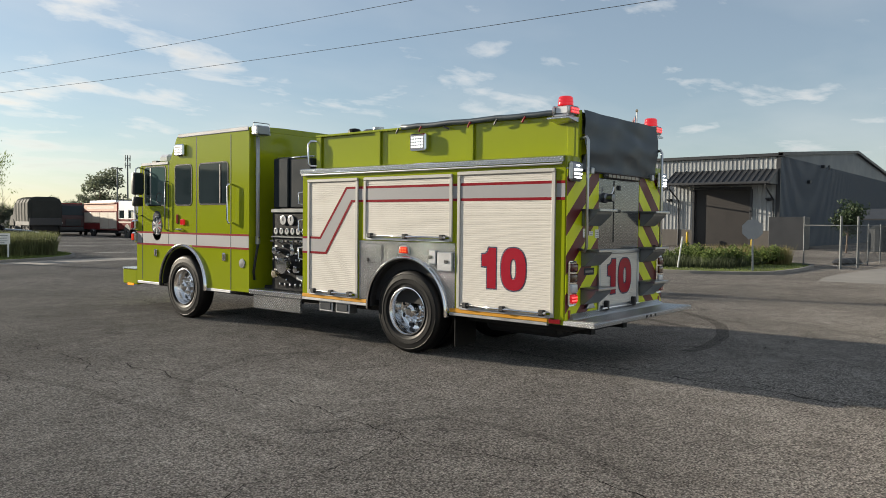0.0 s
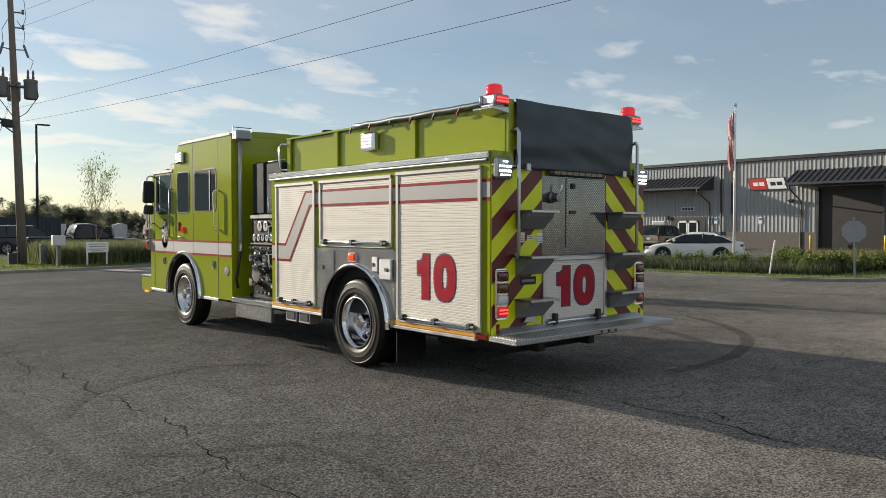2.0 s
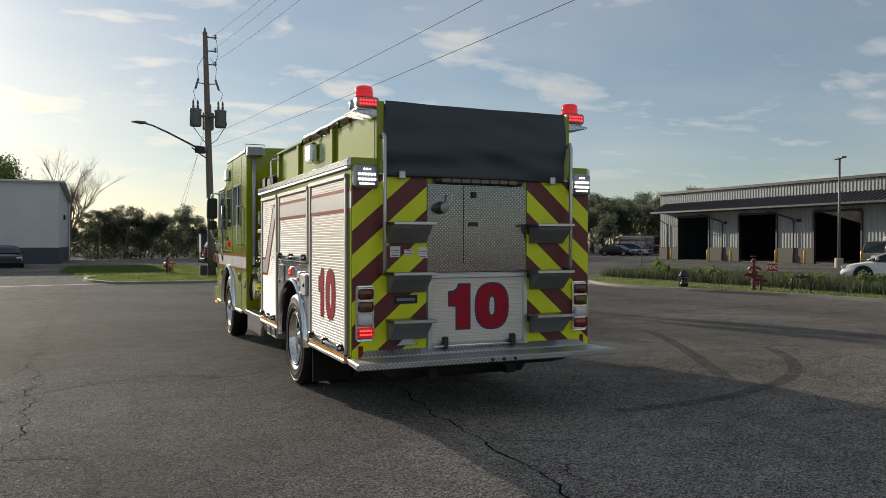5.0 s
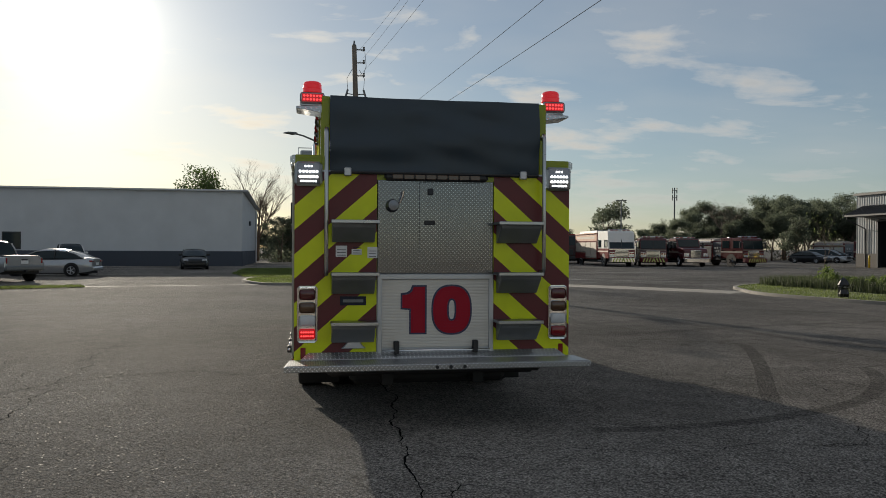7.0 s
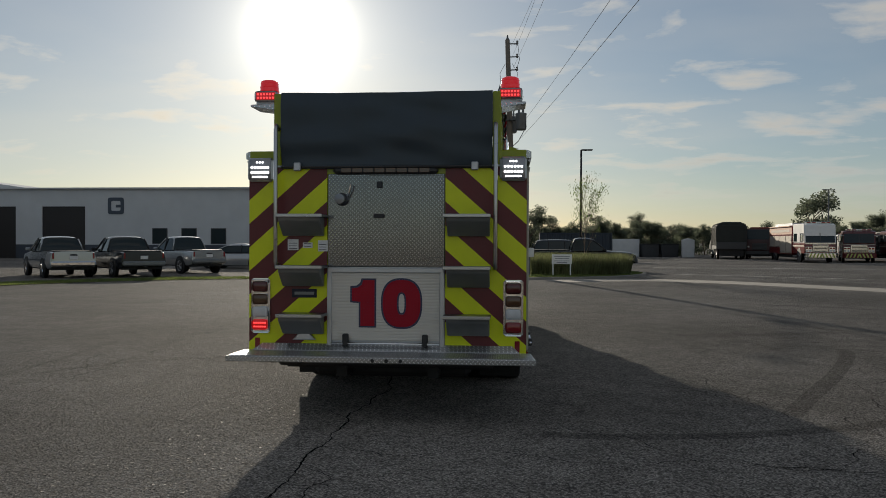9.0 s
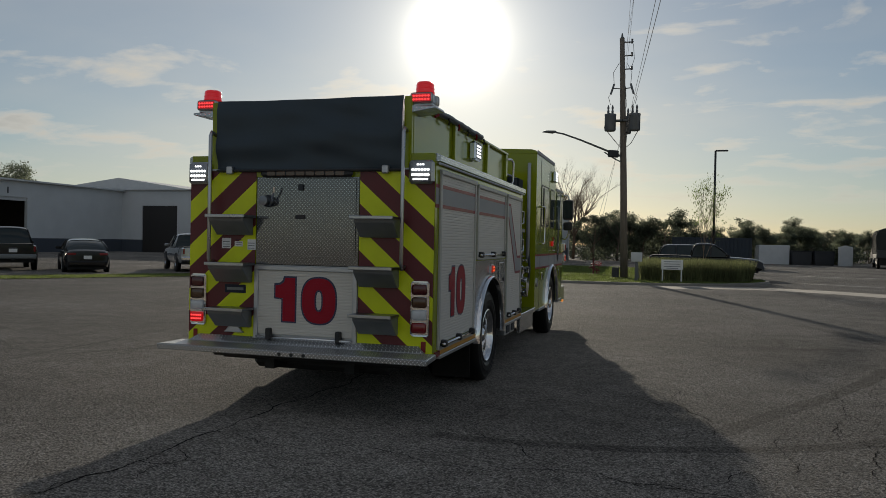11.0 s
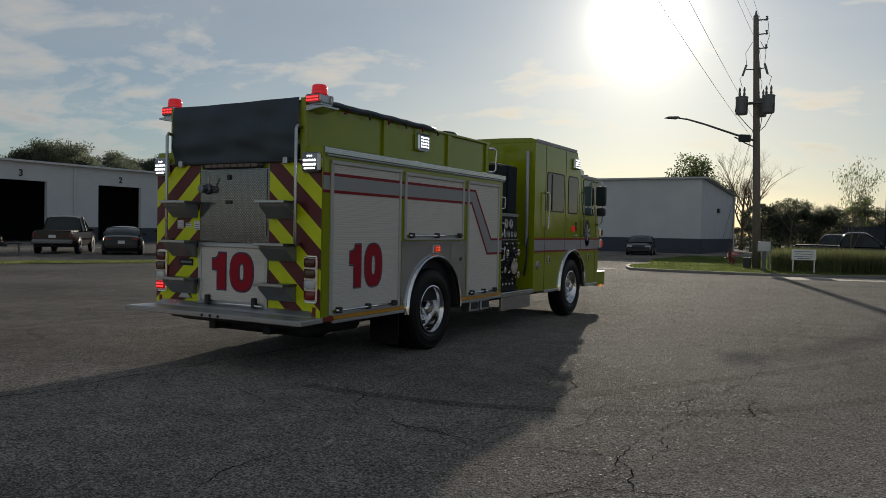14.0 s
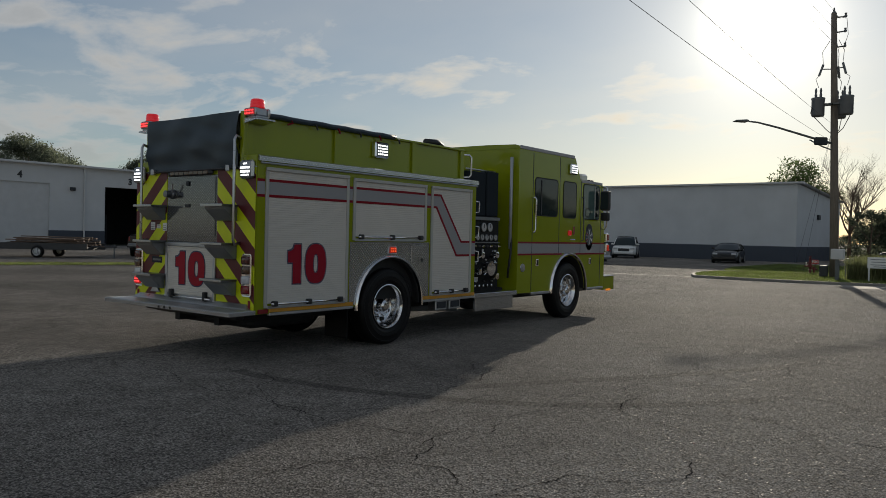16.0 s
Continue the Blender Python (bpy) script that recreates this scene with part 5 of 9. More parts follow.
# tailboard
tb_out = [(-1.30, -0.002), (-1.335, -0.40), (1.335, -0.40), (1.30, -0.002)]
tbd = part("tailboard", prism(tb_out, "z", 0.543, 0.592, 0.006), TREAD_EDGE, engine, "bright tread-plate tailboard")
part("tailboard_deck", prism([(-1.29, -0.05), (-1.315, -0.385), (1.315, -0.385), (1.29, -0.05)], "z", 0.592, 0.597), TREAD_TOP, tbd)
kick = prism([(-0.003, 0.593), (-0.075, 0.593), (-0.068, 0.604), (-0.012, 0.655), (-0.003, 0.655)], "x", -1.20, 1.20)
for v in kick.verts:
    if v.co.z > 0.63:
        v.co.x *= 0.945
part("kick_plate", kick, TREAD_EDGE, tbd)
for x in (-0.05, 0.07, 0.19):
    part("sensor", disc((x, -0.402, 0.567), "y", 0.016, 0.012, 12), BLACK, tbd)
part("under_skirt", box(-0.98, 0.98, -0.03, 0.1, 0.455, 0.542, 0.02), BLACK, engine)

# ---- pump panel and cab ----
part("pump_house", box(-1.09, 1.09, 4.40, 5.27, 0.56, 1.845), UNDER, engine)
for s in (-1, 1):
    x0 = s * 1.10
    pn = part("pump_panel", box(min(x0, x0 + s * 0.02), max(x0, x0 + s * 0.02), 4.42, 5.26, 0.60, 1.78, 0.004), BLACK_PANEL, engine, "black pump panel crowded with gauges, valves and caps")
    xp = x0 + s * 0.02

    def gauge(y, z, r):
        g = part("gauge", lathe([(xp, r * 1.10), (xp + s * 0.02, r * 1.09), (xp + s * 0.022, r)], "x", (0, y, z), 20), STEEL, pn)
        part("dial", disc((xp + s * 0.021, y, z), "x", r, 0.006, 20), GAUGE, g)
        part("needle", box(min(xp + s * 0.024, xp + s * 0.028), max(xp + s * 0.024, xp + s * 0.028), y - 0.005, y + 0.005, z - 0.01, z + r * 0.8), DECAL_DARK, g)
    for y in (4.80, 4.98):
        gauge(y, 1.66, 0.068)
    for k in range(6):
        gauge(4.50 + 0.13 * k, 1.49, 0.045)
    part("panel_rail", box(min(xp, xp + s * 0.03), max(xp, xp + s * 0.03), 4.42, 5.26, 1.395, 1.415, 0.004), STEP_GREY, pn)
    part("panel_rail", box(min(xp, xp + s * 0.03), max(xp, xp + s * 0.03), 4.42, 5.26, 1.775, 1.83, 0.006), STEP_GREY, pn)
    for k in range(7):  # pull handles
        y = 4.49 + 0.115 * k
        h = part("pull_handle", tube([(xp, y, 1.345), (xp + s * 0.07, y, 1.345)], 0.008, 6), CHROME, pn)
        part("grip", box(min(xp + s * 0.06, xp + s * 0.085), max(xp + s * 0.06, xp + s * 0.085), y - 0.035, y + 0.035, 1.328, 1.362, 0.008), BLACK if k % 2 else CHROME, h)

    def cap(y, z, r, d, m):
        c = part("hose_cap", lathe([(xp, r * 0.8), (xp + s * d * 0.4, r * 0.82), (xp + s * d * 0.45, r), (xp + s * d, r * 0.97), (xp + s * d * 1.04, 0.0)], "x", (0, y, z), 24), m, pn)
        soft_edges(c, 0.6)
        for a in (0.6, 0.6 + math.pi):
            part("lug", tube([(xp + s * d * 0.75, y + r * 0.9 * math.cos(a), z + r * 0.9 * math.sin(a)), (xp + s * d * 0.75, y + r * 1.5 * math.cos(a), z + r * 1.5 * math.sin(a))], 0.014, 6), m, c)
    cap(4.84, 0.98, 0.125, 0.16, CHROME)
    cap(4.62, 1.20, 0.055, 0.14, CHROME)
    cap(5.04, 1.20, 0.055, 0.14, CHROME)
    cap(5.08, 0.84, 0.055, 0.12, BRASS)
    cap(4.58, 0.93, 0.05, 0.12, CHROME)
    for k in range(5):
        part("drain_valve", lathe([(xp, 0.02), (xp + s * 0.04, 0.02), (xp + s * 0.045, 0.0)], "x", (0, 4.55 + 0.12 * k, 0.69), 10), CHROME, pn)
    for y, z, w, h in ((4.60, 0.80, 0.16, 0.07), (4.80, 1.27, 0.05, 0.05), (5.17, 1.08, 0.05, 0.05), (5.17, 1.26, 0.06, 0.04), (4.90, 1.12, 0.06, 0.025)):
        lp = part("label_plate", box(min(xp, xp + s * 0.004), max(xp, xp + s * 0.004), y - w / 2, y + w / 2, z - h / 2, z + h / 2), ALU, pn)
    rr = random.Random(20 + s)
    for k in range(16):
        y, z = rr.uniform(4.48, 5.20), rr.choice((0.76, 0.9, 1.06, 1.14, 1.26))
        part("knob", lathe([(xp, 0.014), (xp + s * 0.03, 0.016), (xp + s * 0.035, 0.0)], "x", (0, y, z), 8), rr.choice((CHROME, ALU, BLACK)), pn)
    # boxes over the panel
    part("upper_box", box(min(s * 0.75, s * 1.10), max(s * 0.75, s * 1.10), 4.92, 5.26, 1.85, 2.60, 0.012), SLATE_BOX, engine, "dark covered box over the pump panel")
    part("upper_box", box(min(s * 0.72, s * 1.08), max(s * 0.72, s * 1.08), 4.42, 4.91, 1.85, 2.58, 0.012), SLATE_BOX, engine, "grey metal box over the pump panel")
    part("box_lid_bar", tube([(s * 1.02, 4.42, 2.61), (s * 1.02, 5.26, 2.61)], 0.016, 8), STEEL, engine, smooth=True)
    # running board with its skirt
    rb = part("running_board", box(min(s * 0.95, s * 1.27), max(s * 0.95, s * 1.27), 4.39, 5.66, 0.505, 0.58, 0.008), TREAD, engine, "tread-plate running board under the pump panel")
    part("step_skirt", box(min(s * 1.20, s * 1.25), max(s * 1.20, s * 1.25), 4.45, 5.56, 0.29, 0.504, 0.006), TREAD, rb)
    for k in range(2):
        sb = part("tool_pocket", box(min(s * 1.08, s * 1.24), max(s * 1.08, s * 1.24), 3.42 + 0.34 * k, 3.70 + 0.34 * k, 0.37, 0.52, 0.01), ALU, engine)
        part("pocket_plate", box(min(s * 1.24, s * 1.25), max(s * 1.24, s * 1.25), 3.45 + 0.34 * k, 3.67 + 0.34 * k, 0.40, 0.50, 0.006), GREY_BOX, sb)
part("deck_box", box(-0.71, 0.71, 4.45, 5.24, 1.86, 2.52, 0.02), GREY_BOX, engine)
part("deck_gun_base", tube([(0.25, 4.75, 2.6), (0.25, 4.75, 2.95)], 0.07, 14), STEEL, engine)
part("deck_gun", tube([(0.25, 4.75, 2.95), (0.25, 4.72, 3.05), (0.25, 4.60, 3.09), (0.25, 4.3, 3.07)], 0.055, 12), BLACK, engine, smooth=True)
part("vent_cap", lathe([(2.90, 0.10), (3.0, 0.10), (3.03, 0.07), (3.04, 0.0)], "z", (-0.55, 4.05, 0), 16), RUBBER, engine)
part("vent_stack", lathe([(2.88, 0.07), (3.02, 0.07), (3.03, 0.085), (3.07, 0.085), (3.075, 0.0)], "z", (-0.25, 3.85, 0), 16), STEEL, engine)

CABH = [(5.67, 0.52), (5.67, 3.05), (5.70, 3.09), (7.66, 3.09), (7.72, 3.06), (7.93, 2.68), (7.97, 2.65), (8.88, 2.64), (8.93, 2.60), (9.02, 1.75), (9.06, 1.30), (9.06, 0.52)]


def cab_side():
    """The cab's side outline with the wheel arch cut out."""
    r, yc, zc = 0.66, AF, 0.52
    arc = [(yc + r * math.cos(a), zc + r * math.sin(a)) for a in (math.pi * k / 22 for k in range(23))]
    return CABH[:-1] + [CABH[-1]] + arc


for s in (-1, 1):
    xo = s * (HW - 0.01)
    part("cab_side", prism(cab_side(), "x", s * (HW - 0.09), xo), LIME, engine)
    x = xo + s * 0.001

    def frame_part(name, o, m, th=0.006, off=0.0, parent=None, label=""):
        return part(name, prism(o, "x", xo + s * off, xo + s * (off + th)), m, parent or engine, label)

    def window(y0, y1, z0, z1, r=0.06, glass=GLASS):
        def rr_(g):
            pts = []
            for cy, cz, a0 in ((y1 - r, z1 - r, 0), (y0 + r, z1 - r, 90), (y0 + r, z0 + r, 180), (y1 - r, z0 + r, 270)):
                for k in range(5):
                    a = radians(a0 + 22.5 * k)
                    pts.append((cy + (r + g) * math.cos(a), cz + (r + g) * math.sin(a)))
            return pts
        w = part("window", ring_plate(rr_(0.020), rr_(0.0), lambda p, k: (xo + s * 0.007 * k, p[0], p[1])), BLACK_PANEL, engine, "dark side window in a rounded black frame")
        part("pane", prism(rr_(0.0), "x", xo + s * 0.001, xo + s * 0.005), glass, w)
        return w

    w1 = window(8.08, 8.76, 1.91, 2.58, glass=TEAL_VIEW_GLASS)
    part("mullion", box(min(xo, xo + s * 0.012), max(xo, xo + s * 0.012), 8.55, 8.585, 1.92, 2.57), RAIL, w1)
    part("quarter_pane", box(min(xo + s * 0.005, xo + s * 0.007), max(xo + s * 0.005, xo + s * 0.007), 8.59, 8.75, 1.95, 2.54), GLASS, w1)
    part("wheel_rim", ring_plate(zero_ring(8.27, 2.03, 0.12, 0.10, 20, 2), zero_ring(8.27, 2.03, 0.10, 0.08, 20, 2), lambda p, k: (xo + s * (0.005 + 0.002 * k), p[0], max(p[1], 1.93))), BLACK, w1)
    window(7.27, 7.76, 1.91, 2.58)
    w3 = window(6.23, 7.03, 1.92, 2.58)
    part("mullion", box(min(xo, xo + s * 0.014), max(xo, xo + s * 0.014), 6.42, 6.45, 1.93, 2.56), BLACK, w3)
    # seams of doors and panels
    for y, z0, z1 in ((7.98, 1.22, 2.62), (7.12, 1.18, 3.04), (6.15, 0.54, 3.02), (8.86, 0.56, 2.60)):
        part("seam", box(min(xo, xo + s * 0.0025), max(xo, xo + s * 0.0025), y - 0.008, y + 0.008, z0, z1), DECAL_DARK, engine)
    part("gutter_trim", box(min(xo, xo + s * 0.014), max(xo, xo + s * 0.014), 5.68, 7.66, 3.055, 3.115, 0.008), ROOF_GREY, engine)
    part("gutter_trim", box(min(xo, xo + s * 0.014), max(xo, xo + s * 0.014), 7.98, 8.88, 2.615, 2.665, 0.006), ROOF_GREY, engine)
    # stripe
    for y0, y1 in ((5.68, 6.90), (8.16, 9.04)):
        part("red_band", plate(rect(y0, y1, 1.40, 1.432), xo, s), RED_TAPE, engine)
        part("silver_band", plate(rect(y0, y1, 1.22, 1.40), xo, s, 0.002), SILVER_TAPE, engine)
        part("red_band", plate(rect(y0, y1, 1.188, 1.22), xo, s), RED_TAPE, engine)
    part("red_band", plate(rect(6.90, 8.16, 1.40, 1.432), xo, s), RED_TAPE, engine)
    for y0, y1 in ((6.90, 7.25), (7.81, 8.16)):
        part("red_band", plate(rect(y0, y1, 1.188, 1.22), xo, s), RED_TAPE, engine)
    part("silver_band", plate(arch_outline(6.90, 8.16, 1.22, 1.40, AF, 0.52, 0.72, 12), xo, s, 0.002), SILVER_TAPE, engine)
    # fender
    yc, zc = AF, 0.52
    b = bmesh.new()
    rows = []
    for k in range(31):
        a = -0.06 + (math.pi + 0.12) * k / 30
        rows.append([b.verts.new((xo + s * dx, yc + r * math.cos(a), zc + r * math.sin(a))) for dx, r in ((0.004, 0.720), (0.035, 0.712), (0.05, 0.695), (0.04, 0.672), (-0.03, 0.662), (-0.03, 0.720))])
    for r0, r1 in zip(rows, rows[1:]):
        for k in range(6):
            b.faces.new((r0[k], r0[(k + 1) % 6], r1[(k + 1) % 6], r1[k]))
    b.faces.new(rows[0])
    b.faces.new(rows[-1][::-1])
    bmesh.ops.recalc_face_normals(b, faces=b.faces)
    soft_edges(part("fender", b, CHROME, engine, "polished metal wheel fender"), 0.9)
    part("inner_arch", ring_plate([(yc + 0.68 * math.cos(a), zc + 0.68 * math.sin(a)) for a in (math.pi * k / 20 for k in range(21))],
                                  [(yc + 0.648 * math.cos(a), zc + 0.648 * math.sin(a)) for a in (math.pi * k / 20 for k in range(21))],
                                  lambda p, k: (s * (0.6 + 0.645 * k), p[0], p[1]), False), UNDER, engine)
    # steps under the doors
    for y0, y1 in ((6.15, 6.80), (8.24, 9.03)):
        part("door_step", box(min(xo - s * 0.25, xo + s * 0.01), max(xo - s * 0.25, xo + s * 0.01), y0, y1, 0.475, 0.525, 0.008), ALU, engine)
    # grab rail, handles, latches
    part("grab_rail", tube([(xo, 6.10, 2.22), (xo + s * 0.07, 6.12, 2.22), (xo + s * 0.075, 6.14, 2.18), (xo + s * 0.075, 6.14, 1.66), (xo + s * 0.07, 6.12, 1.61), (xo, 6.10, 1.61)], 0.017, 10), CHROME, engine, smooth=True)
    part("grab_rail", tube([(xo, 8.02, 2.32), (xo + s * 0.05, 8.02, 2.31), (xo + s * 0.05, 8.02, 1.48), (xo, 8.02, 1.46)], 0.011, 8), DECK, engine, smooth=True)
    for y in (6.33, 8.40):
        h = part("door_latch", box(min(xo, xo + s * 0.02), max(xo, xo + s * 0.02), y - 0.045, y + 0.045, 0.99, 1.12, 0.01), CHROME, engine)
        part("paddle", box(min(xo + s * 0.018, xo + s * 0.026), max(xo + s * 0.018, xo + s * 0.026), y - 0.02, y + 0.02, 1.01, 1.10, 0.004), BLACK, h)
    part("filler_cap", lathe([(xo, 0.075), (xo + s * 0.012, 0.07), (xo + s * 0.015, 0.0)], "x", (0, 5.85, 0.97), 20), STEEL, engine)
    part("warning_light", box(min(xo, xo + s * 0.035), max(xo, xo + s * 0.035), 7.46, 7.58, 1.56, 1.66, 0.014), RED_LENS, engine, "lit red warning light")
    part("side_reflector", box(min(xo, xo + s * 0.02), max(xo, xo + s * 0.02), 7.66, 7.72, 1.58, 1.74, 0.01), RED_LENS_OFF, engine)
    part("handle", tube([(xo, 7.72, 1.49), (xo + s * 0.04, 7.70, 1.485), (xo + s * 0.04, 7.56, 1.485), (xo, 7.54, 1.49)], 0.011, 8), CHROME, engine, smooth=True)
    # cab scene light
    sl = part("scene_light", box(min(xo, xo + s * 0.06), max(xo, xo + s * 0.06), 7.44, 7.72, 2.74, 2.94, 0.02), CHROME, engine, "lit white LED scene light in a chrome housing")
    part("lamp_face", box(min(xo + s * 0.058, xo + s * 0.061), max(xo + s * 0.058, xo + s * 0.061), 7.46, 7.70, 2.76, 2.92), LAMP_FACE, sl)
    for r in range(4):
        for c in range(5):
            part("led", disc((xo + s * 0.062, 7.49 + 0.045 * c, 2.775 + 0.043 * r), "x", 0.012, 0.008, 10), LED, sl)
    # badge: round crest with a band above and below
    bd = part("crest", lathe([(xo, 0.172), (xo + s * 0.003, 0.172), (xo + s * 0.003, 0.0)], "x", (0, 8.36, 1.54), 28), DECAL_DARK, engine, "round dark crest with pale centre")
    part("crest_centre", lathe([(xo + s * 0.003, 0.150), (xo + s * 0.005, 0.150), (xo + s * 0.005, 0.0)], "x", (0, 8.36, 1.54), 24), CREST, bd)
    for k in range(12):  # rays and stripes of the crest
        a = math.pi / 6 * k
        q = [(8.36 + r_ * math.cos(a + da), 1.54 + r_ * math.sin(a + da)) for r_, da in ((0.055, -0.12), (0.145, -0.11), (0.145, 0.11), (0.055, 0.12))]
        part("crest_ray", prism(q, "x", xo + s * 0.005, xo + s * 0.0075), (RED_TAPE if math.cos(a) * -1 > 0.3 and k % 2 else DECAL_WHITE if k % 2 else DECAL_DARK), bd)
    for z in (1.665, 1.415):
        part("crest_scroll", lathe([(xo, 0.140), (xo + s * 0.002, 0.140), (xo + s * 0.002, 0.0)], "x", (0, 8.36, z), 24), DECAL_DARK, bd)
        part("scroll_line", box(min(xo + s * 0.003, xo + s * 0.005), max(xo + s * 0.003, xo + s * 0.005), 8.295, 8.425, z - 0.012, z + 0.045, 0.0), CREST, bd)
    # mirrors
    arm = part("mirror_arm", tube([(xo, 8.86, 2.57), (s * 1.31, 8.88, 2.59), (s * 1.38, 8.85, 2.56), (s * 1.41, 8.82, 2.46), (s * 1.41, 8.82, 1.88), (s * 1.38, 8.85, 1.76), (s * 1.33, 8.87, 1.70), (xo, 8.88, 1.72)], 0.015, 8), CHROME, engine, smooth=True)
    mr = soft_edges(part("mirror", box(s * 1.39 - 0.10, s * 1.39 + 0.10, 8.72, 8.84, 2.09, 2.49, 0.035, seg=2), BLACK, engine, "tall black-backed side mirror"), 0.7)
    # dark glass painted in for the mirror's dark reflection
    part("mirror_glass", box(s * 1.39 - 0.085, s * 1.39 + 0.085, 8.712, 8.718, 2.12, 2.46), GLASS, mr)
    soft_edges(part("mirror", box(s * 1.39 - 0.09, s * 1.39 + 0.09, 8.73, 8.83, 1.88, 2.05, 0.03, seg=2), BLACK, engine), 0.7)
    # front corner indicator and headlamp
    for z, m in ((1.325, MARKER_LENS), (1.545, RED_LENS_OFF)):
        cl_ = part("corner_lamp", box(min(s * 0.95, s * 1.30), max(s * 0.95, s * 1.30), 9.05, 9.17, z - 0.09, z + 0.09, 0.02), CHROME, engine, "chrome corner lamp with red side lens")
        part("side_lens", box(min(s * 1.295, s * 1.318), max(s * 1.295, s * 1.318), 9.07, 9.15, z - 0.06, z + 0.06, 0.008), m, cl_)
        part("front_lens", box(min(s * 1.0, s * 1.27), max(s * 1.0, s * 1.27), 9.165, 9.185, z - 0.065, z + 0.065, 0.008), CLEAR_LENS, cl_)
    hl = part("headlamp", box(min(s * 0.78, s * 1.20), max(s * 0.78, s * 1.20), 9.06, 9.12, 1.02, 1.20, 0.015), CHROME, engine)
    for x_ in (0.88, 1.09):
        part("lens", disc((s * x_, 9.125, 1.11), "y", 0.07, 0.02, 18), CLEAR_LENS, hl)
    # light mast on the cab's back
    if s < 0:
        ms = part("light_mast", tube([(-1.14, 5.60, 1.30), (-1.14, 5.60, 2.96)], 0.030, 10), MAST, engine, "grey telescopic light mast behind the cab", smooth=True)
        part("mast_collar", tube([(-1.14, 5.60, 2.36), (-1.14, 5.60, 2.48)], 0.036, 10), STEEL, ms)
        part("mast_collar", tube([(-1.14, 5.60, 1.28), (-1.14, 5.60, 1.40)], 0.040, 10), STEEL, ms)
        part("lamp_head", box(-1.27, -1.02, 5.45, 5.60, 2.97, 3.12, 0.02), ALU, ms)
        part("lamp_lens", box(-1.25, -1.04, 5.442, 5.45, 2.99, 3.10, 0.0), DECK, ms)
        part("lamp_guard", tube([(-1.30, 5.48, 2.98), (-1.30, 5.50, 3.16), (-1.0, 5.50, 3.16), (-1.0, 5.48, 2.98)], 0.008, 6), STEEL, ms)
        part("hose_loop", tube([(-1.15, 5.58, 1.28), (-1.17, 5.60, 1.1), (-1.20, 5.62, 0.85), (-1.17, 5.64, 0.72)], 0.02, 8), BLACK, engine, smooth=True)
    else:
        part("hose_loop", tube([(1.15, 5.62, 1.50), (1.18, 5.56, 1.2), (1.17, 5.52, 0.95), (1.12, 5.58, 0.80)], 0.02, 8), BLACK, engine, smooth=True)
        part("light_mast", tube([(1.14, 5.60, 1.30), (1.14, 5.60, 2.9)], 0.028, 10), MAST, engine, smooth=True)
# shell between the sides: back, roofs, front
part("cab_shell", prism([(5.675, 0.56)] + [(y, z - 0.0) for y, z in CABH[1:-1]] + [(9.06, 1.0), (8.3, 1.0), (8.3, 1.15), (6.7, 1.15), (6.7, 0.56)], "x", -(HW - 0.088), HW - 0.088), LIME, engine)
part("windscreen", prism([(8.945, 2.50), (9.02, 1.80), (9.03, 1.80), (8.955, 2.50)], "x", -1.12, 1.12), GLASS, engine, "wide dark windscreen")
part("grille", box(-0.7, 0.7, 9.06, 9.10, 0.72, 1.28, 0.01), CHROME, engine)
bp = part("front_bumper", prism([(-1.24, 9.08), (-1.24, 9.58), (-1.12, 9.78), (1.12, 9.78), (1.24, 9.58), (1.24, 9.08)], "z", 0.44, 0.72, 0.015), LIME, engine, "lime front bumper with bright edge")
part("bumper_strip", prism([(-1.25, 9.08), (-1.25, 9.59), (-1.125, 9.79), (1.125, 9.79), (1.25, 9.59), (1.25, 9.08)], "z", 0.72, 0.735), TREAD, bp)
for s in (-1, 1):
    part("bumper_marker", box(min(s * 1.235, s * 1.255), max(s * 1.235, s * 1.255), 9.20, 9.40, 0.42, 0.46, 0.004), AMBER_LENS, bp)
# light bar and horns on the low roof
for s in (-1, 1):
    lb = part("roof_light_bar", box(min(s * 0.35, s * 1.10), max(s * 0.35, s * 1.10), 8.25, 8.55, 2.66, 2.82, 0.04), CLEAR_LENS, engine, "clear low light bar on the cab roof")
    part("light_dome", lathe([(2.66, 0.10), (2.74, 0.10), (2.75, 0.17), (2.80, 0.18), (2.86, 0.15), (2.88, 0.0)], "z", (s * 0.9, 8.05, 0), 20), CHROME, lb)
    part("roof_box", box(min(s * 0.9, s * 1.1), max(s * 0.9, s * 1.1), 8.64, 8.80, 2.65, 2.72, 0.01), BLACK, engine)
part("roof_panel", prism([(-1.245, 3.06), (-1.235, 3.105), (-1.16, 3.128), (-0.6, 3.145), (0.6, 3.145), (1.16, 3.128), (1.235, 3.105), (1.245, 3.06)], "y", 5.672, 7.60, 0.0), LIME, engine, "crowned cab roof")

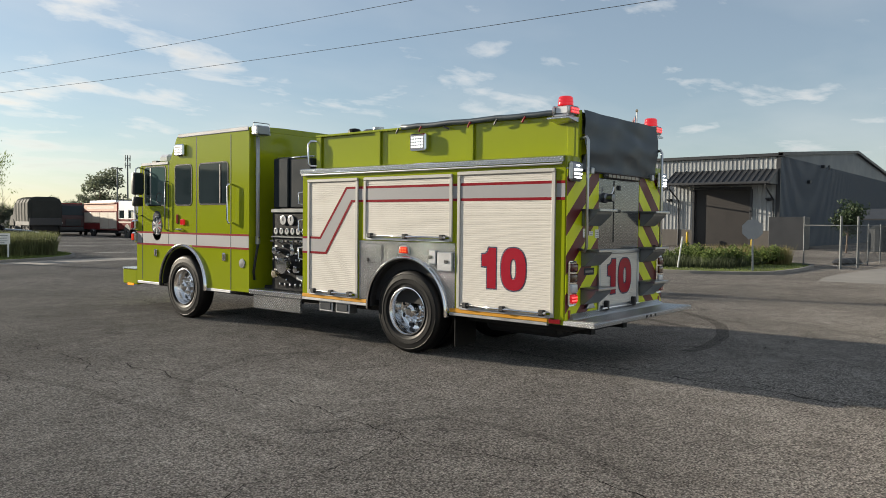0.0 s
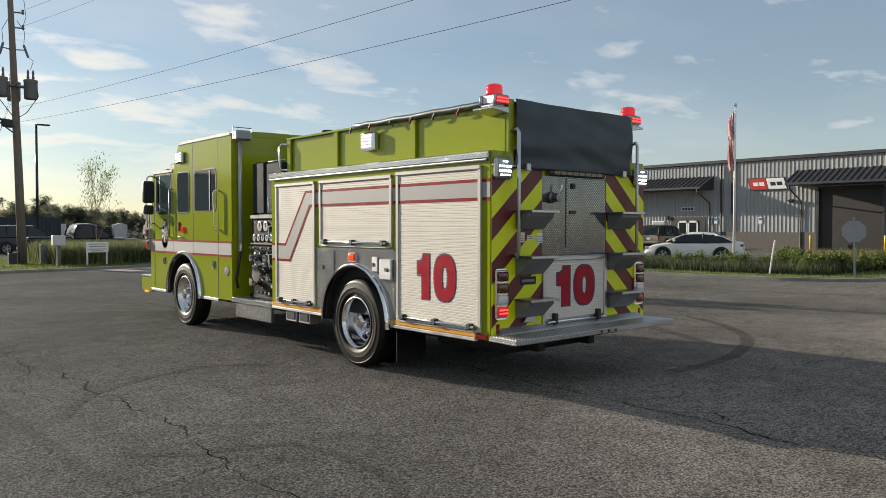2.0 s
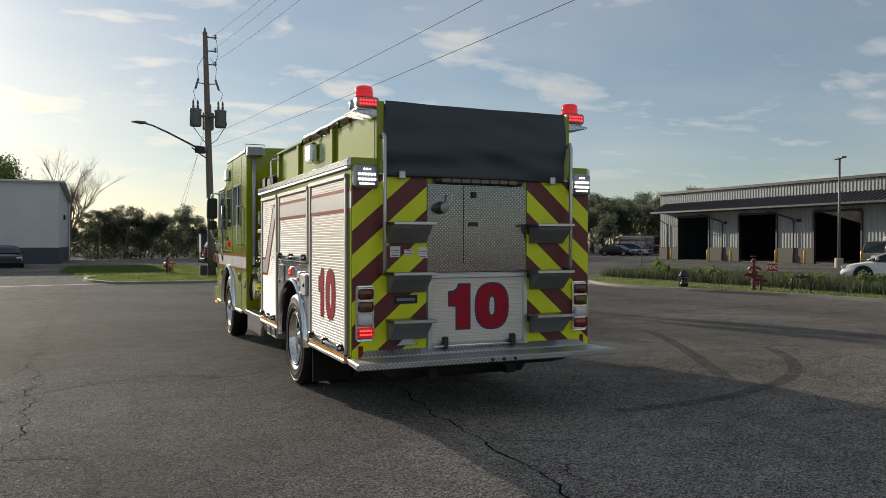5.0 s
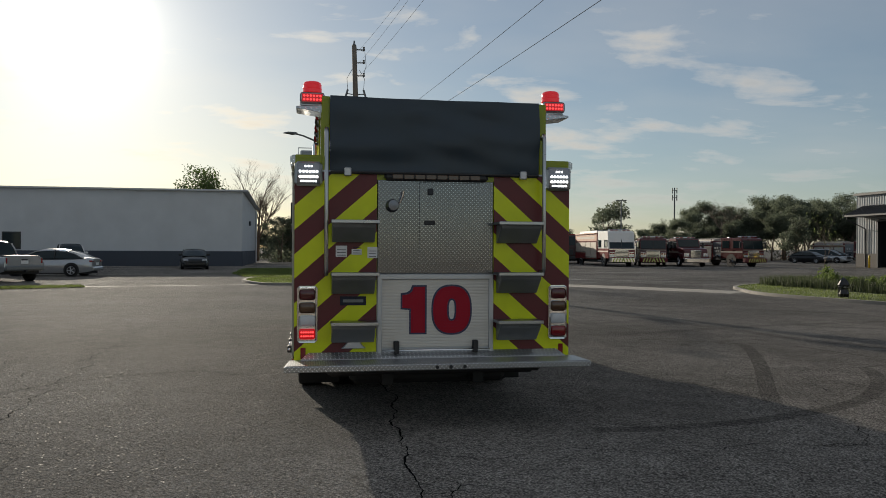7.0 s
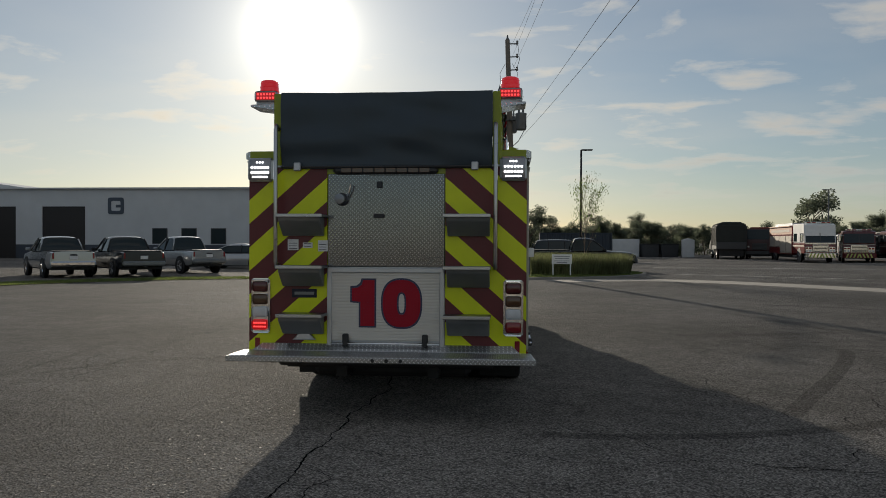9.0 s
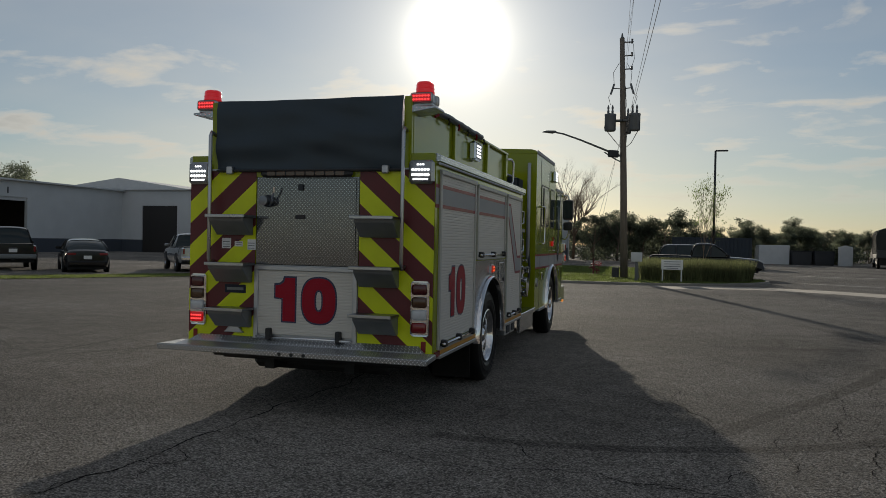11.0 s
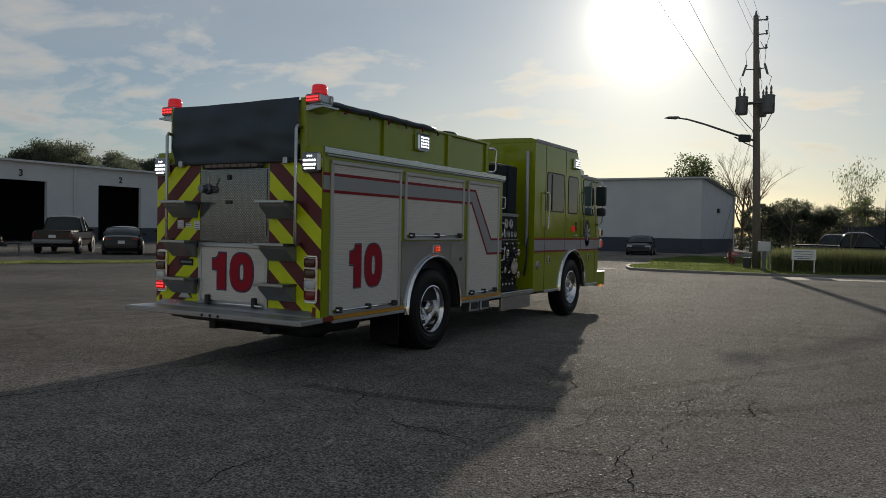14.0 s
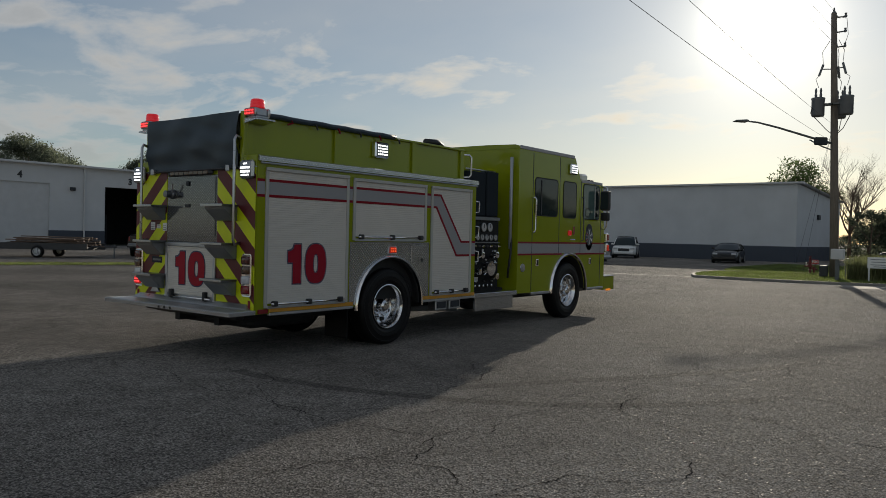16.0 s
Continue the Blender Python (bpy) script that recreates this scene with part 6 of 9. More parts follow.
# ---- plants ----
def leaves_mesh(name, centers, n, spread, size, seed, material, parent=None, flat=0.6, droop=0.0):
    """Many small leaves as folded quads round clump centres, one mesh."""
    r = np.random.default_rng(seed)
    cs = np.array(centers, float)
    k = len(cs)
    which = r.integers(0, k, n)
    off = r.normal(0, 1, (n, 3))
    off /= np.maximum(np.linalg.norm(off, axis=1, keepdims=True), 1e-6)
    off *= (r.random((n, 1)) ** 0.45) * np.array(spread)[None] if np.ndim(spread) else (r.random((n, 1)) ** 0.45) * spread
    off[:, 2] *= flat
    p = cs[which, :3] + off
    a = r.normal(0, 1, (n, 3))
    a /= np.linalg.norm(a, axis=1, keepdims=True)
    a[:, 2] -= droop
    b_ = np.cross(a, r.normal(0, 1, (n, 3)))
    b_ /= np.maximum(np.linalg.norm(b_, axis=1, keepdims=True), 1e-6)
    s = size * r.uniform(0.55, 1.25, (n, 1))
    v = np.stack([p - a * s, p + b_ * s * 0.45, p + a * s, p - b_ * s * 0.45], 1).reshape(-1, 3)
    f = np.arange(n * 4).reshape(-1, 4)
    me = bpy.data.meshes.new(name)
    me.from_pydata(v.tolist(), [], f.tolist())
    me.materials.append(material)
    ob = new(name, me)
    if parent:
        ob.parent = parent
    return ob


def limbs(h, spread, seed, levels=3, first=0.35, per=4, thick=0.035, start=0.25, fork=None):
    """Trunk and limbs as tapered tubes. Gives the mesh and the tips of the twigs."""
    r = random.Random(seed)
    b = bmesh.new()
    tips = []

    def grow(p, d, length, rad, level):
        pts, rads = [p], [rad]
        q = p.copy()
        dd = d.copy()
        n = 4
        for k in range(n):
            dd = (dd + Vector((r.uniform(-1, 1), r.uniform(-1, 1), r.uniform(-0.3, 0.6))) * 0.16).normalized()
            q = q + dd * length / n
            pts.append(q.copy())
            rads.append(rad * (1 - 0.62 * (k + 1) / n))
        tube(pts, rad, 6 if level < 2 else 4, b, rads)
        if level >= levels:
            tips.append(tuple(pts[-1]))
            tips.append(tuple(pts[-2]))
            return
        for k in range(per if level else per + 2):
            f = r.uniform(start if level == 0 else 0.35, 1.0)
            i = min(n - 1, int(f * n))
            o = pts[i].lerp(pts[i + 1], f * n - i)
            a = r.uniform(0, 2 * math.pi)
            side = Vector((math.cos(a), math.sin(a), r.uniform(0.15, 0.8))) * spread + dd * 0.55
            grow(o, side.normalized(), length * r.uniform(0.42, 0.68), rads[i] * 0.6, level + 1)
    grow(Vector((0, 0, 0)), Vector((r.uniform(-.05, .05), r.uniform(-.05, .05), 1)), h * (0.62 if fork is None else fork), h * thick, 0)
    return b, tips


def tree(h, spread, seed, leaf_n, leaf, label, material=LEAF_HAZED, clump=0.8, flat=0.7, droop=0.0, levels=2, at=(0, 0, 0), group="", name="tree", per=4, fork=None, rot=0.0, thick=0.022):
    t = thing(name, label, "tree", group, m=pose(*at, 0, 0, rot))
    b, tips = limbs(h, spread, seed, levels, per=per, fork=fork, thick=thick)
    part("trunk", b, BARK, t, smooth=True)
    if leaf_n:
        leaves_mesh("crown", tips, leaf_n, clump, leaf, seed, material, t, flat, droop)
    return t


# a belt of woods far behind, uneven, many trees of a few kinds
kinds = [tree(7.5, 1.0, 31, 15000, 0.105, "broad dark green tree in a far belt of woods", clump=0.85, levels=3, at=(60, 104, 0), group="far woods"),
         tree(8.6, 0.9, 32, 16000, 0.105, "tall dark green tree in a far belt of woods", clump=0.9, levels=3, at=(72, 112, 0), group="far woods"),
         tree(5.0, 1.2, 33, 7000, 0.09, "low bushy tree in a far belt of woods", clump=0.6, flat=0.7, levels=3, at=(20, 108, 0), group="far woods"),
         tree(6.0, 0.8, 34, 2400, 0.09, "thin open-crowned tree in a far belt of woods", clump=0.42, levels=3, per=3, at=(13, 100, 0), group="far woods")]
r = random.Random(77)
for k in range(110):      # dense and tall to the north-east
    x = 40 + 0.88 * k + r.uniform(-1.5, 1.5)
    y = 104 - 0.115 * k + r.uniform(-9, 9)
    s = r.uniform(0.75, 1.15) * (0.55 + 0.62 * min(1, max(0, (x - 46) / 20)))
    copy_thing(kinds[r.choice((0, 0, 1, 2))], Matrix.Translation((x, y, 0)) @ Matrix.Rotation(r.uniform(0, 6.28), 4, "Z") @ Matrix.Scale(s, 4))
for k in range(104):      # scrub with gaps to the north
    x = -6 + 0.52 * k + r.uniform(-1, 1)
    y = 104 + r.uniform(-8, 8)
    s = r.uniform(0.40, 0.75)
    copy_thing(kinds[r.choice((2, 2, 2, 2, 3))], Matrix.Translation((x, y, 0)) @ Matrix.Rotation(r.uniform(0, 6.28), 4, "Z") @ Matrix.Scale(s, 4))
for k in range(26):      # north-west, beyond the shed
    x = -3 - 1.8 * k + r.uniform(-1, 1)
    y = 96 + 0.2 * k + r.uniform(-5, 5)
    copy_thing(kinds[r.choice((0, 2, 2))], Matrix.Translation((x, y, 0)) @ Matrix.Rotation(r.uniform(0, 6.28), 4, "Z") @ Matrix.Scale(r.uniform(0.42, 0.62), 4))
for k in range(30):      # over the roof of the west wing
    x = -76 + r.uniform(-5, 5)
    y = 6 + 2.15 * k
    rise = 1.0 + 0.13 * math.sin(0.42 * y + 1.0) * (0.6 + 0.4 * math.sin(0.17 * y))
    copy_thing(kinds[r.choice((0, 1, 0, 1))], Matrix.Translation((x, y, 0)) @ Matrix.Rotation(r.uniform(0, 6.28), 4, "Z") @ Matrix.Scale(rise * r.uniform(1.08, 1.32), 4))
for k in range(34):      # dense thicket behind the lawn
    x = -4.5 + 0.85 * k + r.uniform(-0.5, 0.5)
    y = 77 + 0.35 * k + r.uniform(-2.5, 2.5)
    copy_thing(kinds[r.choice((2, 2, 2, 3))], Matrix.Translation((x, y, 0)) @ Matrix.Rotation(r.uniform(0, 6.28), 4, "Z") @ Matrix.Scale(r.uniform(0.72, 1.0) * (1.0 if k < 12 else 0.75), 4))
# undergrowth closing the foot of the woods
rn = np.random.default_rng(5)
foot = [(x, 97 + 4 * math.sin(0.3 * x) + rn.uniform(-3, 3), rn.uniform(0.2, 1.9 + 2.0 * min(1, max(0, (x - 42) / 12)))) for x in np.arange(-34, 132, 0.22)]
foot += [(x, 77 + 0.41 * (x + 4.5) + rn.uniform(-1.5, 1.5), rn.uniform(0.2, 3.2 if x < 6 else 2.0)) for x in np.arange(-5, 24, 0.09)]
tagged(leaves_mesh("undergrowth", foot, 74000, (0.9, 0.9, 0.8), 0.17, 78, LEAF_HAZED, None, 0.8), "dull green undergrowth along the foot of far woods", "undergrowth", kind="stuff")
tree(15.0, 0.6, 41, 0, 0, "bare-branched tree standing in the woods", at=(59, 96, 0), levels=4, per=5, fork=0.38, thick=0.014)
tree(8.0, 0.85, 42, 2600, 0.22, "tall dark green tree by the lamp post", clump=1.2, at=(39.5, 93, 0), levels=2, name="tree")
# a bare tree with upswept limbs at the end of the shed, and a full one behind it
tree(23.0, 0.50, 12, 0, 0, "bare tree with upswept branching limbs beside the shed", at=(-6.8, 82.0, 0), levels=4, per=6, fork=0.30, thick=0.009)
tree(11.6, 0.9, 13, 5600, 0.18, "round full-leaved tree behind the shed", clump=1.5, flat=0.75, at=(-13.3, 92, 0), levels=2, per=5, material=LEAF)
tree(3.8, 1.0, 14, 1500, 0.15, "dark bushy tree at the shed's end", clump=1.0, at=(-3.4, 80, 0), levels=2)
# slender planted trees with few leaves
tree(3.5, 0.27, 15, 1300, 0.040, "slender young tree with sparse hanging leaves", material=LEAF_LIGHT, clump=0.30, droop=1.2, at=(5.1, 34.0, 0.1), levels=2, per=9, fork=0.8, thick=0.008)
tree(3.3, 0.36, 16, 150, 0.06, "slender young tree with sparse leaves", material=LEAF_LIGHT, clump=0.4, droop=0.8, at=(32.9, 39.0, 0), levels=2, per=6, fork=0.8, thick=0.008)
tree(3.0, 0.8, 17, 1700, 0.12, "dark bushy tree behind the chain fence", material=LEAF_DARK, clump=0.55, at=(45.5, 6.8, 0), levels=2, per=5)
tree(5.2, 0.8, 18, 2600, 0.15, "leafy tree at the north end of the building", material=LEAF_HAZED, clump=0.9, at=(62, 84, 0), levels=2, per=5)


# ---- beds: grass, ornamental grass, hedge ----
def inside(poly, x, y):
    hit = False
    for (x0, y0), (x1, y1) in zip(poly, poly[1:] + poly[:1]):
        if (y0 > y) != (y1 > y) and x < (x1 - x0) * (y - y0) / (y1 - y0) + x0:
            hit = not hit
    return hit


def edge_gap(poly, x, y):
    best = 9e9
    for (x0, y0), (x1, y1) in zip(poly, poly[1:] + poly[:1]):
        dx, dy = x1 - x0, y1 - y0
        t = max(0, min(1, ((x - x0) * dx + (y - y0) * dy) / (dx * dx + dy * dy + 1e-9)))
        best = min(best, math.hypot(x - x0 - t * dx, y - y0 - t * dy))
    return best


def blades(name, poly, n, h, width, z, seed, material, label, gap=(0.0, 99), keep=None, lean=0.35):
    """Grass as many bent blades inside an outline; gap bounds the distance from its edge."""
    r = random.Random(seed)
    xs, ys = [p[0] for p in poly], [p[1] for p in poly]
    v, f = [], []
    made = tries = 0
    while made < n and tries < n * 12:
        tries += 1
        x, y = r.uniform(min(xs), max(xs)), r.uniform(min(ys), max(ys))
        if not inside(poly, x, y) or (keep and not keep(x, y)):
            continue
        g = edge_gap(poly, x, y)
        if not gap[0] <= g <= gap[1]:
            continue
        a = r.uniform(0, 6.283)
        hh = h * r.uniform(0.55, 1.15)
        lx, ly = lean * hh * r.uniform(-1, 1), lean * hh * r.uniform(-1, 1)
        cx, cy = math.cos(a) * width, math.sin(a) * width
        i = len(v)
        v += [(x - cx, y - cy, z), (x + cx, y + cy, z), (x + lx * 0.4 + cx * 0.7, y + ly * 0.4 + cy * 0.7, z + hh * 0.6), (x + lx * 0.4 - cx * 0.7, y + ly * 0.4 - cy * 0.7, z + hh * 0.6), (x + lx, y + ly, z + hh)]
        f += [(i, i + 1, i + 2, i + 3), (i + 3, i + 2, i + 4)]
        made += 1
    me = bpy.data.meshes.new(name)
    me.from_pydata(v, [], f)
    me.materials.append(material)
    ob = new(name, me)
    return tagged(ob, label, "grass", kind="stuff")


blades("mown_grass", BED_POLE, 26000, 0.07, 0.010, 0.07, 1, GRASS, "short mown green grass on a kerbed bed", lean=0.6)
blades("mown_grass", BED_EAST, 26000, 0.06, 0.010, 0.07, 2, GRASS, "short mown green grass along a kerb", gap=(0, 3.4), lean=0.6)
blades("mown_grass", BED_WEST, 22000, 0.06, 0.014, 0.02, 3, GRASS, "mown grass on a narrow verge", lean=0.6)
blades("mown_grass", [(-4.5, 35.0), (2.0, 35.2), (2.4, 44.0), (1.2, 50.5), (-5.6, 50.5), (-5.6, 40.0)], 24000, 0.09, 0.014, 0.03, 8, GRASS, "mown grass behind the wooden pole", lean=0.6)
blades("ornamental_grass", BED_POLE, 19000, 0.95, 0.012, 0.07, 4, leaf_mat("reed", (0.15, 0.165, 0.075), 0.7), "tall feathery ornamental grass in a bed", gap=(0.6, 99), keep=lambda x, y: x > 2.2 and y > 29.5, lean=0.35)
blades("ornamental_grass", BED_EAST, 22000, 0.44, 0.012, 0.07, 5, leaf_mat("reed_dark", (0.065, 0.08, 0.04), 0.7), "dense dull green ornamental grass in a bed", gap=(0.3, 9), keep=lambda x, y: x > 18.6 + max(0, (8.5 - y)) * 0.35 - max(0, y - 20) * 0.1 and y > 5.4, lean=0.35)
blades("dry_grass", [(24.6, 4.6), (26.4, 5.0), (26.2, 7.6), (24.2, 8.6), (22.6, 8.4)], 3500, 0.75, 0.010, 0.07, 7, leaf_mat("dry_reed", (0.22, 0.19, 0.08), 0.7), "tall dry yellowish grass at the end of the hedge", lean=0.4)
# broad-leaved shrubs in the east bed, each a thing
shrub0 = None
r = random.Random(9)
line = [(19.6, 22.6), (19.0, 18.4), (19.4, 14.0), (19.9, 10.6), (20.6, 8.4), (21.2, 6.6), (22.8, 5.4), (24.8, 5.2), (25.0, 6.4), (23.4, 7.2), (21.8, 8.4), (20.9, 7.6), (20.2, 6.2)]
for (xa, ya), (xb, yb) in zip(line, line[1:]):
    n = max(2, int(math.dist((xa, ya), (xb, yb)) / 0.45))
    for k in range(n):
        t = k / n
        x, y = xa + (xb - xa) * t + r.uniform(-0.25, 0.25) + 0.5, ya + (yb - ya) * t + r.uniform(-0.2, 0.2)
        if y > 9.2 and r.random() < 0.35:
            continue
        s = r.uniform(0.75, 1.15) * (0.72 if y > 9.2 else 0.88)
        m = Matrix.Translation((x, y, 0.07)) @ Matrix.Rotation(r.uniform(0, 6.28), 4, "Z") @ Matrix.Scale(s, 4)
        if shrub0 is None:
            shrub0 = thing("shrub", "broad-leaved bright green shrub in a low hedge", "shrub", "hedge shrubs", m=Matrix.Translation((x, y, 0.07)))
            b, tips = limbs(0.75, 1.1, 5, 2, per=4, thick=0.02)
            part("woody_base", b, BARK, shrub0)
            leaves_mesh("foliage", tips, 420, 0.24, 0.075, 6, LEAF_LIGHT, shrub0, 0.8)
        else:
            copy_thing(shrub0, m)

# ---- buildings ----
def corrugated(p0, p1, z0, z1, pitch=0.30, depth=0.035, out=(-1, 0)):
    """Ribbed metal wall between two plan points."""
    P, Q = Vector((*p0, 0)), Vector((*p1, 0))
    L = (Q - P).length
    t = (Q - P) / L
    o = Vector((*out, 0))
    b = bmesh.new()
    pts = []
    n = max(1, int(L / pitch))
    for k in range(n):
        s = k * L / n
        w = L / n
        pts += [(s, 0.0), (s + w * 0.70, 0.0), (s + w * 0.77, depth), (s + w * 0.93, depth)]
    pts.append((L, 0.0))
    lo = [b.verts.new(P + t * s + o * d + Vector((0, 0, z0))) for s, d in pts]
    hi = [b.verts.new(P + t * s + o * d + Vector((0, 0, z1))) for s, d in pts]
    for k in range(len(pts) - 1):
        b.faces.new((lo[k], lo[k + 1], hi[k + 1], hi[k]))
    bmesh.ops.recalc_face_normals(b, faces=b.faces)
    for f in b.faces:
        if f.normal.x * out[0] + f.normal.y * out[1] < 0:
            f.normal_flip()
    return b


# east hall: long front along y at X0, gable end to the south
X0, YA, YB = 50.4, 12.3, 58.0
hall = thing("metal_hall", "long ribbed metal hall with dark canopies and open bays", "building")
OPEN = [(14.3, 18.7, 4.4), (34.4, 38.8, 4.25), (42.6, 47.0, 4.25), (50.8, 55.2, 4.25)]
DOORS = [(27.6, 30.8, 2.5)]
cuts = sorted(OPEN + DOORS)
y = YA
for y0, y1, z in cuts + [(YB, YB, 0)]:
    if y0 > y:
        part("siding", corrugated((X0, y), (X0, y0), 1.3, 6.75), SIDING, hall, "pale ribbed metal siding")
        part("block_base", box(X0 - 0.10, X0 + 0.15, y, y0, 0.0, 1.3, 0.01), WAINSCOT, hall, "brown split-block base")
    if y1 > y0:
        part("siding", corrugated((X0, y0), (X0, y1), z, 6.75), SIDING, hall)
    y = y1
part("inner_wall", box(X0 + 0.2, X0 + 0.3, YA + 0.2, YB, 4.6, 6.7), INTERIOR_SHADE, hall)
part("eave", box(X0 - 0.22, X0 + 0.3, YA - 0.25, YB + 0.2, 6.75, 7.0, 0.02), TRIM_DARK, hall, "dark eave gutter")
# the gable's shade is painted on: far darker siding than the front
part("gable_wall", prism([(X0 + 0.01, 0), (X0 + 0.01, 6.9), (75.3, 8.9), (100, 6.9), (100, 0)], "y", YA, YA + 0.25), SIDING_SHADE_GREY, hall, "gable wall in grey siding darkened for shade")
part("gable_siding", corrugated((X0 + 0.05, YA - 0.02), (100, YA - 0.02), 0.0, 6.8, out=(0, -1)), SIDING_SHADE_GREY, hall)
part("gable_trim", prism([(X0 - 0.22, 6.8), (75.3, 8.85), (100.2, 6.8), (100.2, 7.05), (75.3, 9.1), (X0 - 0.22, 7.05)], "y", YA - 0.28, YA + 0.1), TRIM_DARK, hall)
b = bmesh.new()
vs = [b.verts.new(p) for p in ((X0 - 0.2, YA - 0.2, 7.0), (75.3, YA - 0.2, 9.05), (100, YA - 0.2, 7.0), (100, YB, 7.0), (75.3, YB, 9.05), (X0 - 0.2, YB, 7.0))]
b.faces.new((vs[0], vs[1], vs[4], vs[5]))
b.faces.new((vs[1], vs[2], vs[3], vs[4]))
part("roof", b, TRIM_DARK, hall)
part("north_wall", box(X0 + 0.01, 100, YB - 0.2, YB, 0, 6.9), SIDING_SHADE_GREY, hall)
part("hall_floor", box(X0 + 0.02, 70, YA + 0.3, YB - 0.3, 0.005, 0.02), CONCRETE, hall)
part("back_partition", box(66, 66.2, YA + 0.3, YB - 0.3, 0.0, 6.6), INTERIOR_SHADE, hall)
part("shutter_door", box(X0 + 0.12, X0 + 0.18, 14.3, 18.7, 0.0, 4.4), DOOR_BROWN, hall, "closed bronze roll-up door")
for y0, y1, z in OPEN:
    for yy in (y0, y1):
        part("door_jamb", box(X0 - 0.12, X0 + 0.14, yy - 0.09, yy + 0.09, 0, z, 0.01), TRIM_DARK, hall)
    part("door_head", box(X0 - 0.12, X0 + 0.14, y0, y1, z, z + 0.18, 0.01), TRIM_DARK, hall)


def canopy(y0, y1, zt, zf, dep):
    c = part("canopy", prism([(X0 - 0.04, zt), (X0 - dep, zf), (X0 - dep, zf - 0.16), (X0 - 0.04, zf - 0.16)], "y", y0, y1), TRIM_DARK, hall, "dark standing-seam canopy over the doors")
    n = int((y1 - y0) / 0.42)
    for k in range(n + 1):
        yy = y0 + (y1 - y0) * k / n
        part("seam", prism([(X0 - 0.04, zt), (X0 - dep, zf), (X0 - dep, zf + 0.07), (X0 - 0.04, zt + 0.07)], "y", yy - 0.025, yy + 0.025), TRIM_DARK, c)
    part("gutter", box(X0 - dep - 0.14, X0 - dep, y0, y1, zf - 0.16, zf + 0.02, 0.02), TRIM_DARK, c)
    for yy in (y0 + 0.3, y1 - 0.3):
        part("downpipe", tube([(X0 - dep - 0.07, yy, zf - 0.15), (X0 - dep - 0.05, yy, zf - 0.4), (X0 - 0.12, yy, zf - 1.25), (X0 - 0.12, yy, 0.05)], 0.06, 8), TRIM_DARK, c)


canopy(12.4, 20.2, 5.85, 4.85, 2.0)
canopy(26.9, 57.0, 5.75, 4.85, 2.0)
for yy in (41.0, 49.2):  # downpipes and lamps between the bays
    part("downpipe", tube([(X0 - 2.05, yy + 0.9, 4.7), (X0 - 2.0, yy + 0.85, 4.45), (X0 - 0.16, yy - 0.2, 3.75), (X0 - 0.16, yy - 0.25, 3.5), (X0 - 0.16, yy - 0.25, 0.05)], 0.07, 8), TRIM_DARK, hall)
for yy in (40.2, 48.6, 13.0, 20.6):
    part("wall_lamp", prism([(X0 - 0.04, 3.75), (X0 - 0.5, 3.7), (X0 - 0.5, 3.62), (X0 - 0.04, 3.5)], "y", yy - 0.16, yy + 0.16, 0.01), TRIM_DARK, hall)
part("office_sidelight", box(X0 - 0.08, X0 - 0.02, 31.4, 32.6, 0.9, 2.2, 0.01), WHITE_PAINT, hall)
part("office_sidelight", box(X0 - 0.09, X0 - 0.08, 31.5, 32.5, 1.0, 2.1), SIDING, hall)
part("gable_lamp", box(62.0, 62.5, YA - 0.3, YA, 6.6, 6.85, 0.02), GREY_BOX, hall)
part("gable_vent", box(64.6, 65.0, YA - 0.1, YA, 6.6, 7.0, 0.02), GREY_BOX, hall)
part("gable_lamp", box(57.6, 58.0, YA - 0.3, YA, 5.1, 5.35, 0.02), GREY_BOX, hall)
part("corner_trim", box(X0 - 0.10, X0 + 0.02, YA - 0.05, YA + 0.25, 0, 6.8), TRIM_DARK, hall)
part("wall_joint", box(X0 - 0.12, X0 + 0.02, 25.05, 25.40, 1.3, 6.75), TRIM_DARK, hall)
part("corner_pipe", tube([(X0 - 0.15, 26.2, 6.6), (X0 - 0.15, 26.2, 0.1)], 0.07, 8), TRIM_DARK, hall)
od = part("office_door", box(X0 - 0.06, X0 + 0.1, 27.6, 30.8, 0.0, 2.5), TRIM_DARK, hall, "glazed office entrance with white door frames")
for y0, y1 in ((28.25, 29.16), (29.20, 30.11)):
    for a, c_, z0, z1 in ((y0, y1, 0.05, 0.25), (y0, y1, 2.05, 2.2), (y0, y0 + 0.12, 0.05, 2.2), (y1 - 0.12, y1, 0.05, 2.2)):
        part("door_frame", box(X0 - 0.10, X0 - 0.06, a, c_, z0, z1), WHITE_PAINT, od)
    part("pane", box(X0 - 0.075, X0 - 0.062, y0 + 0.12, y1 - 0.12, 0.25, 2.05), GLASS, od)
part("door_canopy_light", box(X0 - 0.2, X0 - 0.02, 30.95, 31.25, 2.3, 2.6, 0.02), GREY_BOX, hall)
for yy in (27.2, 26.7, 23.0):
    np_ = part("wall_sign", box(X0 - 0.07, X0 - 0.04, yy - 0.15, yy + 0.15, 1.95, 2.45), DECAL_WHITE, hall, "small blue and white wall notice")
    part("notice_bar", box(X0 - 0.08, X0 - 0.07, yy - 0.12, yy + 0.12, 2.2, 2.4), mat("sign_blue", (0.07, 0.14, 0.32), 0.4, 0, 0.1, 4), np_)
ad = part("address_plate", box(X0 - 0.06, X0 - 0.04, 28.6, 29.8, 3.0, 3.35), DECAL_WHITE, hall)
for k in range(4):
    part("figure_bar", box(X0 - 0.07, X0 - 0.06, 28.7 + 0.27 * k, 28.9 + 0.27 * k, 3.06, 3.29), DECAL_DARK, ad)
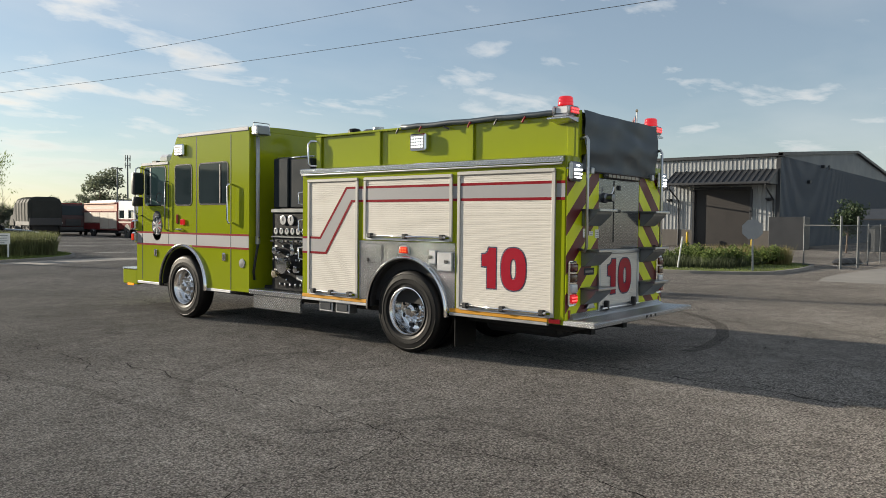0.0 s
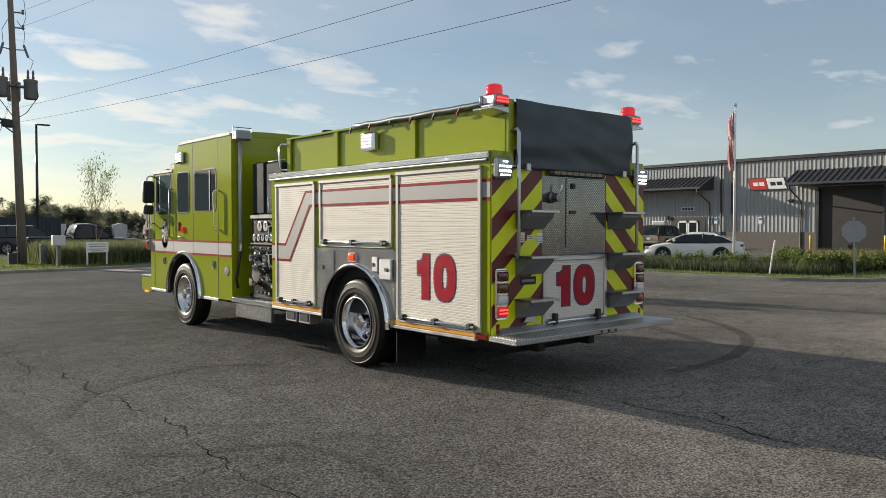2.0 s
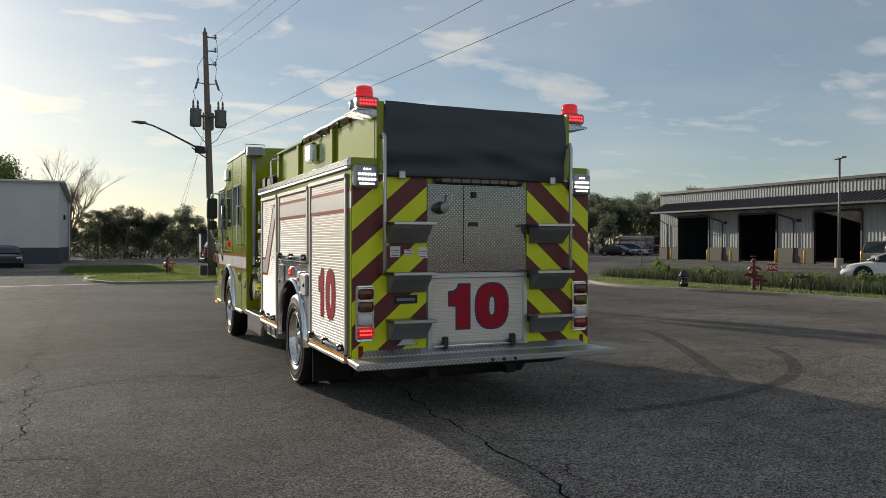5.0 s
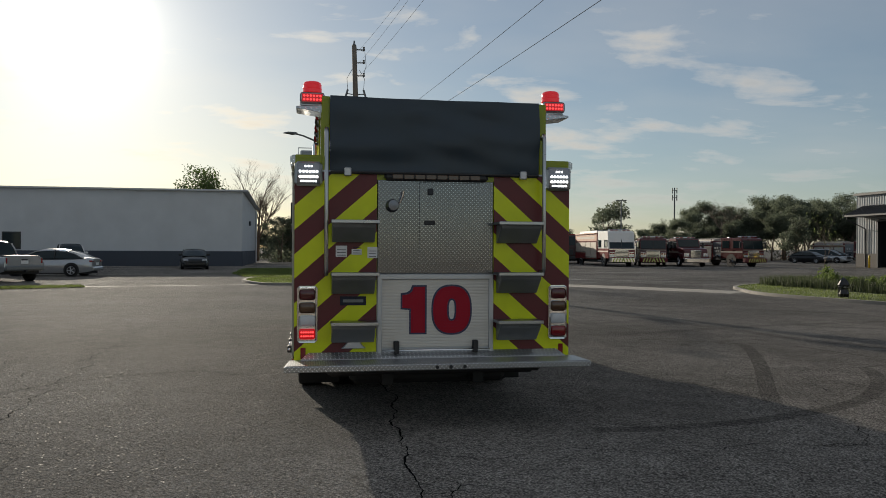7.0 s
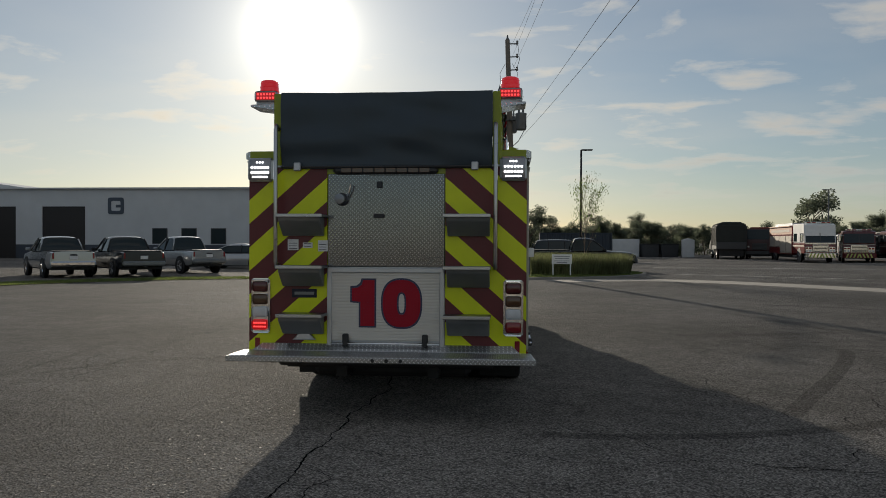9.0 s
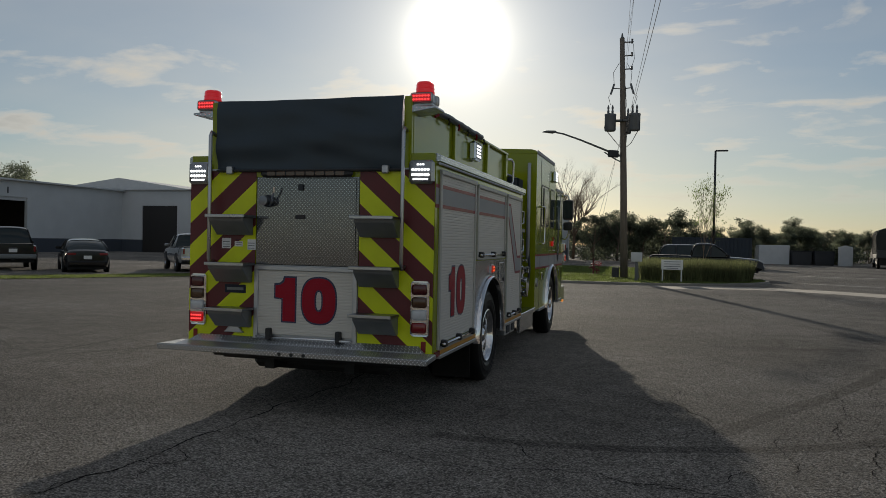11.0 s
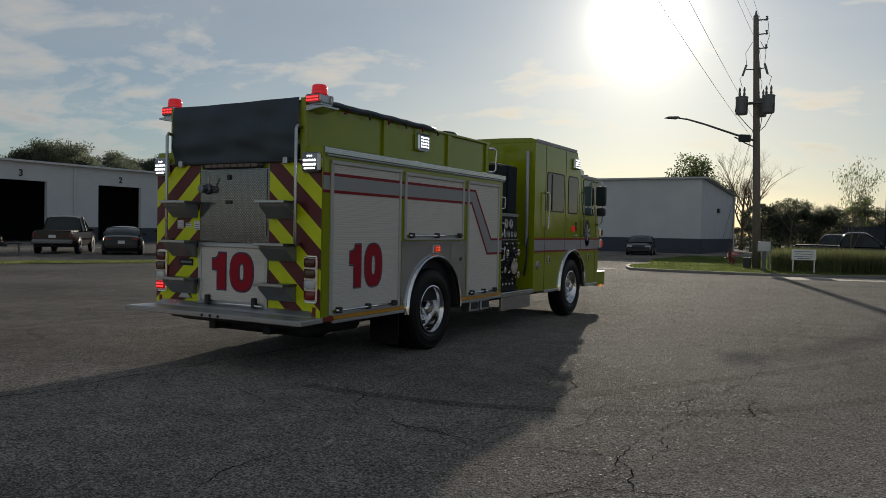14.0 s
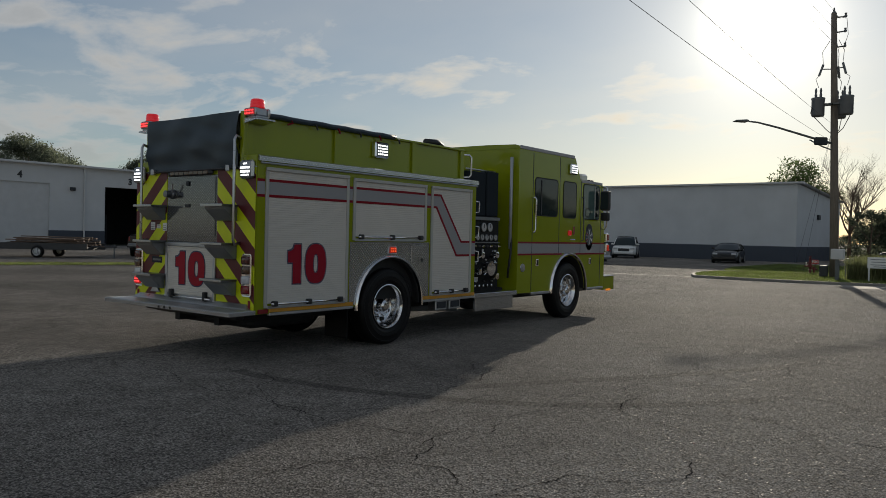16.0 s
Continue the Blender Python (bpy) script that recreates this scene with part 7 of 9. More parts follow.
# company sign: slanted panel, red and white, with plain bars
sg = part("company_sign", prism([(20.85, 4.50), (23.75, 4.50), (24.05, 5.45), (21.15, 5.45)][::-1], "x", X0 - 0.16, X0 - 0.04), TRIM_DARK, hall, "slanted red and white sign panel")
part("sign_field", prism([(22.35, 4.57), (23.68, 4.57), (23.93, 5.38), (22.60, 5.38)][::-1], "x", X0 - 0.172, X0 - 0.16), SIGN_RED, sg)
part("sign_field", prism([(20.93, 4.57), (22.30, 4.57), (22.55, 5.38), (21.20, 5.38)][::-1], "x", X0 - 0.172, X0 - 0.16), DECAL_WHITE, sg)
for y0, y1, m in ((22.62, 23.02, DECAL_WHITE), (23.10, 23.5, DECAL_WHITE), (21.75, 22.15, DECAL_DARK), (21.25, 21.65, DECAL_DARK)):
    part("sign_bar", prism([(y0, 4.82), (y1, 4.82), (y1 + 0.08, 5.10), (y0 + 0.08, 5.10)][::-1], "x", X0 - 0.18, X0 - 0.172), m, sg)
for y0 in (14.0, 18.95, 34.0, 39.2, 42.2, 47.4, 50.4, 55.6):
    solid("bollard", lathe([(0, 0.09), (1.05, 0.09), (1.12, 0.06), (1.13, 0.0)], "z", (0, 0, 0), 14), YELLOW_PAINT, "yellow steel bollard beside a bay door", "bollard", "bollards at the bays", m=pose(X0 - 0.6, y0, 0), smooth=True)
lean = thing("lean_to", "small dark roofed lean-to against the hall", "shed")
part("roof", prism([(-2.0, 2.2), (0.0, 2.9), (2.2, 2.3), (2.2, 2.2), (0.0, 2.75), (-2.0, 2.1)], "y", -1.2, 1.2), TRIM_DARK, lean)
for x in (-1.7, 1.9):
    part("leg", box(x - 0.05, x + 0.05, -1.1, -1.0, 0, 2.25), TRIM_DARK, lean)
part("tank", lathe([(0, 0.8), (1.5, 0.8), (1.8, 0.4), (1.82, 0)], "z", (0, 0, 0), 20), GREY_BOX, lean)
lean.matrix_basis = pose(50.0, 5.6, 0)
solid("utility_cabinet", box(-0.7, 0.7, -1.2, 1.2, 0, 2.3, 0.02), TRIM_DARK, "dark grey utility cabinet at the hall's corner", "cabinet", m=pose(49.0, 11.2, 0))

# white hall to the north-west: one wing faces south, the other east
white = thing("white_hall", "low white stucco hall with dark base and numbered bay doors", "building")
YN, XE, XW = 59.2, -6.6, -50.0
H1 = 6.25
south_doors = [(-41.0, -36.9, 4.7), (-47.6, -43.5, 4.7)]
x = XW
for x0, x1, z in sorted(south_doors) + [(XE, XE, 0)]:
    if x0 > x:
        part("wall_panel", box(x, x0, YN, YN + 0.3, 1.25, H1), STUCCO, white)
        part("wall_base", box(x, x0, YN - 0.02, YN + 0.3, 0, 1.25), STUCCO_DARK, white)
    if x1 > x0:
        part("wall_panel", box(x0, x1, YN, YN + 0.3, z, H1), STUCCO, white)
        part("bay_door", box(x0, x1, YN + 0.12, YN + 0.2, 0, z), DOOR_BROWN, white)
    x = x1
part("roof_edge", box(XW, XE + 0.45, YN - 0.3, YN + 0.5, H1, H1 + 0.14, 0.01), DOOR_WHITE, white, "bright metal roof edge")
b = bmesh.new()
vs = [b.verts.new(p) for p in ((XW - 26, YN - 0.3, H1 + 0.14), (XE + 0.45, YN - 0.3, H1 + 0.14), (XE + 0.45, YN + 17, H1 - 0.75), (XW - 26, YN + 17, H1 - 0.75))]
b.faces.new(vs)
part("roof", b, DOOR_WHITE, white)
part("gable_roof", prism([(-40.5, H1 - 0.2), (-53.0, H1 + 1.55), (-66.0, H1 - 0.2)], "y", YN + 3.0, YN + 15.0), DOOR_WHITE, white, "low pale gable roof behind the wall")
part("east_end", prism([(YN + 0.3, 0), (YN + 0.3, H1), (YN + 16.5, H1 - 0.8), (YN + 16.5, 0)], "x", XE - 0.3, XE), STUCCO, white)
part("end_base", box(XE, XE + 0.02, YN + 0.3, YN + 16.5, 0, 1.25), STUCCO_DARK, white)
part("end_pipe", tube([(XE + 0.12, YN + 15.5, H1 - 0.9), (XE + 0.12, YN + 15.5, 0.05)], 0.08, 8), DOOR_WHITE, white)
part("end_vent", box(XE, XE + 0.15, YN + 7, YN + 7.8, 3.6, 4.0), GREY_BOX, white)
for x0, x1 in ((-30.6, -29.2), (-27.9, -26.5), (-25.2, -23.8)):
    w = part("window", box(x0, x1, YN - 0.04, YN + 0.02, 1.35, 2.75), TRIM_DARK, white, "dark framed office window")
    part("pane", box(x0 + 0.08, x1 - 0.08, YN - 0.05, YN - 0.04, 1.43, 2.67), GLASS, w)
lg = part("wall_logo", ring_plate(zero_ring(-34.0, 4.75, 0.75, 0.75, 28, 8), zero_ring(-34.0, 4.75, 0.45, 0.45, 28, 8), lambda p, k: (p[0], YN - 0.002 - 0.05 * k, p[1])), SIDING_SHADE_GREY, white, "square grey emblem on the wall")
part("emblem_bar", box(-34.0, -33.3, YN - 0.055, YN - 0.002, 4.6, 4.85), SIDING_SHADE_GREY, lg)
# east-facing wing
wing_doors = [(42.9, 47.1), (34.4, 38.6), (25.7, 29.9), (17.1, 21.4)]
H2 = 6.1
y = -14.0
for y0, y1 in sorted(wing_doors) + [(YN, YN)]:
    part("wall_panel", box(XW - 0.3, XW, y, y0, 1.25, H2), STUCCO, white)
    part("wall_base", box(XW - 0.3, XW + 0.02, y, y0, 0, 1.25), STUCCO_DARK, white)
    if y1 > y0:
        part("wall_panel", box(XW - 0.3, XW, y0, y1, 4.75, H2), STUCCO, white)
    y = y1
part("bay_door", box(XW - 0.2, XW - 0.12, 17.1, 21.4, 0, 4.75), DOOR_WHITE, white, "closed white roll-up door")
part("half_door", box(XW - 0.2, XW - 0.12, 42.9, 47.1, 4.45, 4.75), DOOR_WHITE, white)
# bay darkness painted on: near-black back wall and ceiling
part("wing_inside", box(XW - 9, XW - 8.8, -14, YN, 0, H2), INTERIOR_SHADE, white)
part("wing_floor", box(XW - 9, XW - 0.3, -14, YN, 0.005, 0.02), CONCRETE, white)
part("wing_ceiling", box(XW - 9, XW - 0.3, -14, YN, 5.6, 5.7), INTERIOR_SHADE, white)
b = bmesh.new()
vs = [b.verts.new(p) for p in ((XW + 0.35, -14, H2 + 0.12), (XW + 0.35, YN + 3, H2 + 0.12), (XW - 13, YN + 3, H2 + 0.8), (XW - 13, -14, H2 + 0.8), (XW - 26, YN + 3, H2), (XW - 26, -14, H2))]
b.faces.new((vs[0], vs[1], vs[2], vs[3]))
b.faces.new((vs[3], vs[2], vs[4], vs[5]))
part("wing_roof", b, DOOR_WHITE, white)
part("wing_eave", box(XW - 0.05, XW + 0.40, -14, YN, H2, H2 + 0.16, 0.02), DOOR_WHITE, white, "pale eave gutter")
for yy in (32.2, 40.9, 24.0):
    part("downpipe", tube([(XW + 0.1, yy, H2), (XW + 0.1, yy, 0.05)], 0.07, 8), DOOR_WHITE, white)
    if yy == 24.0:
        part("wall_lamp", box(XW, XW + 0.25, yy - 1.1, yy - 0.75, 4.3, 4.55, 0.02), GREY_BOX, white)
for (y0, y1), digit in zip(wing_doors, "1234"):
    bm_ = text_mesh(digit, 0.7, 0.03)
    bm_.transform(Matrix.Rotation(radians(90), 4, "Z"))
    bm_.transform(Matrix.Translation((XW + 0.03, (y0 + y1) / 2, 5.05)))
    part("bay_number", bm_, TRIM_DARK, white, "grey bay number " + digit)
# dark shapes of shelves inside the open bays
for yy in (26.8, 36.0):
    sh = thing("storage_rack", "tall dark rack with boxes inside an open bay", "rack")
    for x_ in (-0.5, 0.5):
        for y_ in (-0.9, 0.9):
            part("post", box(x_ - 0.04, x_ + 0.04, y_ - 0.04, y_ + 0.04, 0, 2.6), TRIM_DARK, sh)
    for z in (0.5, 1.3, 2.1):
        part("shelf", box(-0.55, 0.55, -0.95, 0.95, z, z + 0.05), GREY_BOX, sh)
        part("carton", box(-0.4, 0.4, -0.7, 0.5, z + 0.05, z + 0.5, 0.01), mat("carton", (0.2, 0.15, 0.1), 0.8, 0, 0.15, 4), sh)
    sh.matrix_basis = pose(XW - 4, yy, 0.02)

# ---- vehicles ----
def paint(name, c, metal=0.0):
    return mat("paint_" + name, c, 0.14, metal, 0.03, 3, coat=0.2, spec=0.25)


def road_wheel(parent, x, y, r, side, rimmat):
    w = part("wheel", lathe([(side * a, q * r) for a, q in ((-0.10, 0.62), (-0.11, 0.90), (-0.08, 1.0), (0.08, 1.0), (0.11, 0.90), (0.105, 0.66))], "x", (x, y, r), 24, cap=False), RUBBER, parent, smooth=True)
    rim = lathe([(side * 0.105, 0.66 * r), (side * 0.10, 0.60 * r), (side * 0.06, 0.52 * r), (side * 0.085, 0.18 * r), (side * 0.09, 0.0)], "x", (x, y, r), 20, cap=False)
    for k in range(5):
        a = 2 * math.pi * k / 5
        tube([(x + side * 0.085, y, r), (x + side * 0.10, y + 0.60 * r * math.cos(a), r + 0.60 * r * math.sin(a))], 0.03, 5, rim)
    part("rim", rim, rimmat, w)


PROFILE = {
    "sedan": ([(-0.5, 0.60), (-0.495, 0.93), (-0.46, 1.0), (-0.38, 1.0), (-0.2, 0.97), (0.2, 0.95), (0.30, 0.91), (0.42, 0.81), (0.475, 0.70), (0.5, 0.55)],
              [(-0.41, 0.0), (-0.32, 0.55), (-0.22, 0.88), (-0.10, 1.0), (0.02, 0.99), (0.10, 0.84), (0.18, 0.45), (0.27, 0.0)]),
    "suv": ([(-0.5, 0.70), (-0.495, 1.06), (-0.44, 1.10), (0.18, 1.08), (0.28, 1.05), (0.42, 0.98), (0.48, 0.86), (0.5, 0.62)],
            [(-0.49, 0.0), (-0.465, 0.55), (-0.43, 0.9), (-0.36, 0.98), (-0.1, 1.0), (0.05, 0.97), (0.12, 0.75), (0.24, 0.0)]),
    "van": ([(-0.5, 0.65), (-0.495, 1.0), (-0.44, 1.03), (0.28, 1.0), (0.36, 0.95), (0.45, 0.82), (0.5, 0.6)],
            [(-0.49, 0.0), (-0.465, 0.6), (-0.42, 0.93), (-0.3, 1.0), (0.02, 0.99), (0.14, 0.8), (0.25, 0.45), (0.37, 0.0)]),
    "pickup": ([(-0.5, 0.75), (-0.497, 1.16), (-0.47, 1.19), (-0.12, 1.19), (0.18, 1.18), (0.30, 1.14), (0.44, 1.08), (0.49, 0.98), (0.5, 0.7)],
               [(-0.125, 0.0), (-0.11, 0.6), (-0.09, 0.92), (-0.05, 1.0), (0.03, 1.0), (0.08, 0.92), (0.13, 0.6), (0.21, 0.0)])}


def ease(rows, n):
    """Points between the rows of a profile, by straight steps."""
    out = []
    for (a, za), (c, zc) in zip(rows, rows[1:]):
        m = max(1, int((c - a) * n))
        out += [(a + (c - a) * k / m, za + (zc - za) * k / m) for k in range(m)]
    return out + [rows[-1]]


def skin(sections, close=True):
    """A skin over cross-sections of equal point counts."""
    b = bmesh.new()
    rows = [[b.verts.new(p) for p in sec] for sec in sections]
    n = len(rows[0])
    for r0, r1 in zip(rows, rows[1:]):
        for k in range(n if close else n - 1):
            b.faces.new((r0[k], r0[(k + 1) % n], r1[(k + 1) % n], r1[k]))
    if close:
        b.faces.new(rows[0])
        b.faces.new(rows[-1][::-1])
    bmesh.ops.recalc_face_normals(b, faces=b.faces)
    return b


def car(kind, L, W, H, body, m, label, category, rimmat=ALU, plate=True):
    """A parked car: rounded body, glass house with roof and pillars, wheels, lamps."""
    c = thing(category.replace(" ", "_"), label, category)
    hw, hl = W / 2, L / 2
    r = {"pickup": 0.40, "suv": 0.37, "van": 0.34, "sedan": 0.33}[kind]
    g = {"pickup": 0.42, "suv": 0.28, "van": 0.22, "sedan": 0.20}[kind]
    deck, house = PROFILE[kind]
    belt = max(z for _, z in deck) - 0.03

    def wide(u):
        e = max(0.0, abs(u) - 0.36) / 0.14
        return hw * (1 - (0.07 if kind == "pickup" else 0.16) * e ** 2.2)
    secs = []
    for u, z in ease(deck, 24):
        w = wide(u)
        lo = g + 0.10 * max(0, abs(u) - 0.42) / 0.08
        half = [(0.0, z), (0.5 * w, z - 0.008), (0.80 * w, z - 0.03), (0.93 * w, z - 0.09 * min(1, z)), (0.985 * w, 0.72 * z), (w, 0.58 * z), (0.985 * w, lo + 0.16), (0.93 * w, lo)]
        half = [(x, max(zz, lo)) for x, zz in half]
        secs.append([(x, u * L, zz) for x, zz in half] + [(-x, u * L, zz) for x, zz in half[::-1][:-1]])
    soft_edges(part("body", skin(secs), body, c), 0.6)
    part("underside", box(-hw + 0.16, hw - 0.16, -hl + 0.25, hl - 0.25, g - 0.06, g + 0.15), UNDER, c)

    def rib(u, k, grow=0.0):
        z = belt + (H - belt) * k
        w = wide(u)
        wt = w * (0.92 - 0.20 * k) + grow
        half = [(0.0, z + grow), (0.55 * wt, z - 0.012 + grow), (0.86 * wt, z - 0.04 * k + grow), (wt, z - 0.10 * k), (w * 0.93, belt - 0.02)]
        return [(x, u * L, zz) for x, zz in half] + [(-x, u * L, zz) for x, zz in half[::-1][:-1]]
    hs = ease(house, 26)
    soft_edges(part("cabin_glass", skin([rib(u, k) for u, k in hs]), GLASS, c, "dark tinted windows"), 0.6)
    roof = [(u, k) for u, k in hs if k >= 0.86]
    rsec = [rib(u, k, 0.012) for u, k in roof]
    soft_edges(part("roof", skin([sec[-3:] + sec[:4] for sec in rsec], False), body, c), 0.6)
    for s in (-1, 1):
        for chain in ([q for q in hs if q[0] <= roof[0][0]], [q for q in hs if q[0] >= roof[-1][0]]):
            part("pillar", tube([(s * wide(u) * (0.925 - 0.195 * k), u * L, belt + (H - belt) * k - 0.07 * k) for u, k in chain], 0.035, 6), body, c, smooth=True)
        for f in ((0.45,) if kind == "sedan" else (0.30, 0.62) if kind in ("suv", "van") else (0.5,)):
            u = house[0][0] + (house[-1][0] - house[0][0]) * f
            part("pillar", tube([(s * wide(u) * 0.935, u * L, belt), (s * wide(u) * 0.755, u * L, H - 0.06)], 0.03, 6), BLACK, c)
        for yc in (0.30 * L, -0.29 * L):
            part("wheel_arch", disc((s * (hw - 0.012), yc, r + 0.02), "x", r + 0.065, 0.05, 24), UNDER, c)
            road_wheel(c, s * (hw - 0.085), yc, r, s, rimmat)
        hz = deck[-2][1] - 0.02
        part("headlight", box(min(s * hw * 0.50, s * hw * 0.86), max(s * hw * 0.50, s * hw * 0.86), hl - 0.22, hl - 0.01, hz - 0.09, hz + 0.04, 0.03), CLEAR_LENS, c)
        tz = deck[1][1] - 0.12
        x0, x1 = sorted((s * hw * (0.50 if kind == "sedan" else 0.78), s * hw * 0.86))
        part("tail_lamp", box(x0, x1, -hl - 0.012, -hl + 0.16, tz - (0.05 if kind == "sedan" else 0.20), tz + 0.05, 0.02), RED_LENS_OFF, c)
        part("side_mirror", box(min(s * hw * 0.94, s * (hw + 0.16)), max(s * hw * 0.94, s * (hw + 0.16)), 0.17 * L, 0.17 * L + 0.12, belt, belt + 0.14, 0.04), body, c)
    bm_ = (CHROME if rimmat is CHROME and body is SILVER_CAR else STEP_GREY) if kind == "pickup" else body
    w = wide(0.5) * 0.98
    part("rear_bumper", box(-w, w, -hl - 0.09, -hl + 0.12, g + 0.10, g + 0.32, 0.06), bm_, c)
    part("front_bumper", box(-w, w, hl - 0.14, hl + 0.05, g + 0.06, g + 0.30, 0.06), bm_, c)
    part("front_grille", box(-hw * 0.45, hw * 0.45, hl - 0.06, hl + 0.012, deck[-1][1] - 0.06, deck[-2][1] - 0.06, 0.02), BLACK, c)
    if plate:
        part("plate_blank", box(-0.16, 0.16, -hl - 0.025, -hl + 0.02, deck[1][1] - 0.34, deck[1][1] - 0.19), DECAL_WHITE, c)
    if kind == "pickup":
        part("bed_liner", box(-hw * 0.80, hw * 0.80, -hl + 0.10, -0.14 * L, belt + 0.005, belt + 0.034), BLACK, c)
        part("tailgate_handle", box(-0.14, 0.14, -hl - 0.012, -hl + 0.02, belt - 0.22, belt - 0.12, 0.01), BLACK, c)
        part("hitch", box(-0.05, 0.05, -hl - 0.2, -hl, g + 0.05, g + 0.12), BLACK, c)
    c.matrix_basis = m
    return c


WHITE_CAR, BLACK_CAR, SILVER_CAR = paint("white", (0.70, 0.70, 0.68)), paint("black", (0.012, 0.012, 0.014)), paint("silver", (0.42, 0.43, 0.44), 0.5)
TAN_CAR, RED_CAR, GREY_CAR, BLUE_CAR = paint("tan", (0.32, 0.27, 0.22), 0.4), paint("maroon", (0.016, 0.007, 0.007), 0.2), paint("grey", (0.035, 0.037, 0.04), 0.3), paint("navy", (0.018, 0.022, 0.03), 0.3)
car("sedan", 4.6, 1.84, 1.44, WHITE_CAR, pose(27.75, 15.1, 0, 0, 0, 24), "white four-door sedan parked behind the hedge", "sedan")
car("suv", 5.0, 1.98, 1.88, TAN_CAR, pose(46.6, 29.0, 0, 0, 0, -85), "tan sport utility car parked facing the hall", "suv")
# row in front of the white hall
car("pickup", 5.6, 1.94, 1.80, SILVER_CAR, pose(-19.2, 26.2, 0, 0, 0, 44), "silver-white crew pickup parked beside the verge", "pickup", CHROME)
car("pickup", 5.7, 2.0, 1.82, GREY_CAR, pose(-16.6, 27.2, 0, 0, 0, 44), "dark grey pickup parked beside the verge", "pickup")
car("pickup", 5.5, 1.95, 1.85, SILVER_CAR, pose(-15.6, 31.4, 0, 0, 0, 50), "silver pickup parked near the white hall", "pickup")
car("sedan", 4.9, 1.86, 1.46, BLACK_CAR, pose(-28.5, 20.4, 0, 0, 0, 50), "black sedan parked beside the verge", "sedan")
car("pickup", 5.8, 2.03, 1.95, BLACK_CAR, pose(-26.1, 21.9, 0, 0, 0, 50), "black crew pickup parked beside the verge", "pickup", CHROME)
car("sedan", 4.8, 1.85, 1.46, BLACK_CAR, pose(-22.3, 22.4, 0, 0, 0, 46), "glossy black sedan parked beside the verge", "sedan")
car("pickup", 5.8, 2.03, 1.95, RED_CAR, pose(-31.2, 18.9, 0, 0, 0, 44), "dark maroon crew pickup by the verge", "pickup", CHROME)
car("sedan", 4.8, 1.85, 1.46, GREY_CAR, pose(-9.4, 51.5, 0, 0, 0, 190), "dark grey sedan parked before the white hall", "sedan")
car("suv", 4.8, 1.95, 1.80, WHITE_CAR, pose(-18.6, 54.0, 0, 0, 0, 200), "white utility car parked before the white hall", "suv")
car("sedan", 4.8, 1.85, 1.46, SILVER_CAR, pose(-14.8, 37.4, 0, 0, 0, 85), "silver sedan parked on the west lot", "sedan")
# beyond the bed with the wooden pole
car("pickup", 5.7, 2.0, 1.86, BLACK_CAR, pose(5.35, 36.6, 0, 0, 0, -90), "black crew pickup parked behind the ornamental grass", "pickup", CHROME)
car("suv", 4.9, 1.95, 1.80, GREY_CAR, pose(5.3, 48.5, 0, 0, 0, -86), "dark grey utility car parked on the back lot", "suv")
# by the north end of the hall
car("van", 5.1, 1.98, 1.75, SILVER_CAR, pose(62.4, 78.0, 0, 0, 0, 205), "silver minivan parked by the metal hall", "minivan")
car("sedan", 4.8, 1.85, 1.46, BLACK_CAR, pose(58.4, 76.0, 0, 0, 0, 200), "black sedan parked by the metal hall", "sedan")


LOCKER_PALE = mat("pale_locker", (0.42, 0.37, 0.31), 0.5, 0, 0.06, 3)


BANNER = mat("faded_banner", (0.40, 0.20, 0.13), 0.6, 0, 0.12, 2)
ENGINE_DARK = mat("engine_dark_red", (0.085, 0.007, 0.010), 0.3, 0, 0.05, 3, coat=0.3)
LIME_BAND = mat("lime_band", (0.46, 0.50, 0.14), 0.5, 0, 0.06, 6)


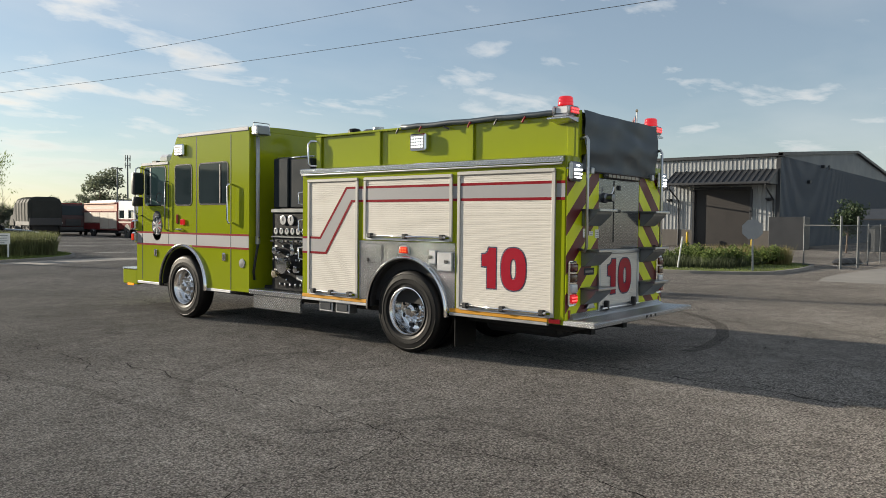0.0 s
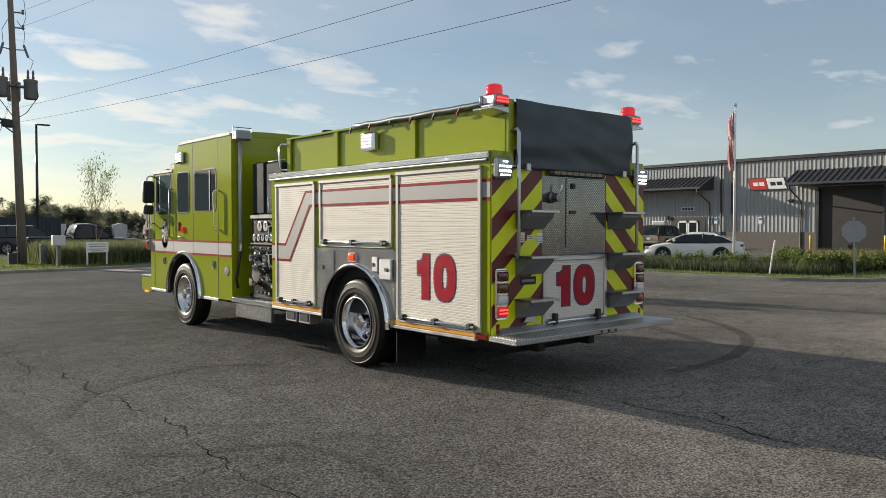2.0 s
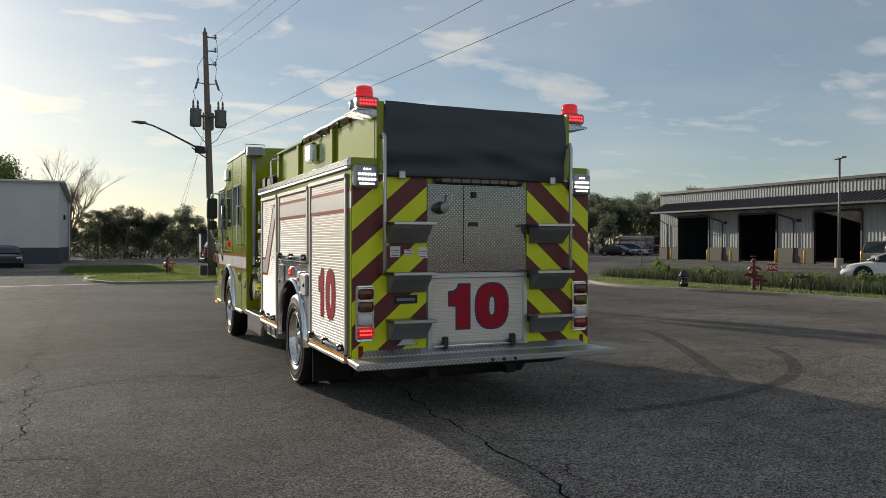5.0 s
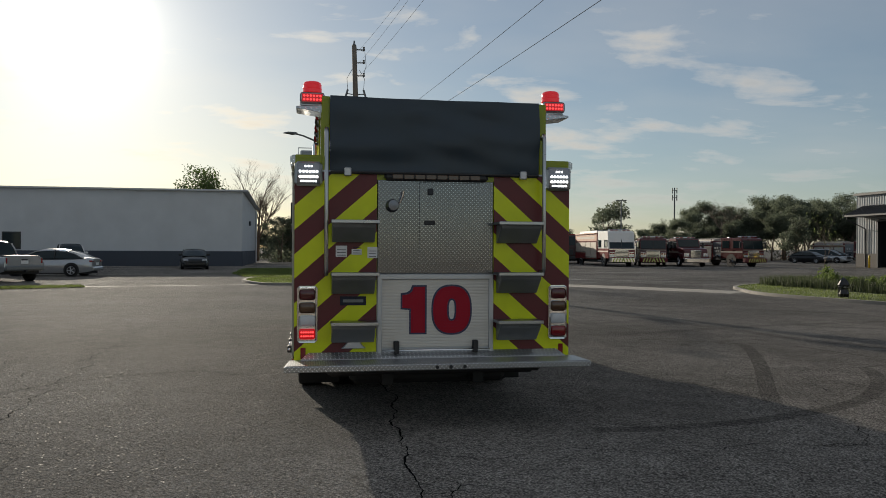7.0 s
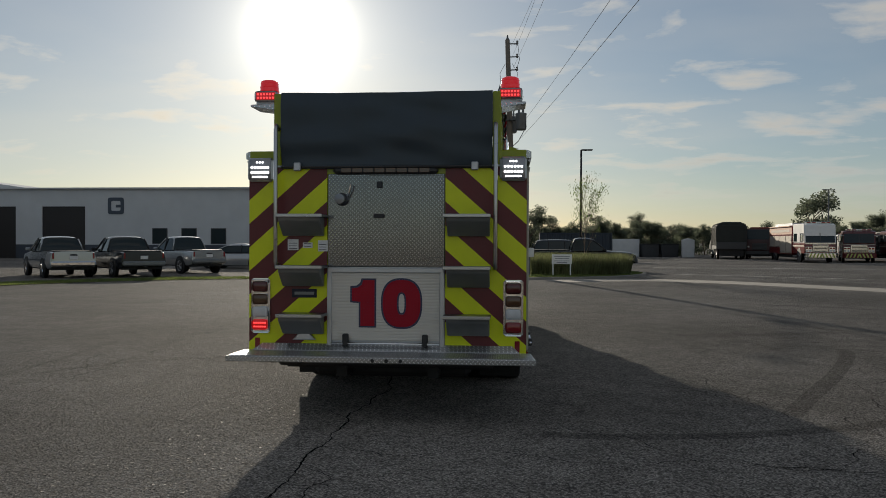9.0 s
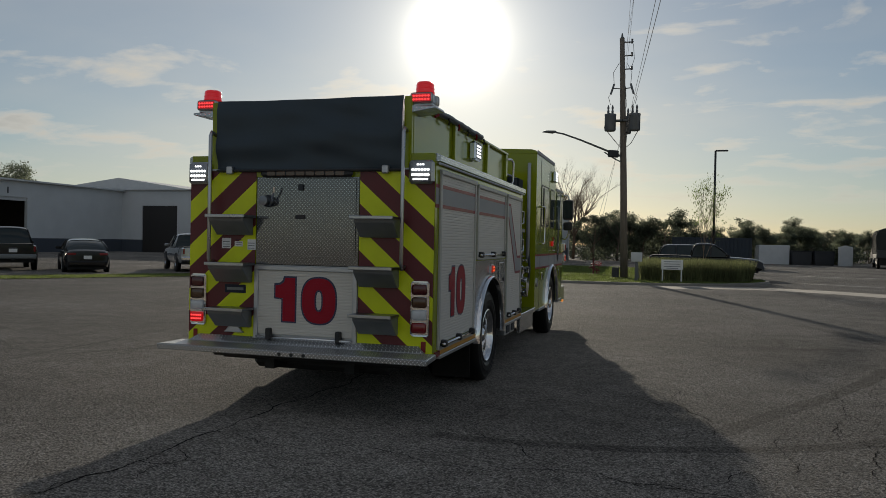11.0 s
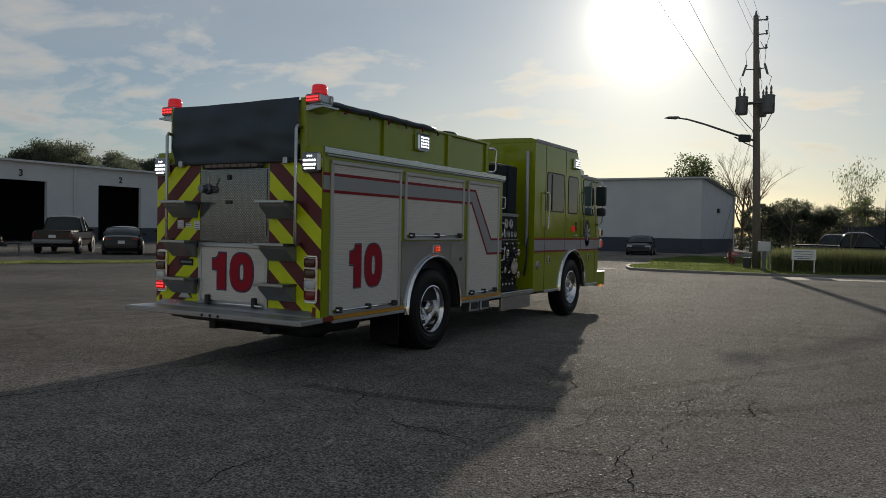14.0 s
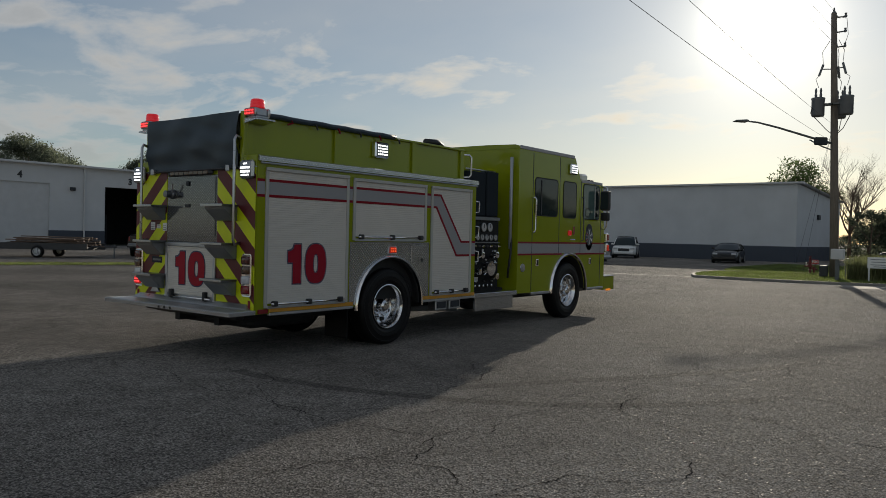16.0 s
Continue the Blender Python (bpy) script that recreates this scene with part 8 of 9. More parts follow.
def far_engine(m, main, label, hooded=False, rescue=False, length=9.0, pump=True, group="parked fire engines"):
    """A parked engine further off: cab with grille and lamps, pump panel, lockers, wheels, banded bumper."""
    e = thing("parked_fire_engine", label, "fire engine", group)
    b0, b1 = -length / 2, length / 2
    cl = 4.0 if hooded else (3.4 if rescue else 3.0)
    cy = b1 - cl
    yp = cy - (1.1 if pump else 0.15)
    top = 3.15 if rescue else 2.45

    def mirrored(name, x0, x1, y0, y1, z0, z1, m_, parent, bev=0.0):
        for s in (-1, 1):
            part(name, box(min(s * x0, s * x1), max(s * x0, s * x1), y0, y1, z0, z1, bev), m_, parent)

    # body with its lockers, arch and rails
    body = part("body", box(-1.24, 1.24, b0, yp, 0.62, top, 0.04), main, e)
    yr = b0 + 2.2
    n = 4 if rescue else 3
    span = (yp - b0 - 0.3) / n
    for k in range(n):
        y0 = b0 + 0.15 + span * k
        over = abs(y0 + span / 2 - yr) < span * 0.6
        mirrored("locker_door", 1.235, 1.262, y0 + 0.05, y0 + span - 0.05, 1.25 if over else 0.72, 2.25 if rescue else 1.95, LOCKER_PALE if rescue else STEEL, body, 0.01)
        mirrored("locker_handle", 1.262, 1.285, y0 + 0.15, y0 + span - 0.15, 1.30 if over else 0.80, 1.335 if over else 0.835, CHROME, body)
    if rescue:
        mirrored("side_banner", 1.24, 1.255, b0 + 0.1, yp - 0.1, 2.38, 2.98, BANNER, body)
        mirrored("lettering", 1.255, 1.26, b0 + 0.8, yp - 0.8, 2.58, 2.80, LOCKER_PALE, body)
        mirrored("awning", 1.24, 1.36, b0 + 0.3, yp - 0.4, 3.02, 3.14, BANNER, body, 0.03)
        part("roof_box", box(-0.9, 0.9, b0 + 0.6, yp - 1.2, 3.15, 3.38, 0.03), ALU, body)
        part("roof_mast", tube([(0.4, yp - 0.8, 3.1), (0.4, yp - 0.8, 3.55)], 0.05, 6), TRIM_DARK, body)
    else:
        mirrored("side_stripe", 1.24, 1.252, b0, yp, 2.08, 2.2, LOCKER_PALE, body)
        mirrored("hose_rail", 1.10, 1.16, b0 + 0.1, yp, 2.60, 2.65, CHROME, body)
        for y in (b0 + 0.4, 0.5 * (b0 + yp), yp - 0.3):
            mirrored("rail_post", 1.11, 1.15, y - 0.02, y + 0.02, 2.44, 2.62, CHROME, body)
        part("hose_load", prism([(-1.0, 2.44), (-0.9, 2.62), (0.2, 2.70), (0.95, 2.58), (1.0, 2.44)], "y", b0 + 0.2, yp - 0.2, 0.02), LOCKER_PALE, body)
        part("ladder", box(1.26, 1.36, b0 + 0.3, yp - 0.2, 2.28, 2.42, 0.02), ALU, body)
    if pump:
        pp = part("pump_panel", box(-1.2, 1.2, yp, cy, 0.62, 2.35, 0.02), DECK, e)
        for s in (-1, 1):
            for yy, zz, rr_ in ((0.3, 1.75, 0.11), (0.62, 1.75, 0.11), (0.3, 1.45, 0.07), (0.55, 1.45, 0.07), (0.8, 1.45, 0.07)):
                part("gauge", disc((s * 1.21, yp + yy, zz), "x", rr_, 0.03, 12), GAUGE, pp)
            for yy in (0.3, 0.75):
                part("inlet_cap", disc((s * 1.26, yp + yy, 0.98), "x", 0.13, 0.12, 12), CHROME, pp)
        part("deck_gun", tube([(0, yp + 0.5, 2.35), (0, yp + 0.5, 2.65), (0.1, yp + 0.9, 2.75)], 0.08, 8), STEEL, pp)
    # cab
    if hooded:
        cab = part("cab", prism([(cy, 0.75), (cy, 2.62), (cy + 0.15, 2.70), (cy + 1.9, 2.66), (cy + 2.35, 1.85), (b1 - 0.25, 1.72), (b1 - 0.04, 1.55), (b1, 0.8)], "x", -1.15, 1.15, 0.06), main, e)
        part("windscreen", prism([(cy + 1.96, 2.56), (cy + 2.36, 1.88), (cy + 2.38, 1.89), (cy + 1.985, 2.575)], "x", -1.0, 1.0), GLASS, cab)
        gr = part("grille", box(-0.52, 0.52, b1 - 0.03, b1 + 0.035, 0.86, 1.58, 0.03), CHROME, cab)
        for k in range(9):
            part("grille_bar", box(-0.46 + 0.105 * k, -0.41 + 0.105 * k, b1 + 0.034, b1 + 0.042, 0.92, 1.52), BLACK, gr)
        for s in (-1, 1):
            part("fender", prism([(b1 - 2.05, 0.8), (b1 - 1.9, 1.15), (b1 - 1.35, 1.33), (b1 - 0.35, 1.25), (b1, 1.0), (b1, 0.75), (b1 - 0.7, 0.75), (b1 - 0.85, 1.02), (b1 - 1.25, 1.16), (b1 - 1.65, 1.02), (b1 - 1.8, 0.75)], "x", min(s * 1.0, s * 1.24), max(s * 1.0, s * 1.24), 0.02), main, cab)
        doors = ((cy + 0.15, cy + 0.95), (cy + 1.05, cy + 2.05))
        yf, lampz = b1 - 1.25, 1.12
    else:
        hc = 3.25 if rescue else 2.72
        mid = 1.62
        cab = part("cab", prism([(cy, 0.75), (cy, mid), (b1, mid), (b1 + 0.03, 1.2), (b1, 0.75)], "x", -1.22, 1.22, 0.03), main, e)
        part("cab_top", prism([(cy, mid), (cy, hc), (b1 - 0.5, hc - 0.02), (b1 - 0.22, hc - 0.12), (b1, mid)], "x", -1.22, 1.22, 0.05), WHITE_PAINT if rescue else main, cab)
        part("windscreen", prism([(b1 - 0.165, 2.46), (b1 - 0.025, 1.68), (b1 + 0.008, 1.68), (b1 - 0.13, 2.46)], "x", -1.12, 1.12), GLASS, cab)
        part("screen_pillar", prism([(b1 - 0.16, 2.46), (b1 - 0.02, 1.68), (b1 + 0.016, 1.68), (b1 - 0.122, 2.46)], "x", -0.03, 0.03), BLACK, cab)
        gr = part("grille", box(-0.62, 0.62, b1 + 0.01, b1 + 0.06, 0.86, 1.50, 0.02), CHROME, cab)
        for k in range(5):
            part("grille_bar", box(-0.55, 0.55, b1 + 0.06, b1 + 0.068, 0.91 + 0.118 * k, 0.96 + 0.118 * k), BLACK, gr)
        part("front_stripe", box(-1.2, 1.2, b1 + 0.03, b1 + 0.045, 1.53, 1.60), CHROME if rescue else LOCKER_PALE, cab)
        doors = ((cy + 0.25, cy + 1.2), (b1 - 1.25, b1 - 0.3))
        yf, lampz = (b1 - 1.55), 1.02
    for s in (-1, 1):
        xo = 1.15 if hooded else 1.22
        for y0, y1 in doors:
            part("side_window", box(min(s * xo, s * (xo + 0.014)), max(s * xo, s * (xo + 0.014)), y0, y1, 1.74, 2.42), GLASS, cab)
            part("door_seam", box(min(s * xo, s * (xo + 0.006)), max(s * xo, s * (xo + 0.006)), y0 - 0.07, y0 - 0.04, 0.8, 2.5), BLACK, cab)
            part("door_handle", box(min(s * xo, s * (xo + 0.03)), max(s * xo, s * (xo + 0.03)), y0 + 0.05, y0 + 0.2, 1.5, 1.56), CHROME, cab)
        part("cab_stripe", box(min(s * xo, s * (xo + 0.010)), max(s * xo, s * (xo + 0.010)), cy, b1 - (1.4 if hooded else 0.05), 1.32, 1.44), LOCKER_PALE, cab)
        for yy in (yr, yf):
            part("wheel_arch", disc((s * (xo - 0.02), yy, 0.55), "x", 0.66, 0.06, 20), BLACK, e)
            road_wheel(e, s * 1.12, yy, 0.53, s, CHROME)
            part("hub", disc((s * 1.26, yy, 0.53), "x", 0.14, 0.06, 12), CHROME, e)
        bez = part("lamp_bezel", box(min(s * 0.66, s * 1.16), max(s * 0.66, s * 1.16), b1 - 0.01, b1 + 0.06, lampz - 0.16, lampz + 0.30 if not hooded else lampz + 0.16, 0.02), CHROME, cab)
        for kx in (0.79, 1.03):
            part("headlamp", disc((s * kx, b1 + 0.07, lampz - 0.03), "y", 0.095, 0.03, 12), CLEAR_LENS, bez)
            if not hooded:
                part("signal_lamp", box(s * kx - 0.09, s * kx + 0.09, b1 + 0.06, b1 + 0.075, lampz + 0.12, lampz + 0.24), RED_LENS_OFF, bez)
        mr = part("mirror", box(min(s * 1.36, s * 1.56), max(s * 1.36, s * 1.56), b1 - (2.0 if hooded else 0.12), b1 - (1.9 if hooded else 0.0), 1.75, 2.3, 0.03), CHROME if rescue else BLACK, cab)
        part("mirror_arm", tube([(s * 1.12, b1 - (1.95 if hooded else 0.06), 2.28), (s * 1.46, b1 - (1.95 if hooded else 0.06), 2.34)], 0.02, 5), STEEL, mr)
        part("running_step", box(min(s * 0.95, s * 1.25), max(s * 0.95, s * 1.25), cy + 0.1, yf - 0.7, 0.45, 0.56, 0.01), STEEL, e)
    bp_ = part("front_bumper", prism([(-1.26, b1 + 0.02), (-1.26, b1 + 0.38), (-1.05, b1 + 0.52), (1.05, b1 + 0.52), (1.26, b1 + 0.38), (1.26, b1 + 0.02)], "z", 0.42, 0.80, 0.02), CHROME if (rescue or hooded) else MAROON_TAPE, e)
    if not hooded:
        for k in range(8):
            x = -1.0 + 0.27 * k
            sg_ = 1 if k < 4 else -1
            part("bumper_band", prism([(x, 0.44), (x + 0.12, 0.44), (x + 0.12 + 0.14 * sg_, 0.78), (x + 0.14 * sg_, 0.78)], "y", b1 + 0.52, b1 + 0.526), LIME_BAND, bp_)
    zl = 2.70 if hooded else hc
    yl = (cy + 0.7, cy + 1.3) if hooded else (b1 - 1.0, b1 - 0.55)
    lbar = part("light_bar", box(-1.0, 1.0, yl[0], yl[1], zl, zl + 0.14, 0.04), CHROME, cab)
    for k in range(5):
        part("bar_lens", box(-0.92 + 0.38 * k, -0.62 + 0.38 * k, yl[1] - 0.01, yl[1] + 0.012, zl + 0.03, zl + 0.115), RED_LENS_OFF if k != 2 else CLEAR_LENS, lbar)
    part("underside", box(-0.95, 0.95, b0 + 0.2, b1 - 0.2, 0.35, 0.72), UNDER, e)
    e.matrix_basis = m
    return e


far_engine(pose(27.2, 63.8, 0, 0, 0, 175), ENGINE_RED, "white-cabbed heavy rescue engine with pale lockers, back lot", rescue=True, pump=False, length=11.4)
far_engine(pose(31.5, 62.8, 0, 0, 0, 160) @ Matrix.Scale(0.98, 4), ENGINE_DARK, "dark red fire engine with banded bumper, back lot", length=9.0)
far_engine(pose(34.4, 62.6, 0, 0, 0, 174) @ Matrix.Scale(0.98, 4), ENGINE_DARK, "dark red hooded fire engine on the back lot", hooded=True, length=9.2)
far_engine(pose(38.9, 62.4, 0, 0, 0, 190), ENGINE_DARK, "red pumper with lime-banded bumper, back lot", length=8.8)
far_engine(pose(66.1, 79.0, 0, 0, 0, 200), ENGINE_DARK, "red engine half hidden by the hall", length=8.5)

CANVAS = mat("dark_canvas", (0.022, 0.025, 0.023), 0.85, 0, 0.15, 2, bump=0.3, bscale=60)
cg = thing("canvas_truck", "covered cargo truck with dark canvas on the back lot", "truck")
cnv = part("canopy", prism([(-1.25, 1.15), (-1.27, 2.75), (-1.12, 3.05), (-0.7, 3.22), (0.7, 3.22), (1.12, 3.05), (1.27, 2.75), (1.25, 1.15)], "y", -2.6, 2.0, 0.05), CANVAS, cg)
for k in range(5):
    y = -2.45 + 1.08 * k
    part("canopy_hoop", tube([(-1.28, y, 1.2), (-1.29, y, 2.75), (-1.13, y, 3.07), (-0.7, y, 3.24), (0.7, y, 3.24), (1.13, y, 3.07), (1.29, y, 2.75), (1.28, y, 1.2)], 0.025, 5), CANVAS, cnv)
part("cab", prism([(2.1, 0.8), (2.1, 2.7), (3.2, 2.62), (3.5, 1.8), (4.5, 1.68), (4.55, 0.75)], "x", -1.2, 1.2, 0.08), CANVAS, cg)
part("windscreen", prism([(3.23, 2.52), (3.48, 1.86), (3.51, 1.87), (3.26, 2.53)], "x", -1.0, 1.0), GLASS, cg)
part("grille", box(-0.7, 0.7, 4.52, 4.58, 0.85, 1.5, 0.02), TRIM_DARK, cg)
part("bumper", box(-1.25, 1.25, 4.55, 4.8, 0.45, 0.75, 0.03), TRIM_DARK, cg)
part("bed", box(-1.25, 1.25, -2.7, 2.05, 0.85, 1.2, 0.03), TRIM_DARK, cg)
part("underside", box(-1.0, 1.0, -2.5, 4.4, 0.3, 0.86), UNDER, cg)
for s in (-1, 1):
    part("headlamp", disc((s * 0.92, 4.56, 1.2), "y", 0.12, 0.05, 12), CLEAR_LENS, cg)
    part("fender", prism([(2.75, 0.8), (2.9, 1.2), (3.3, 1.38), (4.1, 1.38), (4.5, 1.2), (4.5, 0.8)], "x", min(s * 0.95, s * 1.27), max(s * 0.95, s * 1.27), 0.03), CANVAS, cg)
    part("side_skirt", box(min(s * 1.1, s * 1.22), max(s * 1.1, s * 1.22), 0.3, 2.6, 0.4, 0.9, 0.02), TRIM_DARK, cg)
    for yc in (-1.8, -0.5, 3.6):
        road_wheel(cg, s * 1.05, yc, 0.58, s, TRIM_DARK)
part("tailgate", box(-1.22, 1.22, -2.78, -2.70, 0.9, 1.5, 0.02), TRIM_DARK, cg)
part("rear_curtain", box(-1.05, 1.05, -2.64, -2.60, 1.45, 2.95, 0.02), CANVAS, cnv)
cg.matrix_basis = pose(23.4, 72.5, 0, 0, 0, -10) @ Matrix.Scale(1.12, 4)
TANK_RED = mat("tank_red", (0.045, 0.008, 0.010), 0.4, 0, 0.08, 3)
tk = thing("tank_truck", "dark red boxy tanker truck on the back lot", "truck")
part("tank_body", box(-1.25, 1.25, -2.8, 2.0, 0.7, 2.75, 0.25, seg=2), TANK_RED, tk)
part("cab", prism([(2.1, 0.7), (2.1, 2.72), (3.6, 2.7), (3.95, 1.7), (4.0, 0.7)], "x", -1.22, 1.22, 0.10), TANK_RED, tk)
part("windscreen", prism([(3.63, 2.58), (3.92, 1.75), (3.955, 1.76), (3.665, 2.59)], "x", -1.05, 1.05), GLASS, tk)
part("grille", box(-0.6, 0.6, 3.98, 4.04, 0.85, 1.4, 0.02), TRIM_DARK, tk)
part("bumper", box(-1.25, 1.25, 3.95, 4.3, 0.42, 0.75, 0.03), TRIM_DARK, tk)
part("light_bar", box(-0.8, 0.8, 2.7, 3.1, 2.7, 2.84, 0.03), RED_LENS_OFF, tk)
part("underside", box(-1.05, 1.05, -2.6, 3.9, 0.3, 0.75), UNDER, tk)
for s in (-1, 1):
    part("headlamp", disc((s * 0.9, 4.02, 1.1), "y", 0.08, 0.05, 12), CLEAR_LENS, tk)
    for yc in (-1.6, 3.0):
        road_wheel(tk, s * 1.08, yc, 0.55, s, CHROME)
tk.matrix_basis = pose(27.3, 74.5, 0, 0, 0, 160) @ Matrix.Scale(1.12, 4)
for k, (x, y) in enumerate(((16.8, 80.0), (18.9, 80.0))):
    d = thing("dumpster", "dark green steel dumpster with lid", "dumpster", "dumpsters on the back lot")
    part("bin", prism([(-0.9, 0.0), (-1.0, 1.4), (1.0, 1.4), (0.9, 0.0)], "y", -0.8, 0.8, 0.02), TRIM_DARK, d)
    part("lid", box(-1.02, 1.02, -0.85, 0.85, 1.4, 1.48, 0.02), BLACK, d)
    d.matrix_basis = pose(x, y, 0, 0, 0, 10)
solid("storage_shed", prism([(-0.65, 0), (-0.65, 1.9), (0, 2.1), (0.65, 1.9), (0.65, 0)], "y", -0.9, 0.9, 0.02), DOOR_WHITE, "small pale storage shed on the back lot", "shed", m=pose(20.9, 79.0, 0, 0, 0, -10))
solid("storage_container", box(-1.5, 1.5, -1.1, 1.1, 0, 2.0, 0.03), DOOR_WHITE, "pale storage container on the back lot", "container", m=pose(14.2, 80.6, 0, 0, 0, 5))

CONTAINER_BLUE = mat("container_blue", (0.020, 0.030, 0.045), 0.6, 0.1, 0.12, 1.5)
ct = thing("shipping_container", "dark blue ribbed steel shipping container on the back lot", "container")
part("core", box(-3.0, 3.0, -1.14, 1.18, 0.12, 2.38), CONTAINER_BLUE, ct)
part("ribbed_side", corrugated((-2.9, -1.18), (2.9, -1.18), 0.2, 2.3, 0.28, 0.03, (0, -1)), CONTAINER_BLUE, ct)
for z in (0.0, 2.30):
    for yy in (-1.2, 1.08):
        part("frame_rail", box(-3.05, 3.05, yy, yy + 0.12, z, z + 0.13, 0.01), CONTAINER_BLUE, ct)
for x in (-3.05, 2.92):
    for yy in (-1.22, 1.09):
        part("corner_post", box(x, x + 0.13, yy, yy + 0.13, 0.0, 2.44, 0.01), CONTAINER_BLUE, ct)
ct.matrix_basis = pose(6.95, 60.2, 0)

# flat trailer loaded with planks
tr = thing("flatbed_trailer", "low flat trailer loaded with weathered planks", "trailer")
part("deck", box(-1.0, 1.0, -2.2, 2.2, 0.42, 0.55, 0.01), TRIM_DARK, tr)
rr = random.Random(4)
PLANK = mat("weathered_plank", (0.13, 0.09, 0.068), 0.85, 0, 0.2, 4, random_value=0.3, stretch=(8, 1, 8))
for k in range(46):
    lay = k // 9
    x = -0.75 + 0.17 * (k % 9) + rr.uniform(-0.06, 0.06)
    z = 0.56 + 0.085 * lay + 0.01 * rr.random()
    L = rr.uniform(1.3, 2.5) - 0.12 * lay
    pb = box(-0.075, 0.075, -L, L, 0, 0.05, 0.004)
    pb.transform(Matrix.Translation((x * (1 - 0.08 * lay), rr.uniform(-0.3, 0.5), z)) @ Matrix.Rotation(rr.uniform(-0.14, 0.14), 4, "Z") @ Matrix.Rotation(rr.uniform(-0.02, 0.02), 4, "X"))
    part("plank", pb, PLANK, tr)
part("side_board", box(-1.03, -0.99, -2.2, 2.2, 0.40, 0.72), TRIM_DARK, tr)
part("side_board", box(0.99, 1.03, -2.2, 2.2, 0.40, 0.72), TRIM_DARK, tr)
for s in (-1, 1):
    road_wheel(tr, s * 1.05, -0.2, 0.30, s, ALU)
part("jack", tube([(0, 3.1, 0.0), (0, 3.1, 0.7)], 0.04, 8), GALV, tr)
part("drawbar", tube([(-0.6, 2.2, 0.58), (0, 3.2, 0.58), (0.6, 2.2, 0.58)], 0.04, 6), TRIM_DARK, tr)
tr.matrix_basis = pose(-30.6, 12.6, 0, 0, 0, -52)

# ---- pole, wires, lamps, signs ----
up = thing("utility_pole", "tall weathered wooden utility pole with transformers and street lamp", "utility pole")
part("shaft", tube([(0, 0, 0), (-0.10, 0, 4), (-0.22, 0, 8), (-0.33, 0, 11.6)], 0.17, 14, None, [0.185, 0.165, 0.14, 0.115]), POLE_WOOD, up, smooth=True)
part("pole_cap", lathe([(11.6, 0.12), (11.7, 0.05), (11.85, 0.03), (11.86, 0)], "z", (-0.33, 0, 0), 10), GALV, up)
for a in (-150, -30, 80):
    ca, sa = math.cos(radians(a)), math.sin(radians(a))
    cx, cy = -0.22 + 0.66 * ca, 0.66 * sa
    tf = part("transformer", lathe([(7.05, 0.0), (7.06, 0.24), (7.12, 0.27), (7.78, 0.27), (7.84, 0.29), (7.88, 0.27), (7.92, 0.1), (7.93, 0)], "z", (cx, cy, 0), 18), TRANSFORMER, up, "grey pole transformer", smooth=True)
    for k in (-0.1, 0.1):
        part("bushing", lathe([(7.9, 0.045), (8.0, 0.06), (8.1, 0.04), (8.2, 0.055), (8.32, 0.02), (8.33, 0)], "z", (cx + k, cy, 0), 8), TRANSFORMER, tf)
    part("hanger", box(min(-0.24, cx), max(-0.20, cx), min(0, cy) - 0.02, max(0, cy) + 0.02, 7.55, 7.62), GALV, tf)
    part("fuse_cutout", tube([(-0.26 + 0.45 * ca, 0.45 * sa, 9.35), (-0.26 + 0.62 * ca, 0.62 * sa, 8.85)], 0.05, 8), TRANSFORMER, up)
    part("cutout_arm", tube([(-0.26, 0, 9.15), (-0.26 + 0.5 * ca, 0.5 * sa, 9.15)], 0.025, 6), GALV, up)
    part("jumper", tube([(-0.26 + 0.62 * ca, 0.62 * sa, 8.85), (cx + 0.12 * ca, cy + 0.12 * sa, 8.7), (cx, cy, 8.33)], 0.012, 5), CABLE, up)
    part("jumper", tube([(-0.26 + 0.45 * ca, 0.45 * sa, 9.35), (-0.26 + 0.5 * ca, 0.5 * sa, 9.9), (-0.26 + 0.2 * ca, 0.2 * sa, 10.4)], 0.012, 5), CABLE, up)
    part("drop_lead", tube([(cx + 0.22 * ca, cy + 0.22 * sa, 7.7), (cx + 0.3 * ca, cy + 0.3 * sa, 7.2), (cx * 0.6, cy * 0.6, 6.5), (-0.17, 0, 6.2)], 0.018, 5), CABLE, up)
for z in (10.1, 10.75, 11.4):
    part("insulator_arm", tube([(-0.3, 0, z), (0.15, -0.05, z)], 0.03, 6), GALV, up)
    part("insulator", lathe([(z - 0.05, 0.04), (z, 0.07), (z + 0.08, 0.04), (z + 0.14, 0.06), (z + 0.15, 0)], "z", (0.15, -0.05, 0), 10), TRANSFORMER, up)
part("top_lead", tube([(-0.33, 0, 11.5), (0.2, -0.05, 11.3), (0.27, -0.05, 10.6), (0.15, -0.05, 10.2)], 0.012, 5), CABLE, up)
arm = part("lamp_arm", tube([(-0.16, 0, 5.85), (-1.0, -0.75, 6.12), (-2.1, -1.68, 6.50), (-2.8, -2.28, 6.70), (-3.1, -2.54, 6.73)], 0.04, 8, None, [0.055, 0.05, 0.045, 0.04, 0.035]), GALV, up, smooth=True)
head = prism([(-0.68, -0.02), (-0.58, 0.05), (-0.10, 0.08), (0.0, 0.02), (-0.10, -0.04)], "y", -0.14, 0.14, 0.02)
head.transform(Matrix.Translation((-3.1, -2.54, 6.72)) @ Matrix.Rotation(radians(39), 4, "Z"))
part("lamp_head", head, GALV, arm)
bracket = box(-1.05, -0.5, -0.1, 0.1, 5.78, 6.12, 0.04)
